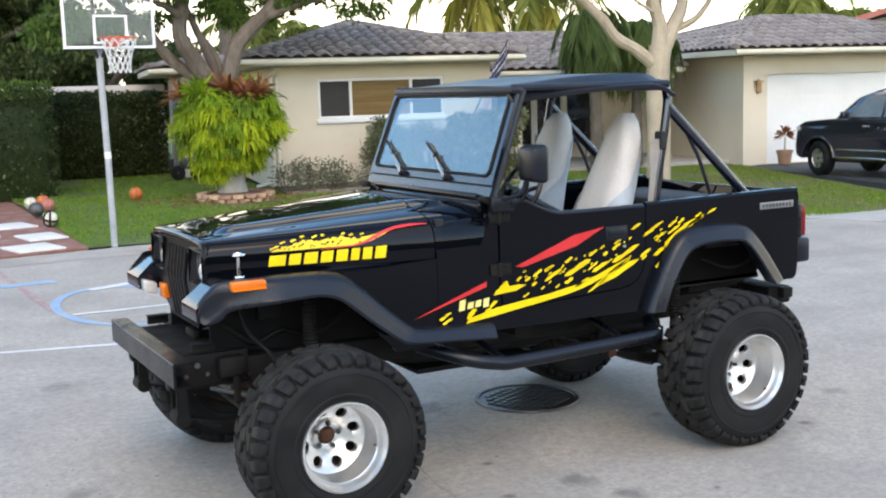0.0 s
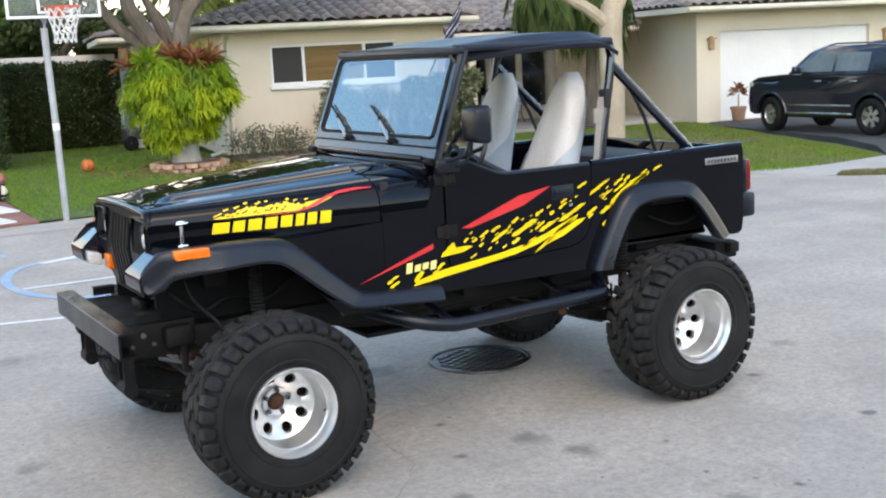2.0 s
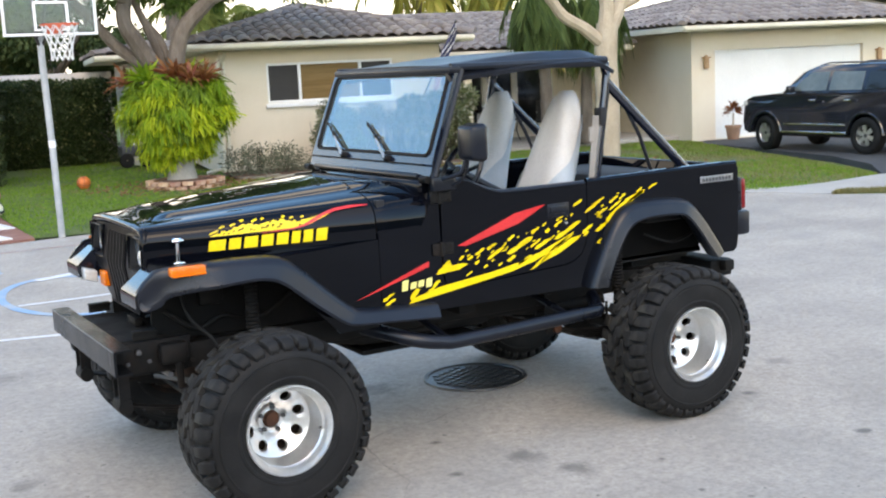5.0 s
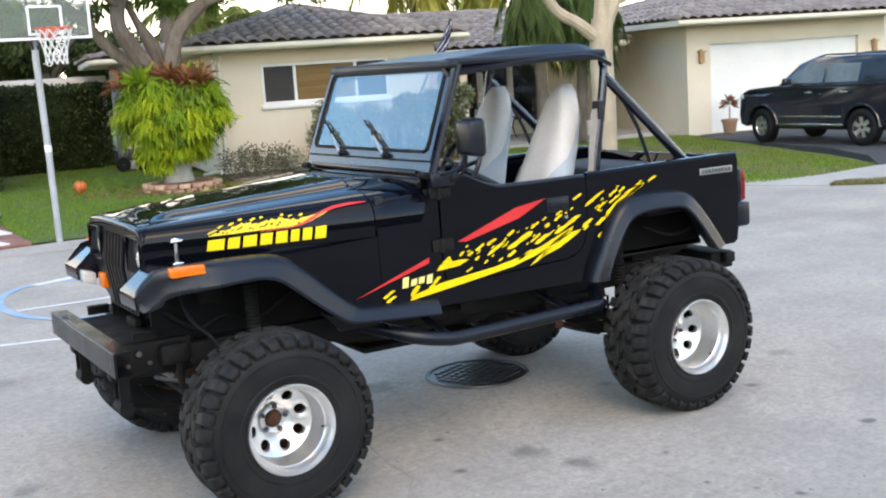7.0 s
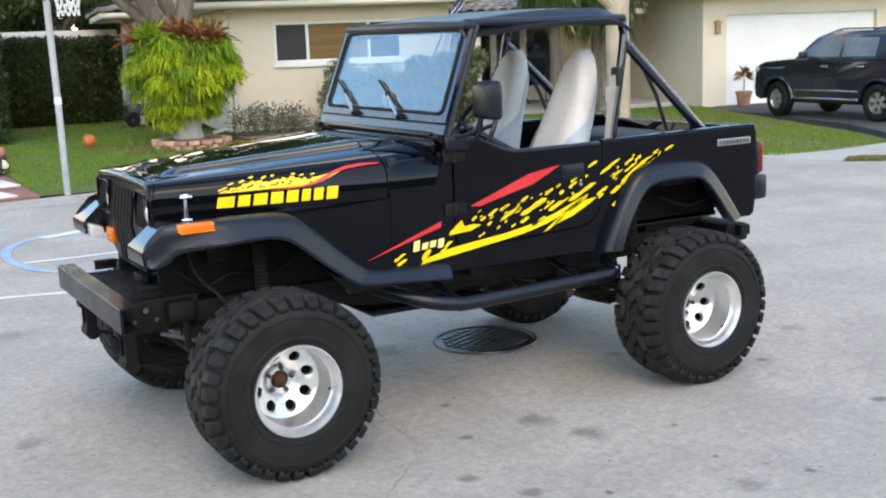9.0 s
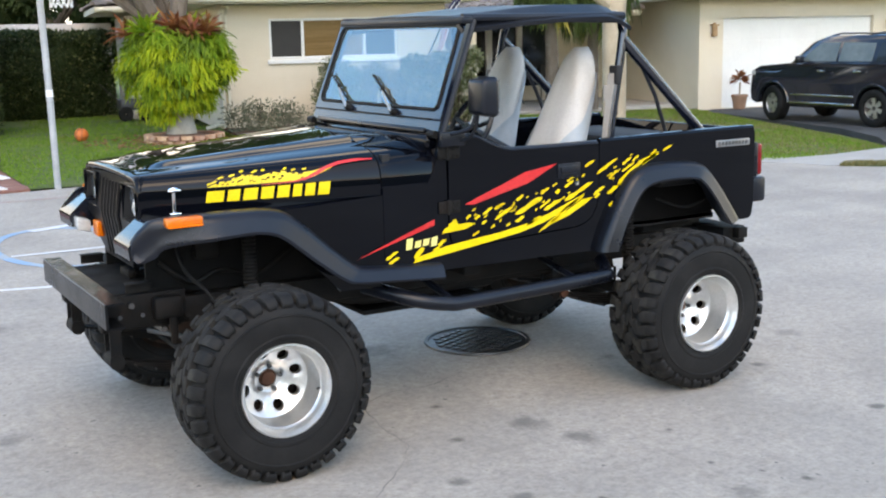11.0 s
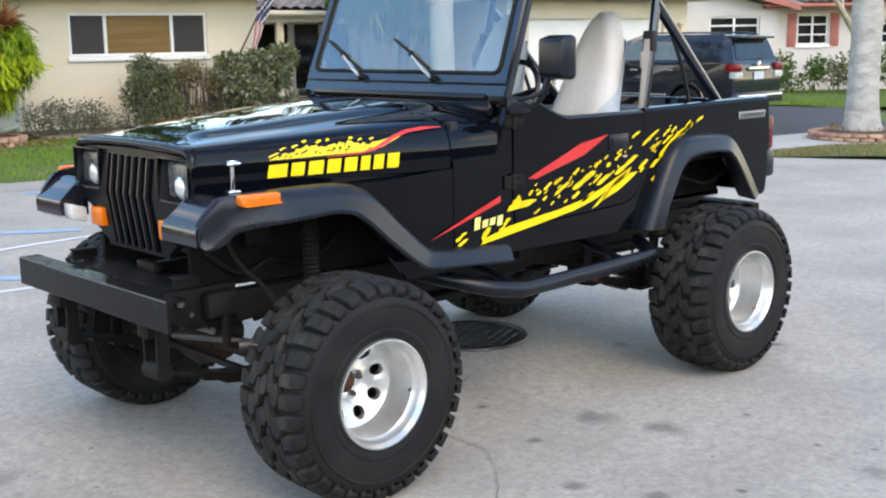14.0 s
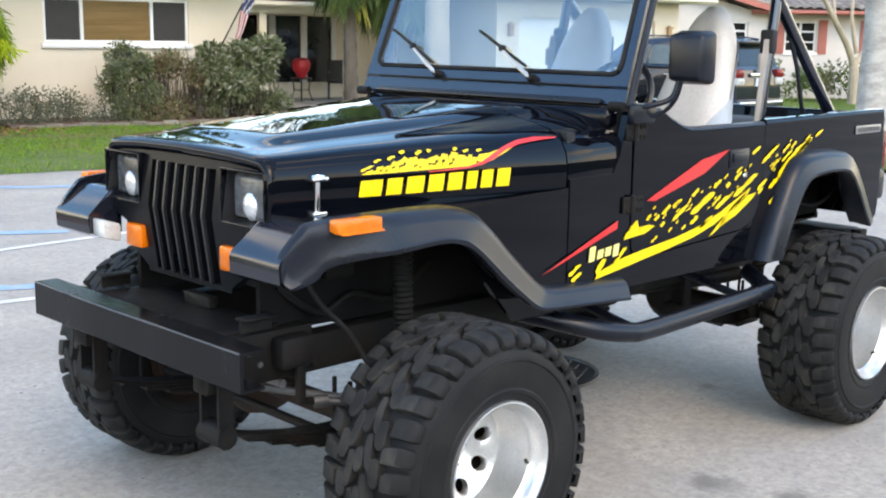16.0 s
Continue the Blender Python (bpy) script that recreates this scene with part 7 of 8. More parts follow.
raw("foliage", v, f, "leaf_red", pot, "dark red strap leaves", 0)


# ---- planting ----
def ribbons(points, ways, length, width, rng, seg=5, fall=1.0, wave=0.16):
    """Long strap leaves that start along their way and bend down."""
    n = len(points)
    d = ways / (np.linalg.norm(ways, axis=1)[:, None] + 1e-9)
    side = np.cross(d, rng.normal(0, 0.5, (n, 3)) + np.array([0, 0, 1.0]))
    side /= np.linalg.norm(side, axis=1)[:, None] + 1e-9
    L = length * rng.uniform(0.55, 1.3, (n, 1))
    W = width * rng.uniform(0.7, 1.3, (n, 1))
    rows = []
    p, v = points.copy(), d.copy()
    curl = rng.normal(0, wave, (n, 3))
    for k in range(seg + 1):
        w = W * (0.55 if k == 0 else (0.15 if k == seg else 1.0)) * 0.5
        rows += [p - side * w, p + side * w]
        v = v + np.array([0, 0, -fall * 0.42]) + curl * 0.5
        v /= np.linalg.norm(v, axis=1)[:, None]
        p = p + v * L / seg
    verts = np.stack(rows, 1).reshape(-1, 3)
    m = 2 * (seg + 1)
    base = np.arange(n)[:, None] * m
    faces = np.concatenate([base + np.array([[2 * k, 2 * k + 1, 2 * k + 3, 2 * k + 2]]) for k in range(seg)])
    return verts, faces


def shell_points(n, rng, centre, radii, low=-1.0, shell=(0.7, 1.0)):
    v = rng.normal(0, 1, (n * 3, 3))
    v /= np.linalg.norm(v, axis=1)[:, None]
    v = v[v[:, 2] > low][:n]
    k = rng.uniform(*shell, (len(v), 1))
    return np.array(centre) + v * np.array(radii) * k, v


def limb(bm, pts, r0, r1, n=9):
    L = smooth_line(pts, 5)
    m = len(L)
    tube(bm, L, [(r0 + (r1 - r0) * i / (m - 1)) * (1 + 0.08 * noise.noise(p * 3.0)) for i, p in enumerate(L)], n)
    return bm


def crown(parent, clumps, count, rng, leaf, length, width, name="crown", label="", spread=0.8):
    """Leaves in loose clumps (centre, radius), with gaps between them."""
    P, Wy = [], []
    tot = sum(r ** 2 for _, r in clumps)
    for c, r in clumps:
        k = max(8, int(count * r * r / tot))
        p, v = shell_points(k, rng, c, (r, r, r * 0.62), -1.0, (0.25, 1.05))
        P.append(p), Wy.append(v * 0.5 + np.array([0, 0, -0.25]))
    v, f = leaf_cloud(np.concatenate(P), np.concatenate(Wy), length, width, rng, 0.25, spread)
    return raw(name, v, f, leaf, parent, label, 0)


def palm(name, label, place, height, lean, n_fronds, size, rng, leaf="palm", trunk_r=0.13, hang=1.0, dry=0):
    t = thing(name, label, "palm tree", place)
    top = Vector((lean[0], lean[1], height))
    bm = B()
    L = smooth_line([(0, 0, 0), (lean[0] * 0.3, lean[1] * 0.3, height * 0.45), top], 10)
    tube(bm, L, [trunk_r * (1.25 - 0.45 * i / (len(L) - 1)) * (1.06 if i % 2 else 0.96) for i in range(len(L))], 12)
    part("trunk", bm, "bark", t)
    for q in range(n_fronds):
        a = 2.4 * q + rng.uniform(-0.2, 0.2)
        up = rng.uniform(0.1, 1.25) if q >= dry else rng.uniform(-0.9, -0.3)
        d = Vector((math.cos(a) * math.cos(up), math.sin(a) * math.cos(up), math.sin(up)))
        p, pts = top.copy(), []
        LN = size * rng.uniform(0.8, 1.15)
        for k in range(13):
            pts.append(p.copy())
            d = (d + Vector((0, 0, -0.16 * hang))).normalized()
            p = p + d * LN / 12
        bm = tube(B(), pts, [0.018 * (1 - k / 14) + 0.003 for k in range(13)], 5)
        fr = part("frond", bm, "palm_dry" if q < dry else leaf, t)
        P, Wy = [], []
        for k in range(1, 12):
            tang = (pts[k + 1] - pts[k - 1]).normalized()
            sd = tang.cross(Vector((0, 0, 1))).normalized()
            for h in range(3):
                c = pts[k].lerp(pts[k + 1], h / 3)
                for s in (-1, 1):
                    P.append(c), Wy.append(tang * 0.55 + sd * s * 0.8 + Vector((0, 0, -0.45 * hang)))
        v, f = leaf_cloud(np.array([tuple(p) for p in P]), np.array([tuple(w) for w in Wy]), size * 0.30, 0.019 * max(1, size * 0.5), rng, 0.5, 0.2, 0.15)
        tagged(raw("foliage", v, f, "palm_dry" if q < dry else leaf, fr, "", 0), kind="stuff")
    return t


# tree in a brick ring, its trunk wrapped in hanging fern
TX, TY = 4.66, 14.9
rng = np.random.default_rng(21)
tz = lawn_z(TX, TY)
tree = thing("tree", "branching tree with grey-brown limbs and glossy green leaves", "tree", (TX, TY, tz))
bm = limb(B(), [(0, 0, 0), (0.02, 0, 0.6), (-0.02, 0, 1.5), (0.0, 0, 2.1)], 0.2, 0.24, 12)
part("trunk", bm, "bark", tree)
for pts, r0, r1 in (([(-0.12, 0, 1.75), (-0.35, 0.0, 2.15), (-0.62, 0, 2.6), (-0.82, 0.0, 3.0), (-0.70, 0.1, 3.6), (-0.62, 0.1, 4.4)], 0.14, 0.07),
                    ([(-0.2, 0.1, 1.75), (-0.5, 0.2, 2.2), (-0.95, 0.3, 2.6), (-1.35, 0.3, 3.1), (-2.0, 0.3, 3.7)], 0.10, 0.05),
                    ([(0.05, 0, 1.8), (0.08, 0, 2.35), (0.25, -0.05, 2.85), (0.70, -0.1, 3.3), (1.05, -0.1, 3.7), (1.3, -0.1, 4.5)], 0.13, 0.07),
                    ([(-0.08, 0.2, 1.8), (-0.18, 0.2, 2.4), (-0.38, 0.25, 2.95), (-0.6, 0.3, 3.5)], 0.075, 0.04),
                    ([(0.0, 0.2, 2.2), (-0.12, 0.25, 2.65), (-0.35, 0.3, 3.0), (-0.5, 0.3, 3.3)], 0.05, 0.03),
                    ([(0.62, -0.1, 3.25), (1.3, -0.3, 3.5), (2.2, -0.4, 3.75), (3.0, -0.3, 3.8)], 0.06, 0.02),
                    ([(-0.75, 0, 3.3), (-1.3, -0.3, 3.55), (-2.1, -0.6, 3.7)], 0.05, 0.02)):
    part("limb", limb(B(), pts, r0 * 1.35, r1 * 1.5), "bark", tree)
clumps = []
for _ in range(90):
    clumps.append(((rng.uniform(-3.8, 3.6), rng.uniform(-1.2, 1.8), rng.uniform(3.8, 5.6)), rng.uniform(0.3, 0.65)))
clumps += [((rng.uniform(-1.2, 1.6), rng.uniform(-0.5, 0.8), rng.uniform(3.4, 3.75)), rng.uniform(0.25, 0.42)) for _ in range(10)]
clumps += [((-2.6, 0.2, 3.35), 0.6), ((-3.0, 0.4, 3.1), 0.55), ((1.0, 0.1, 3.35), 0.3), ((0.2, 0.2, 3.25), 0.3), ((2.9, -0.2, 3.5), 0.4), ((2.3, -0.4, 3.45), 0.35), ((-0.1, 0.1, 3.5), 0.35)]
crown(tree, clumps, 30000, rng, "leaf_mid", 0.12, 0.06, "crown", "scattered glossy green leaves")

fern = thing("hanging_fern", "huge ball of lime-green hanging strap fern round a tree trunk", "fern", (TX, TY, tz))
for k in range(96):
    az = k * 2.39996
    z = 0.58 + 1.20 * (k + 0.5) / 96
    out = float(np.interp(z, (0.55, 0.80, 1.1, 1.5, 1.95), (0.24, 0.46, 0.68, 0.78, 0.50))) * rng.uniform(0.7, 1.14)
    z += rng.uniform(-0.16, 0.16) + 0.26 * max(0.0, math.cos(az + 0.9)) * (1.78 - z) / 1.20
    az += rng.uniform(-0.5, 0.5)
    c = np.array([out * math.cos(az) * 1.06, out * math.sin(az), z])
    r = rng.uniform(0.16, 0.30)
    mat = ("leaf_lime", "leaf_lime2", "leaf_lime", "leaf_deep")[k % 4] if z < 1.6 else ("leaf_lime2", "leaf_deep")[k % 2]
    p, v = shell_points(250, rng, c, (r, r, r * 0.8), -0.35, (0.55, 1.0))
    w = v * np.array([0.9, 0.9, 0.5]) + np.array([math.cos(az) * 0.35, math.sin(az) * 0.35, 0.1]) + rng.normal(0, 0.6, p.shape)
    vv, ff = ribbons(p, w, 0.25, 0.020, rng, 6, 1.4, 0.55)
    tagged(raw("frond_clump", vv, ff, mat, fern, "hanging clump of lime-green straps", 0), kind="stuff")
core = shell_points(1500, rng, (0, 0, 1.32), (0.48, 0.48, 0.50), -0.95, (0.6, 1.0))
vv, ff = ribbons(core[0], core[1], 0.25, 0.035, rng, 4, 1.2)
tagged(raw("inner_foliage", vv, ff, "leaf_deep", fern, "", 0), kind="stuff")
for k in range(16):
    a = k * 2.39996
    r = 0.30 + 0.58 * ((k * 7) % 8) / 8
    c = np.array([r * math.cos(a) * 1.1, r * math.sin(a), 2.06 - 0.22 * r])
    m = 40
    az, el = rng.uniform(0, 6.28, m), rng.uniform(0.15, 1.3, m)
    w = np.stack([np.cos(az) * np.cos(el), np.sin(az) * np.cos(el), np.sin(el)], 1)
    vv, ff = ribbons(np.tile(c, (m, 1)) + w * 0.02, w, 0.36, 0.045, rng, 4, 0.45)
    raw("bromeliad", vv, ff, "leaf_red" if k % 4 else "leaf_lime2", fern, "rosette of stiff dark red leaves" if k % 4 else "", 0)
bm = lathe(B(), [(0.31, -0.02), (0.28, 0.12), (0.24, 0.3), (0.22, 0.55)], 22, pose(0, 0, 0, 90))
part("trunk_collar", bm, "collar_grey", fern, "flared pale grey base of the trunk")
ring = thing("brick_planter", "low round planter of weathered stacked brick", "planter", (TX, TY - 0.15, tz - 0.02))
part("soil", lathe(B(), [(0.62, 0.0), (0.62, 0.11), (0.4, 0.15), (0.0, 0.16)], 30, pose(0, 0, 0, 90)), "mulch", ring, "brown mulch")


def bricks(parent, radius, rows, size, m=None, squash=1.0):
    L, D, H = size
    data = None
    n = int(2 * math.pi * radius / (L + 0.012))
    brng = random.Random(n)
    for r in range(rows):
        for k in range(n):
            a = 2 * math.pi * (k + 0.5 * (r % 2)) / n
            if data is None:
                ob = part("brick", one_box((-L / 2, -D / 2, 0), (L / 2, D / 2, H - 0.01), 0.008, seg=1), "brick", parent)
                data = ob.data
            else:
                ob = new("brick", data)
                ob.parent = parent
            ob.matrix_basis = pose(radius * math.cos(a), radius * math.sin(a) * squash, r * H, brng.uniform(-2, 2), brng.uniform(-2, 2), math.degrees(a) + 90 + brng.uniform(-4, 4))


bricks(ring, 0.64, 2, (0.19, 0.14, 0.085))

# hedge along the side of the garden
def hedge(name, lo, hi, count, label, seed, leaf="leaf_dark", size=0.085, tips=0):
    rg = np.random.default_rng(seed)
    h = thing(name, label, "hedge")
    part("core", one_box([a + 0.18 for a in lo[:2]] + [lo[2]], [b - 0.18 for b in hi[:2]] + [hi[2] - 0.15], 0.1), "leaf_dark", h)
    area = [(hi[0] - lo[0]) * (hi[2] - lo[2]), (hi[1] - lo[1]) * (hi[2] - lo[2]), (hi[0] - lo[0]) * (hi[1] - lo[1])]
    P, W = [], []
    for ax, ar in ((1, area[0]), (0, area[1] * 0.5), (2, area[2] * 0.5)):
        k = int(count * ar / (area[0] + 0.5 * area[1] + 0.5 * area[2]))
        p = np.stack([rg.uniform(lo[i], hi[i], k) for i in range(3)], 1)
        w = np.zeros((k, 3))
        if ax == 1:
            p[:, 1] = lo[1] + rg.uniform(0, 0.25, k)
            w[:, 1] = -1
        elif ax == 0:
            p[:, 0] = hi[0] - rg.uniform(0, 0.25, k)
            w[:, 0] = 1
        else:
            p[:, 2] = hi[2] - rg.uniform(0, 0.2, k)
            w[:, 2] = 1
        bump = np.array([0.14 * noise.noise((x * 1.3, y * 1.3, z * 1.3)) + 0.07 * noise.noise((x * 4, y * 4, z * 4)) for x, y, z in p])
        p += w * bump[:, None]
        P.append(p), W.append(w + np.array([0, 0, 0.5]))
    v, f = leaf_cloud(np.concatenate(P), np.concatenate(W), size, size * 0.55, rg, 0.2, 0.9)
    tagged(raw("foliage", v, f, leaf, h, "", 0), kind="stuff")
    # scattered paler leaves, and a paler green layer along the top
    k = len(v) // 4 // 9
    pick = rg.choice(len(np.concatenate(P)), k, replace=False)
    v, f = leaf_cloud(np.concatenate(P)[pick] + np.array([0, -0.03, 0.02]), np.concatenate(W)[pick], size * 1.1, size * 0.6, rg, 0.2, 0.9)
    tagged(raw("foliage", v, f, "leaf_shrub", h, "", 0), kind="stuff")
    if tips:
        p = np.stack([rg.uniform(lo[0], hi[0], tips), lo[1] + rg.uniform(-0.05, 0.9, tips), hi[2] - 0.28 * rg.uniform(0, 1, tips) ** 2 + 0.10], 1)
        p[:, 2] += np.array([0.12 * noise.noise((x * 1.7, y * 1.7, 0)) for x, y, z in p])
        v, f = leaf_cloud(p, np.tile([[0, -0.3, 1.0]], (tips, 1)), size * 1.2, size * 0.6, rg, 0.1, 0.6)
        tagged(raw("new_growth", v, f, "leaf_mid", h, "paler green leaves along the top", 0), kind="stuff")
    return h


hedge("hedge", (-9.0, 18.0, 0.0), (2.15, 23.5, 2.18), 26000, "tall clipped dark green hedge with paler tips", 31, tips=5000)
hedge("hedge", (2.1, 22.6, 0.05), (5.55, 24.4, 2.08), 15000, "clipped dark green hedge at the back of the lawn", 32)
# unseen hedge behind the camera, added as dark surroundings for reflections
hedge("hedge", (-34.0, -30.0, 0.0), (40.0, -26.5, 4.2), 9000, "tall dark green hedge added out of view across the street", 33, size=0.3)
bm = one_box((-12, 25.2, 0), (6.2, 25.4, 2.3), 0.01)
tagged(part("garden_wall", bm, "white_stucco"), "white garden wall behind the hedge", "wall", kind="structure")

# shrubs under the window, in the house's own directions
def shrub(name, s0, s1, w, z1, count, leaf, label, seed, stems=0, size=0.08, second=None):
    rg = np.random.default_rng(seed)
    t = thing(name, label, "shrub", UH @ Vector((0, 0, 0)), -11.0)
    n_cl = max(3, int((s1 - s0) / 0.28))
    P, W = [], []
    for k in range(n_cl * 2):
        c = (s0 + (s1 - s0) * (k % n_cl + rg.uniform(0.1, 0.9)) / n_cl, w + rg.uniform(-0.28, 0.28), (rg.uniform(0.16, 0.6) if k < n_cl else rg.uniform(0.66, 0.97)) * (z1 - 0.14))
        r = rg.uniform(0.16, 0.30)
        p, v = shell_points(count // (2 * n_cl), rg, c, (r * 1.2, r, r), -1.0, (0.3, 1.15))
        P.append(p), W.append(v + np.array([0, 0, 0.3]))
    P, W = np.concatenate(P), np.concatenate(W)
    P[:, 2] = np.maximum(P[:, 2], 0.14)
    cut = len(P) * 2 // 3 if second else len(P)
    order = rg.permutation(len(P))
    for sel, mt in ((order[:cut], leaf), (order[cut:], second)):
        if mt and len(sel):
            v, f = leaf_cloud(P[sel], W[sel], size, size * 0.42, rg, 0.2, 0.8)
            tagged(raw("foliage", v, f, mt, t, "", 0), kind="stuff")
    bm = B()
    for k in range(stems):
        x = rg.uniform(s0, s1)
        y = w + rg.uniform(-0.15, 0.15)
        dx, dy = rg.uniform(-0.2, 0.2), rg.uniform(-0.2, 0.2)
        tube(bm, [(x, y, 0.10), (x + dx * 0.3 + rg.uniform(-0.04, 0.04), y + dy * 0.4, z1 * 0.3), (x + dx, y + dy, z1 * rg.uniform(0.6, 0.95))], [0.011, 0.008, 0.004], 5)
    if stems:
        tagged(part("branchwork", bm, "bark_dark", t), kind="stuff")
    return t


shrub("shrub", 2.35, 4.0, -1.0, 1.52, 12000, "leaf_shrub", "tall dense shrub with mixed green and pale leaves", 41, 50, 0.125, "leaf_pale")
shrub("shrub", 0.75, 1.5, -0.95, 1.42, 5200, "leaf_shrub", "slim green shrub under the window", 42, 18, 0.085, "leaf_grey")
shrub("shrub", 1.35, 2.5, -0.95, 1.40, 4200, "leaf_shrub2", "brown twiggy shrub with olive leaves", 43, 110, 0.085, "leaf_shrub")
shrub("shrub", -0.95, -0.35, -0.9, 0.72, 1000, "leaf_grey", "low grey-green shrub by the wall", 44, 10, 0.075)
shrub("shrub", -0.3, 0.3, -0.9, 0.74, 1000, "leaf_grey", "low grey-green shrub by the wall", 45, 10, 0.075)
shrub("shrub", 0.3, 0.75, -0.8, 0.45, 500, "leaf_grey", "small sparse grey shrub", 46, 10, 0.06)
bm = B()
bed = [(-1.0, -1.45), (4.4, -1.5), (4.5, -0.02), (-1.0, -0.02)]
prism(bm, bed, "z", 0.0, 0.105)
bedob = part("flower_bed", bm, "mulch")
bedob.matrix_basis = UH.copy()
tagged(bedob, "narrow mulched flower bed along the wall", "flower bed", kind="structure")
bm = B()
for k in range(19):
    box(bm, (-1.0 + k * 0.285, -1.53 + 0.012 * math.sin(k * 2.3), 0.03), (-0.717 + k * 0.285, -1.45, 0.115 + 0.012 * math.sin(k * 3.7)), 0.015, None, 1)
eg = part("bed_edging", bm, "edging")
eg.matrix_basis = UH.copy()
tagged(eg, "weathered stone edging along the flower bed", "edging", kind="structure")

# pale tree on the lawn
rng = np.random.default_rng(51)
t2 = thing("tree", "pale smooth-barked tree with forking limbs and sparse leaves", "tree", (11.25, 10.75, lawn_z(11.25, 10.75)))
part("trunk", limb(B(), [(0, 0, -0.05), (0.02, 0, 1.0), (0.0, 0, 2.0), (0.05, 0, 2.55)], 0.215, 0.2, 14), "pale_bark", t2)
for pts, r0, r1 in (([(-0.05, 0, 2.2), (-0.45, 0.05, 2.5), (-0.85, 0.1, 2.72), (-1.15, 0.1, 3.05), (-1.6, 0.1, 3.4), (-2.1, 0, 3.9)], 0.12, 0.07),
                    ([(0.0, 0, 2.45), (0.05, 0, 2.9), (-0.1, 0, 3.3), (-0.25, 0, 4.0)], 0.15, 0.09),
                    ([(0.1, 0, 2.45), (0.35, 0, 2.9), (0.55, 0, 3.3), (0.65, 0, 4.2)], 0.15, 0.09),
                    ([(0.4, 0, 2.85), (0.8, -0.1, 3.05), (1.15, -0.1, 3.45), (1.4, -0.1, 4.1)], 0.07, 0.04),
                    ([(0.0, 0, 3.1), (-0.35, -0.1, 3.22), (-0.7, -0.1, 3.4)], 0.04, 0.02),
                    ([(0.2, 0.1, 2.75), (0.35, 0.3, 3.1), (0.1, 0.4, 3.4)], 0.045, 0.02)):
    part("limb", limb(B(), pts, r0, r1), "pale_bark", t2)
clumps = [((rng.uniform(-2.6, 2.4), rng.uniform(-1.4, 1.4), rng.uniform(3.75, 5.0)), rng.uniform(0.3, 0.6)) for _ in range(26)]
clumps += [((0.0, 0.2, 3.5), 0.28), ((0.9, 0, 3.65), 0.3), ((-0.6, 0.1, 3.6), 0.25)]
crown(t2, clumps, 6000, rng, "leaf_mid", 0.11, 0.055, "crown", "sparse green leaves")

# palm beside the porch and palms behind the roofs
rng = np.random.default_rng(61)
q = UH @ Vector((6.3, 0.3, 0.1))
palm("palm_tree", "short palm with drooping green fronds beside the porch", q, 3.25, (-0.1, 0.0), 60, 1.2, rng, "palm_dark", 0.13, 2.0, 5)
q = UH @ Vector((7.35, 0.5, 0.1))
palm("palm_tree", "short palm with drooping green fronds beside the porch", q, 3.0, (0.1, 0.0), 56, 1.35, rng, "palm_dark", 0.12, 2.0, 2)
for (x, y, h, sz, dry, fr) in ((18.6, 30.0, 5.7, 2.9, 7, 15), (21.0, 29.0, 5.1, 2.5, 8, 15), (12.6, 31.0, 4.1, 2.0, 2, 10), (10.6, 30.0, 3.9, 2.0, 2, 14),
                               (33.5, 30.0, 5.3, 2.5, 4, 22), (34.3, 31.0, 5.0, 2.2, 2, 18), (36.3, 29.5, 4.5, 1.7, 0, 14)):
    palm("palm_tree", "tall palm with arching fronds behind the roof", (x, y, -0.1), h, (rng.uniform(-0.3, 0.3), 0.0), fr, sz, rng, "palm", 0.16, 1.2, dry)

# broad trees closing the view beyond the garden wall
def broad_tree(place, height, spread, count, seed, leaf="leaf_far", size=0.19, low=0.36):
    rg = np.random.default_rng(seed)
    t = thing("tree", "broad dark green tree beyond the garden", "tree", place)
    bm = limb(B(), [(0, 0, 0), (0.1, 0, height * 0.3), (0, 0.1, height * 0.55)], 0.26, 0.16, 8)
    part("trunk", bm, "bark", t)
    for k in range(4):
        a = k * 1.6 + rg.uniform(0, 0.8)
        part("limb", limb(B(), [(0, 0, height * 0.4), (math.cos(a) * spread * 0.35, math.sin(a) * spread * 0.35, height * 0.6), (math.cos(a) * spread * 0.7, math.sin(a) * spread * 0.7, height * 0.8)], 0.11, 0.04, 6), "bark", t)
    cl = []
    for _ in range(30):
        a, r = rg.uniform(0, 6.28), spread * math.sqrt(rg.uniform(0, 1))
        z = height * (low + (0.98 - low) * rg.uniform(0, 1) * (1 - 0.35 * r / spread))
        cl.append(((r * math.cos(a), r * math.sin(a), z), rg.uniform(0.5, 1.0) * spread * 0.3))
    crown(t, cl, count, rg, leaf, size, size * 0.5)
    return t


for k, (x, y, h, sp) in enumerate(((2.6, 28.5, 6.0, 2.8), (5.6, 30.0, 5.2, 2.7), (8.6, 33.0, 4.2, 2.6), (4.0, 33, 6.0, 2.8),
                                   (25.0, 36.0, 4.4, 3.0), (40.0, 30.0, 5.2, 3.0), (44.0, 25.5, 5.6, 3.4), (49.0, 21.0, 6.0, 3.6), (52.0, 14.0, 6.5, 4.0))):
    broad_tree((x, y, -0.1), h, sp, 15000 if k < 4 else 6000, 70 + k)
# two taller trees, crowns out of view, added to darken the bonnet's reflection
for k, (x, y, h, sp) in enumerate(((8.6, 27.5, 12.5, 6.0), (25.0, 28.0, 13.0, 6.5))):
    broad_tree((x, y, -0.1), h, sp, 13000, 85 + k, "leaf_far", 0.26, 0.60)
# darker tree hanging in over the drive at the garden's left
rng = np.random.default_rng(91)
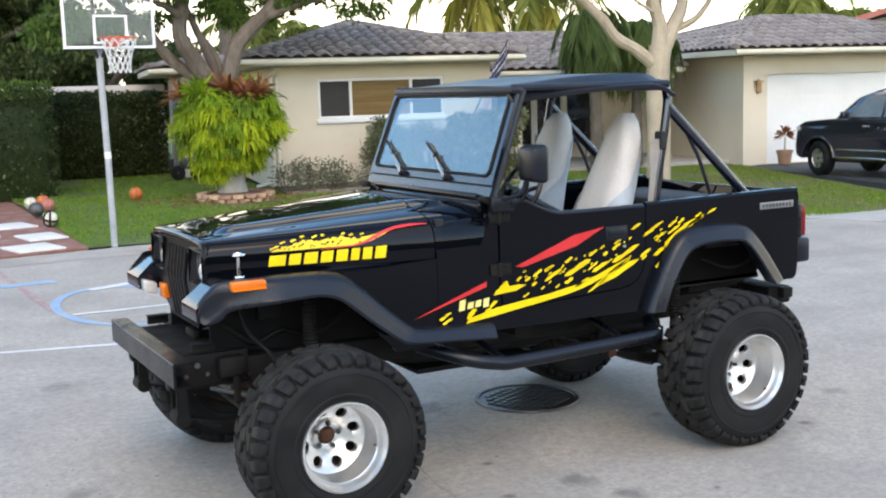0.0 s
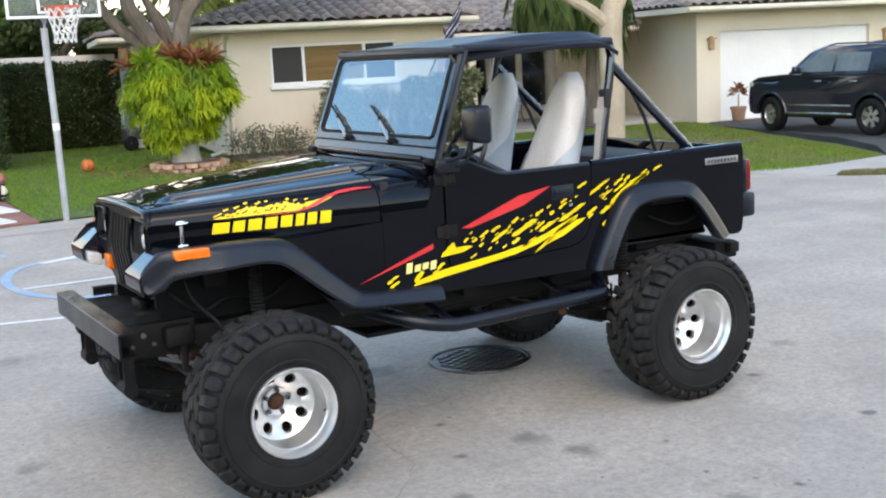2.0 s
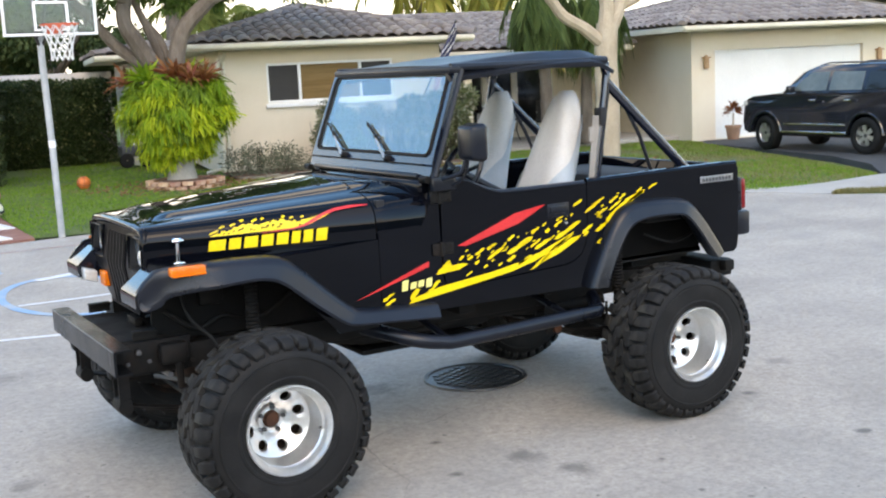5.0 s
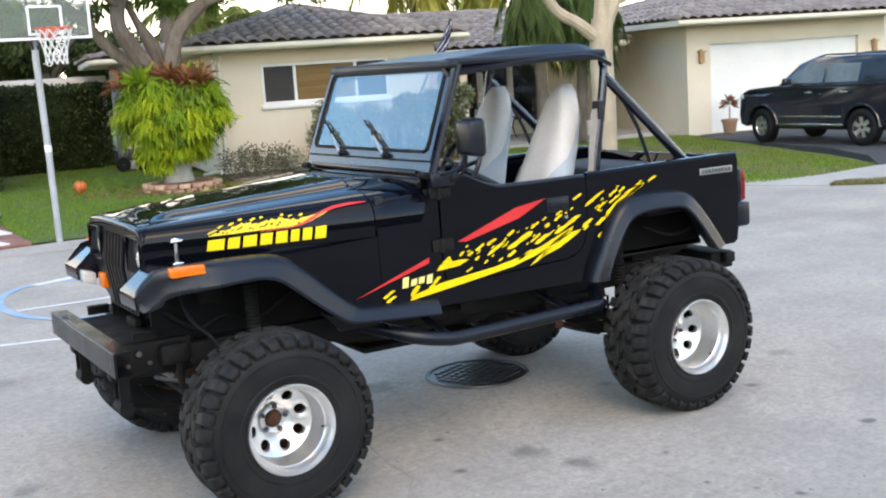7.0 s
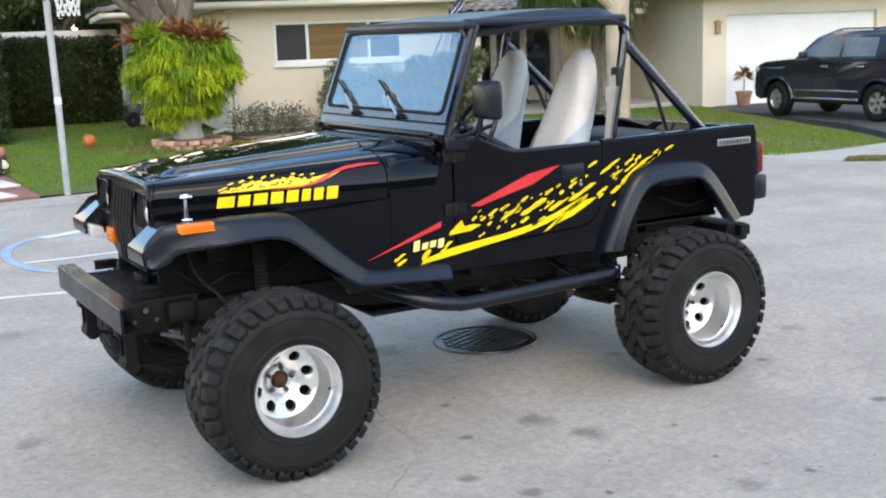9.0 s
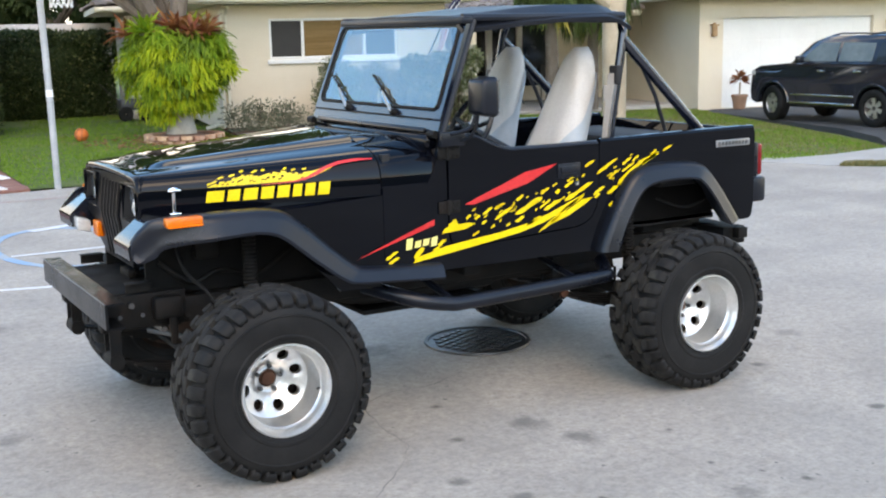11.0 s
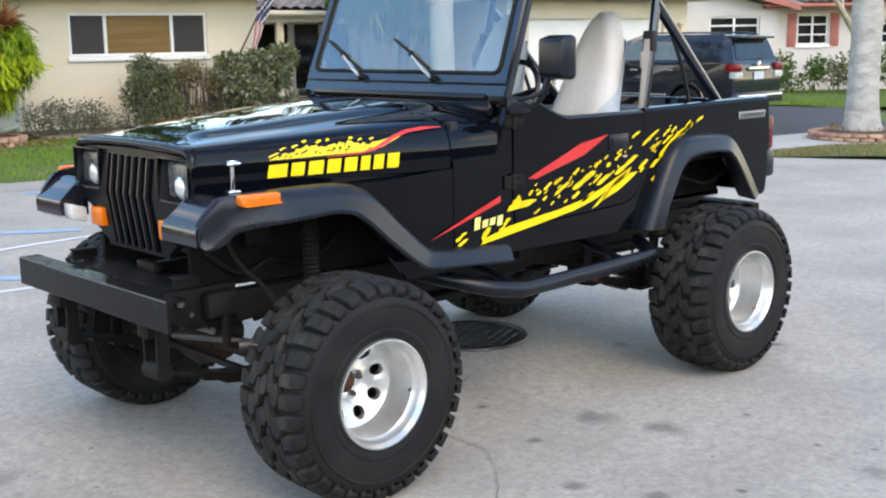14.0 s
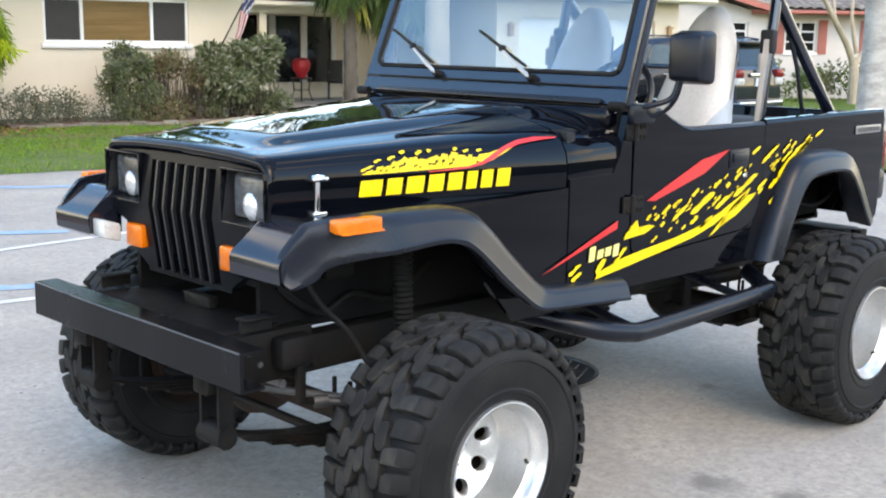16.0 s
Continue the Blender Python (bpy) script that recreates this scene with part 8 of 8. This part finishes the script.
lt = thing("tree", "leafy dark tree leaning over the hedge", "tree", (0.4, 21.0, 0.0))
part("trunk", limb(B(), [(0, 0, 0), (0.3, -0.1, 1.8), (0.5, -0.2, 3.2)], 0.2, 0.13, 9), "bark", lt)
part("limb", limb(B(), [(0.4, -0.2, 2.6), (1.4, -0.6, 3.4), (2.6, -0.9, 4.0)], 0.09, 0.04), "bark", lt)
crown(lt, [((rng.uniform(-0.3, 2.4), rng.uniform(-1.4, 0.8), rng.uniform(2.9, 5.0)), rng.uniform(0.4, 0.75)) for _ in range(30)], 11000, rng, "leaf_far", 0.15, 0.08, "crown", "dense dark leaves")

# large pale trunk in a brick ring by the road
RX, RY = 14.99, 4.85
rng = np.random.default_rng(95)
big = thing("tree", "thick pale grey tree trunk with mottled bark", "tree", (RX, RY, 0.02))
rows = []
for i in range(26):
    z = 6.5 * i / 25
    r = 0.245 + 0.12 * math.exp(-z / 0.22) - 0.01 * z
    rows.append([((r + 0.03 * noise.noise((math.cos(a) * 1.5, math.sin(a) * 1.5, z * 0.8))) * math.cos(a), (r + 0.03 * noise.noise((math.cos(a) * 1.5, math.sin(a) * 1.5, z * 0.8))) * math.sin(a), z) for a in [2 * math.pi * k / 28 for k in range(28)]])
part("trunk", loft(B(), rows, True, True), "grey_bark", big)
crown(big, [((rng.uniform(-2.5, 2.5), rng.uniform(-2.5, 2.5), rng.uniform(5.6, 7.5)), rng.uniform(0.6, 1.0)) for _ in range(20)], 3500, rng, "leaf_mid", 0.2, 0.1)
rb = thing("brick_planter", "low ring of weathered bricks round a tree", "planter", (RX - 0.15, RY - 0.1, 0.015))
part("soil", lathe(B(), [(0.76, 0.0), (0.76, 0.08), (0.5, 0.10), (0.0, 0.12)], 34, pose(0, 0, 0, 90)), "mulch", rb, "dark brown mulch")
bricks(rb, 0.78, 2, (0.21, 0.11, 0.062))
m = 120
a, r = rng.uniform(0, 6.28, m), rng.uniform(0.34, 0.6, m)
pts = np.stack([r * np.cos(a), r * np.sin(a), np.full(m, 0.13)], 1)
v, f = leaf_cloud(pts, np.tile([[0, 0, 1.0]], (m, 1)), 0.10, 0.03, rng, 0.1, 0.5)
tagged(raw("ground_cover", v, f, "leaf_shrub2", rb, "", 0), kind="stuff")

# slender leafless tree on the neighbouring lawn
st = thing("tree", "slender bare pale-barked tree on the neighbouring lawn", "tree", (26.6, 10.8, 0.05))
for pts, r0, r1 in (([(0, 0, 0), (-0.05, 0, 0.7), (-0.1, 0, 1.05)], 0.15, 0.11), ([(-0.1, 0, 1.0), (-0.45, 0.05, 1.5), (-1.1, 0.1, 2.1), (-1.8, 0.2, 2.9), (-2.3, 0.2, 3.8)], 0.10, 0.04),
                    ([(-0.05, 0, 1.0), (0.35, -0.1, 1.5), (0.6, -0.2, 2.2), (0.9, -0.3, 3.4)], 0.085, 0.04), ([(-1.1, 0.1, 2.1), (-1.05, 0.2, 2.7), (-0.7, 0.2, 3.4)], 0.05, 0.02),
                    ([(-1.8, 0.2, 2.9), (-2.6, 0.2, 3.1), (-3.2, 0.3, 3.5)], 0.035, 0.015), ([(0.0, 0, 1.3), (-0.2, 0.1, 2.2), (0.0, 0.2, 3.1)], 0.06, 0.03)):
    part("trunk" if r0 == 0.15 else "limb", limb(B(), pts, r0, r1), "pale_bark", st)

# fallen leaves round the brick ring and below the pale tree
rng = np.random.default_rng(97)
pts = []
for cx, cy, r0, r1, m in ((TX, TY - 0.15, 0.72, 1.9, 420), (11.25, 10.75, 0.25, 1.9, 420), (9.3, 13.6, 0.1, 1.6, 200)):
    for _ in range(m):
        a, r = rng.uniform(0, 6.28), r0 + (r1 - r0) * rng.uniform(0, 1) ** 1.6
        x, y = cx + r * math.cos(a), cy + r * math.sin(a) * 0.8
        pts.append((x, y, lawn_z(x, y) + 0.035))
w = rng.normal(0, 1, (len(pts), 3)) * np.array([1, 1, 0.15])
v, f = leaf_cloud(np.array(pts), w, 0.085, 0.045, rng, 0.0, 0.1)
tagged(raw("leaf_litter", v, f, "dead_leaf", None, "", 0), "scattered dry brown leaves on the lawn", "leaves", kind="stuff")


# ---- basketball stand ----
hoop = thing("basketball_hoop", "basketball hoop with a clear board on a grey steel pole", "basketball hoop", (1.38, 9.82, 0.0))
bm = tube(B(), [(0, 0, -0.05), (-0.01, 0, 1.2), (-0.03, 0.0, 2.35), (-0.03, -0.02, 2.62)], 0.044, 16)
part("pole", bm, "galv", hoop, "scuffed grey steel pole")
part("pole_sleeve", tube(B(), [(-0.008, 0, 1.18), (-0.01, 0, 1.27)], 0.047, 16), "white_paint", hoop)
for zz in (2.62, 3.0):
    bm = tube(B(), [(-0.03, 0.0, 2.45), (0.05, -0.12, zz)], 0.02, 8)
    tube(bm, [(-0.03, 0.0, 2.45), (-0.12, -0.12, zz)], 0.02, 8)
    part("brace", bm, "iron", hoop)
BW0, BW1, BZ0, BZ1, BY = -0.50, 0.67, 2.60, 3.36, -0.16
bm = B()
for lo, hi in (((BW0, BZ0), (BW1, BZ0 + 0.035)), ((BW0, BZ1 - 0.035), (BW1, BZ1)), ((BW0, BZ0 + 0.035), (BW0 + 0.035, BZ1 - 0.035)), ((BW1 - 0.035, BZ0 + 0.035), (BW1, BZ1 - 0.035))):
    box(bm, (lo[0], BY - 0.02, lo[1]), (hi[0], BY + 0.02, hi[1]), 0.005)
board = part("backboard", bm, "white_paint", hoop, "white-edged clear backboard")
raw("acrylic_sheet", [(BW0 + 0.03, BY, BZ0 + 0.03), (BW1 - 0.03, BY, BZ0 + 0.03), (BW1 - 0.03, BY, BZ1 - 0.03), (BW0 + 0.03, BY, BZ1 - 0.03)], [(0, 1, 2, 3)], "clear_board", board, "", 0)
bm = B()
for lo, hi in (((-0.12, 2.66), (0.32, 2.69)), ((-0.12, 3.0), (0.32, 3.03)), ((-0.12, 2.69), (-0.085, 3.0)), ((0.285, 2.69), (0.32, 3.0))):
    box(bm, (lo[0], BY - 0.010, lo[1]), (hi[0], BY - 0.005, hi[1]))
part("target_square", bm, "white_paint", board)
for x in (-0.1, 0.3):
    part("rear_strut", one_box((x - 0.02, BY + 0.03, BZ0), (x + 0.02, BY + 0.06, BZ1)), "iron", board)
RXc, RYc, RZ, RAD = 0.12, BY - 0.33, 2.72, 0.225
ringp = [(RXc + RAD * math.cos(a), RYc + RAD * math.sin(a), RZ) for a in [2 * math.pi * i / 32 for i in range(33)]]
bm = tube(B(), ringp, 0.011, 8, False)
for x in (-0.08, 0.08):
    tube(bm, [(RXc + x, BY - 0.02, RZ - 0.06), (RXc + x * 1.6, BY - 0.13, RZ)], 0.012, 6)
box(bm, (RXc - 0.1, BY - 0.04, RZ - 0.10), (RXc + 0.1, BY - 0.012, RZ + 0.03), 0.006)
rimob = part("rim", bm, "rim_red", hoop, "red metal rim")
bm = B()
levels = [(0.0, 0.222), (0.09, 0.20), (0.18, 0.165), (0.27, 0.14), (0.36, 0.13), (0.44, 0.135)]
for k in range(12):
    for d in (-1, 1):
        pts = []
        for i, (dz, r) in enumerate(levels):
            a = 2 * math.pi * (k + d * 0.5 * i) / 12
            pts.append((RXc + r * math.cos(a), RYc + r * math.sin(a), RZ - dz))
        tube(bm, pts, 0.0065, 5)
part("net", bm, "net", rimob, "white cord net")

# balls on the grass
def ball(x, y, r, mat, label, stripe=None):
    ob = thing("ball", label, "ball", (x, y, lawn_z(x, y) + r))
    bm = B()
    bmesh.ops.create_icosphere(bm, subdivisions=3, radius=r)
    part("skin", bm, mat, ob)
    bm = B()
    for m in (pose(0, 0, 0, 20, 10, 0), pose(0, 0, 0, 100, 20, 30), pose(0, 0, 0, 20, 95, 10)):
        tube(bm, [m @ Vector((r * 1.0 * math.cos(a), r * 1.0 * math.sin(a), 0)) for a in [2 * math.pi * i / 28 for i in range(29)]], 0.004 if not stripe else 0.02, 5, False)
    part("seam", bm, stripe or "iron", ob)


ball(3.13, 16.0, 0.125, "orange_ball", "orange basketball lying on the lawn")
ball(1.42, 15.75, 0.12, "orange_ball", "orange basketball in a pile of balls")
ball(1.20, 15.7, 0.11, "cream", "pale football in a pile of balls")
ball(1.10, 14.4, 0.12, "steel_grey", "dark grey ball in a pile of balls")
ball(1.40, 15.1, 0.115, "red_paint", "red ball in a pile of balls")
ball(1.06, 12.85, 0.115, "cream", "black and cream striped ball", "interior")
# garden clutter behind the fern: a bicycle-like frame and a box
cl = thing("garden_cart", "small dark garden cart on the grass", "cart", (5.35, 20.6, lawn_z(5.35, 20.6)))
part("tray", one_box((-0.3, -0.2, 0.25), (0.3, 0.2, 0.5), 0.03), "steel_grey", cl)
for x in (-0.22, 0.22):
    part("wheel", lathe(B(), [(0.02, -0.02), (0.15, -0.025), (0.17, 0.0), (0.15, 0.025), (0.02, 0.02)], 20, Matrix.Translation((x, -0.24, 0.17))), "rubber", cl)
part("handle", tube(B(), [(-0.3, 0, 0.45), (-0.7, 0, 0.85)], 0.015, 8), "iron", cl)

# ---- parked SUV ----
K = 0.89
suv = thing("car", "dark charcoal SUV parked nose-in on the driveway", "car", (16.40, 7.66, 0.013), 89.0)
suv.scale = (K, K, K)
HWD = 0.925
low = [(0.06, 0.50), (0.0, 0.62), (0.0, 1.05), (0.06, 1.27), (1.0, 1.30), (3.62, 1.265), (4.42, 1.205), (4.68, 1.12), (4.79, 0.95), (4.82, 0.62), (4.78, 0.42), (4.55, 0.36), (4.43, 0.40)]
arch_f = [(3.94 + 0.46 * math.cos(a), 0.40 + 0.46 * math.sin(a)) for a in [radians(5 + 17 * i) for i in range(11)]]
arch_r = [(1.15 + 0.46 * math.cos(a), 0.40 + 0.46 * math.sin(a)) for a in [radians(5 + 17 * i) for i in range(11)]]
outline = low + arch_f + [(3.4, 0.36), (1.7, 0.36)] + arch_r + [(0.5, 0.42)]
bm = B()


def suv_y(x, z):
    y = HWD * (1 - 0.05 * max(0, (z - 0.8)) / 0.4 - 0.03 * max(0, 0.6 - z) / 0.3)
    return y - 0.16 * max(0, (x - 4.1) / 0.72) ** 2 - 0.05 * max(0, (0.4 - x) / 0.4) ** 2


rows = []
for f in (-1, -0.96, -0.5, 0, 0.5, 0.96, 1):
    k = 1 if abs(f) < 0.97 else 0.985
    rows.append([(2.4 + (x - 2.4) * k, f * suv_y(x, z), 0.75 + (z - 0.75) * k + (0.03 * (1 - f * f) if z > 1.0 and x > 3.3 else 0)) for x, z in outline])
loft(bm, rows, True, True)
part("body", bm, "suv_paint", suv, "glossy dark charcoal body", 40)
bm = B()


def cab_ring(spots):
    return [(x, -y, z) for x, y, z in spots] + [(x, y, z) for x, y, z in spots[::-1]]


ring0 = cab_ring([(0.05, 0.80, 1.25), (0.3, 0.875, 1.285), (3.3, 0.885, 1.255), (3.66, 0.74, 1.225)])
ring1 = cab_ring([(0.22, 0.67, 1.72), (0.5, 0.745, 1.755), (2.75, 0.75, 1.77), (3.02, 0.66, 1.72)])
ring2 = cab_ring([(0.27, 0.58, 1.82), (0.55, 0.66, 1.86), (2.50, 0.67, 1.87), (2.82, 0.58, 1.81)])
loft(bm, [ring0, ring1, ring2], True, True)
part("cabin", bm, "suv_paint", suv, "", 40)


def cab_point(x, z, s, out=0.006):
    k = (z - 1.26) / (1.76 - 1.26)
    return (x, s * (0.885 + (0.745 - 0.885) * k + out), z)


for s in (-1, 1):
    for xs, pane in (([(0.42, 1.34), (0.50, 1.70), (1.13, 1.71), (1.18, 1.335)], "tint_glass"), ([(1.28, 1.335), (1.26, 1.71), (2.10, 1.72), (2.14, 1.325)], "pale_glass"),
                     ([(2.22, 1.325), (2.18, 1.72), (2.70, 1.71), (3.20, 1.315)], "pale_glass")):
        bm = B()
        loft(bm, [[cab_point(x, z, s) for x, z in xs], [cab_point(x, z, s, -0.03) for x, z in xs]], True, True)
        part("side_window", bm, pane, suv, "tinted side window")
    for x in (1.50, 2.46):
        bm = one_box((x, s * 0.895, 1.10), (x + 0.2, s * 0.94, 1.14), 0.01)
        part("door_handle", bm, "chrome", suv)
    for x in (1.62, 2.18, 3.25):
        part("door_seam", one_box((x - 0.005, s * 0.885, 0.5), (x + 0.005, s * 0.9255, 0.82)), "interior", suv)
    bm = one_box((1.62, s * 0.90, 0.40), (3.42, s * 0.96, 0.455), 0.015)
    part("running_board", bm, "chrome", suv, "silver running board")
    part("side_moulding", one_box((1.66, s * 0.90, 0.58), (3.40, s * 0.935, 0.62), 0.008), "chrome", suv)
    bm = one_box((3.06, s * 0.88, 1.28), (3.20, s * 1.06, 1.44), 0.04, seg=3)
    part("door_mirror", bm, "suv_paint", suv)
    bm = tube(B(), [(0.45, s * 0.60, 1.86), (0.7, s * 0.62, 1.895), (2.3, s * 0.63, 1.905), (2.55, s * 0.60, 1.86)], 0.018, 8)
    part("roof_rail", bm, "steel_grey", suv, "silver roof rail")
    bm = one_box((-0.03, s * 0.62, 1.10), (0.22, s * 0.895, 1.27), 0.03)
    tl = part("tail_light", bm, "red_lens", suv, "red wrap-round tail light")
    part("reverse_lens", one_box((-0.034, s * 0.60, 0.96), (0.12, s * 0.87, 1.095), 0.02), "clear_lens", tl)
    bm = one_box((4.36, s * 0.50, 0.98), (4.755, s * 0.80, 1.10), 0.04)
    part("headlight", bm, "clear_lens", suv)
    for x in (1.15, 3.94):
        af = [(x + 0.50 * math.cos(a), 0.40 + 0.50 * math.sin(a)) for a in [radians(12 * i) for i in range(16)]]
        ag = [(x + 0.44 * math.cos(a), 0.40 + 0.44 * math.sin(a)) for a in [radians(12 * i) for i in range(16)]]
        bm = B()
        loft(bm, [[(p[0], s * 0.90, p[1]) for p in af], [(p[0], s * 0.945, p[1]) for p in [((a[0] + b[0]) / 2, (a[1] + b[1]) / 2) for a, b in zip(af, ag)]], [(p[0], s * 0.94, p[1]) for p in ag], [(p[0], s * 0.8, p[1]) for p in ag]])
        part("wheel_arch", bm, "suv_paint", suv)
        ax = 25 if x > 3 else 0
        wh = part("wheel", lathe(B(), [(0.225, -0.11), (0.232, -0.10), (0.22, -0.07), (0.21, 0.05), (0.05, 0.06)], 32), "alloy", suv, "five-spoke silver wheel")
        wh.matrix_basis = pose(x, s * 0.80, 0.385, 0, 0, 0 if s < 0 else 180) @ pose(0, 0, 0, 0, 20, (-12 if s < 0 else -12) if x > 3 else 0)
        for q in range(6):
            a = 2 * math.pi * q / 6
            bm = B()
            prism(bm, [(0.03, -0.035), (0.215, -0.05), (0.215, 0.05), (0.03, 0.035)], "y", -0.085, -0.05, pose(0, 0, 0, 0, math.degrees(a), 0))
            part("spoke", bm, "alloy", wh)
        part("tyre", lathe(B(), [(0.22, -0.11), (0.27, -0.135), (0.35, -0.13), (0.385, -0.10), (0.39, 0.0), (0.385, 0.10), (0.35, 0.13), (0.22, 0.12)], 40), "rubber", wh)
        part("hub", lathe(B(), [(0.0, -0.095), (0.04, -0.093), (0.045, -0.06)], 16), "steel_grey", wh)
        part("brake_disc", lathe(B(), [(0.04, 0.0), (0.2, 0.0)], 24), "steel_dark", wh)
bm = B()
loft(bm, [[(0.066, y, 1.34) for y in (-0.70, 0.70)], [(0.195, y, 1.70) for y in (-0.62, 0.62)]])
part("rear_window", bm, "tint_glass", suv, "tinted rear window")
bm = B()
loft(bm, [[(3.64, y, 1.27) for y in (-0.68, 0.68)], [(3.05, y, 1.715) for y in (-0.62, 0.62)]])
part("front_window", bm, "tint_glass", suv)
part("rear_spoiler", one_box((0.04, -0.64, 1.765), (0.45, 0.64, 1.835), 0.02), "suv_paint", suv)
part("rear_bumper", one_box((-0.07, -0.88, 0.44), (0.30, 0.88, 0.66), 0.05), "suv_paint", suv)
part("bumper_step", one_box((-0.09, -0.80, 0.575), (0.10, 0.80, 0.62), 0.015), "chrome", suv, "silver bumper step")
part("number_plate", one_box((-0.02, -0.17, 0.93), (-0.008, 0.17, 1.09)), "plate", suv, "pale blank number plate")
part("plate_trim", one_box((-0.03, -0.36, 1.11), (0.0, 0.36, 1.19), 0.015), "chrome", suv, "chrome tailgate garnish")
part("emblem", lathe(B(), [(0.0, -0.012), (0.06, -0.01), (0.065, 0.0)], 20, Matrix.Translation((-0.02, 0, 1.24)) @ pose(0, 0, 0, 0, 0, -90)), "chrome", suv)
part("rear_wiper", tube(B(), [(0.05, 0.0, 1.34), (0.085, -0.3, 1.41)], 0.01, 6), "interior", suv)
part("front_grille", one_box((4.74, -0.5, 0.72), (4.83, 0.5, 0.98), 0.02), "chrome", suv)
part("underbody", one_box((0.9, -0.6, 0.30), (4.4, 0.6, 0.42)), "interior", suv)

# ---- neighbouring house ----
nb = thing("house", "white neighbouring house with red shutters and red roof edges", "house", (27.5, 13.5, 0.0), -40.0)
bm = B()
gable = [(-9.5, 0.0), (-0.45, 0.0), (-0.45, 2.34), (-4.9, 3.52), (-9.5, 2.30)]
wall(nb, "wall", (-9.5, 0.0), (-0.45, 0.0), 0.0, 2.32, 0.2, [(7.06, 1.36, 8.54, 2.16)], "white_stucco", "white front wall with a dark window")
prism(bm, [(-9.5, 2.32), (-0.45, 2.32), (-0.45, 2.36), (-4.9, 3.54), (-9.5, 2.36)], "y", 0.0, 0.2)
part("gable", bm, "white_stucco", nb)
wall(nb, "wall", (-0.45, 0.35), (9.0, 0.35), 0.0, 2.42, 0.2, [(0.70, 1.33, 1.62, 2.2), (3.2, 1.33, 4.3, 2.2)], "white_stucco", "pale pink-white wall with red shutters")
wall(nb, "wall", (-0.45, 0.2), (-0.45, 0.36), 0.0, 2.42, 0.05, (), "white_stucco")
window(nb, -2.42, -0.98, 1.36, 2.16, 0.05, (-1.7,), ("dark_glass", "dark_glass"), label="dark two-light window with white bars")
for z in (1.63, 1.90):
    part("glazing_bar", one_box((-2.40, 0.030, z - 0.025), (-1.0, 0.06, z + 0.025)), "white_paint", nb)
for s0, s1 in ((0.25, 1.17), (2.75, 3.85)):
    w = window(nb, s0, s1, 1.33, 2.2, 0.40, ((s0 + s1) / 2,), ("dark_glass", "dark_glass"), label="white-barred window between shutters")
    for z in (1.62, 1.91):
        part("glazing_bar", one_box((s0 + 0.04, 0.38, z - 0.022), (s1 - 0.04, 0.41, z + 0.022)), "white_paint", w)
    for x in (s0 - 0.3, s1 + 0.04):
        bm = one_box((x, 0.31, 1.28), (x + 0.26, 0.345, 2.24), 0.006)
        for q in range(12):
            box(bm, (x + 0.03, 0.30, 1.33 + q * 0.073), (x + 0.23, 0.315, 1.375 + q * 0.073), 0.004, None, 1)
        part("shutter", bm, "red_paint", nb, "faded red louvred shutter")
bm = B()
for a, b in (((-9.9, 2.22), (-4.9, 3.62)), ((-4.9, 3.62), (0.0, 2.30))):
    prism(bm, [(a[0], a[1]), (b[0], b[1]), (b[0], b[1] + 0.16), (a[0], a[1] + 0.16)], "y", -0.55, -0.50)
part("barge_board", bm, "red_paint", nb, "red painted gable edge")
roofn = part("roof", loft(B(), [[(-10.0, -0.5, 2.30), (-4.9, -0.5, 3.74), (0.05, -0.5, 2.40)], [(-10.0, 7.0, 2.30), (-4.9, 7.0, 3.74), (0.05, 7.0, 2.40)]]), "underlay", nb, "grey-brown tiled gable roof", 0)
roof_plane(roofn, [(0.05, -0.5, 2.42), (0.05, 7.0, 2.42), (-4.9, 7.0, 3.76), (-4.9, -0.5, 3.76)], 0, "tile_far")
hip_roof("roof", -0.9, 9.8, -0.3, 9.5, 2.50, 1.25, ((-4.6, 4.6), (6.0, 4.6)), (0, None, None, None), "tile_far", nb, "grey-brown tiled hip roof", "red_paint")
# shrubs before the neighbouring house
rg = np.random.default_rng(14)
for k in range(7):
    t = thing("shrub", "loose green shrub before the neighbouring house", "shrub", Matrix.Translation((27.5, 13.5, 0)) @ pose(0, 0, 0, 0, 0, -40) @ Vector((-1.3 + k * 0.75, -1.3 + 0.2 * (k % 2), 0.05)))
    P, W = [], []
    for _ in range(5):
        c = (rg.uniform(-0.25, 0.25), rg.uniform(-0.2, 0.2), rg.uniform(0.25, 0.95 + 0.2 * (k % 3)))
        p, v = shell_points(90, rg, c, (0.3, 0.28, 0.3), -1, (0.3, 1.1))
        P.append(p), W.append(v + np.array([0, 0, 0.3]))
    v, f = leaf_cloud(np.concatenate(P), np.concatenate(W), 0.14, 0.06, rg, 0.2, 0.8)
    tagged(raw("foliage", v, f, "leaf_mid" if k % 3 else "leaf_shrub", t, "", 0), kind="stuff")
    part("stem", tube(B(), [(0, 0, 0), (0.02, 0, 0.6)], 0.02, 6), "bark", t)


# ---- single roof tiles nearest the lawn, last ----
for roof, mtx in pending_tiles:
    ob = new("roof_tile", tile_data)
    ob.parent = roof
    ob.matrix_basis = mtx
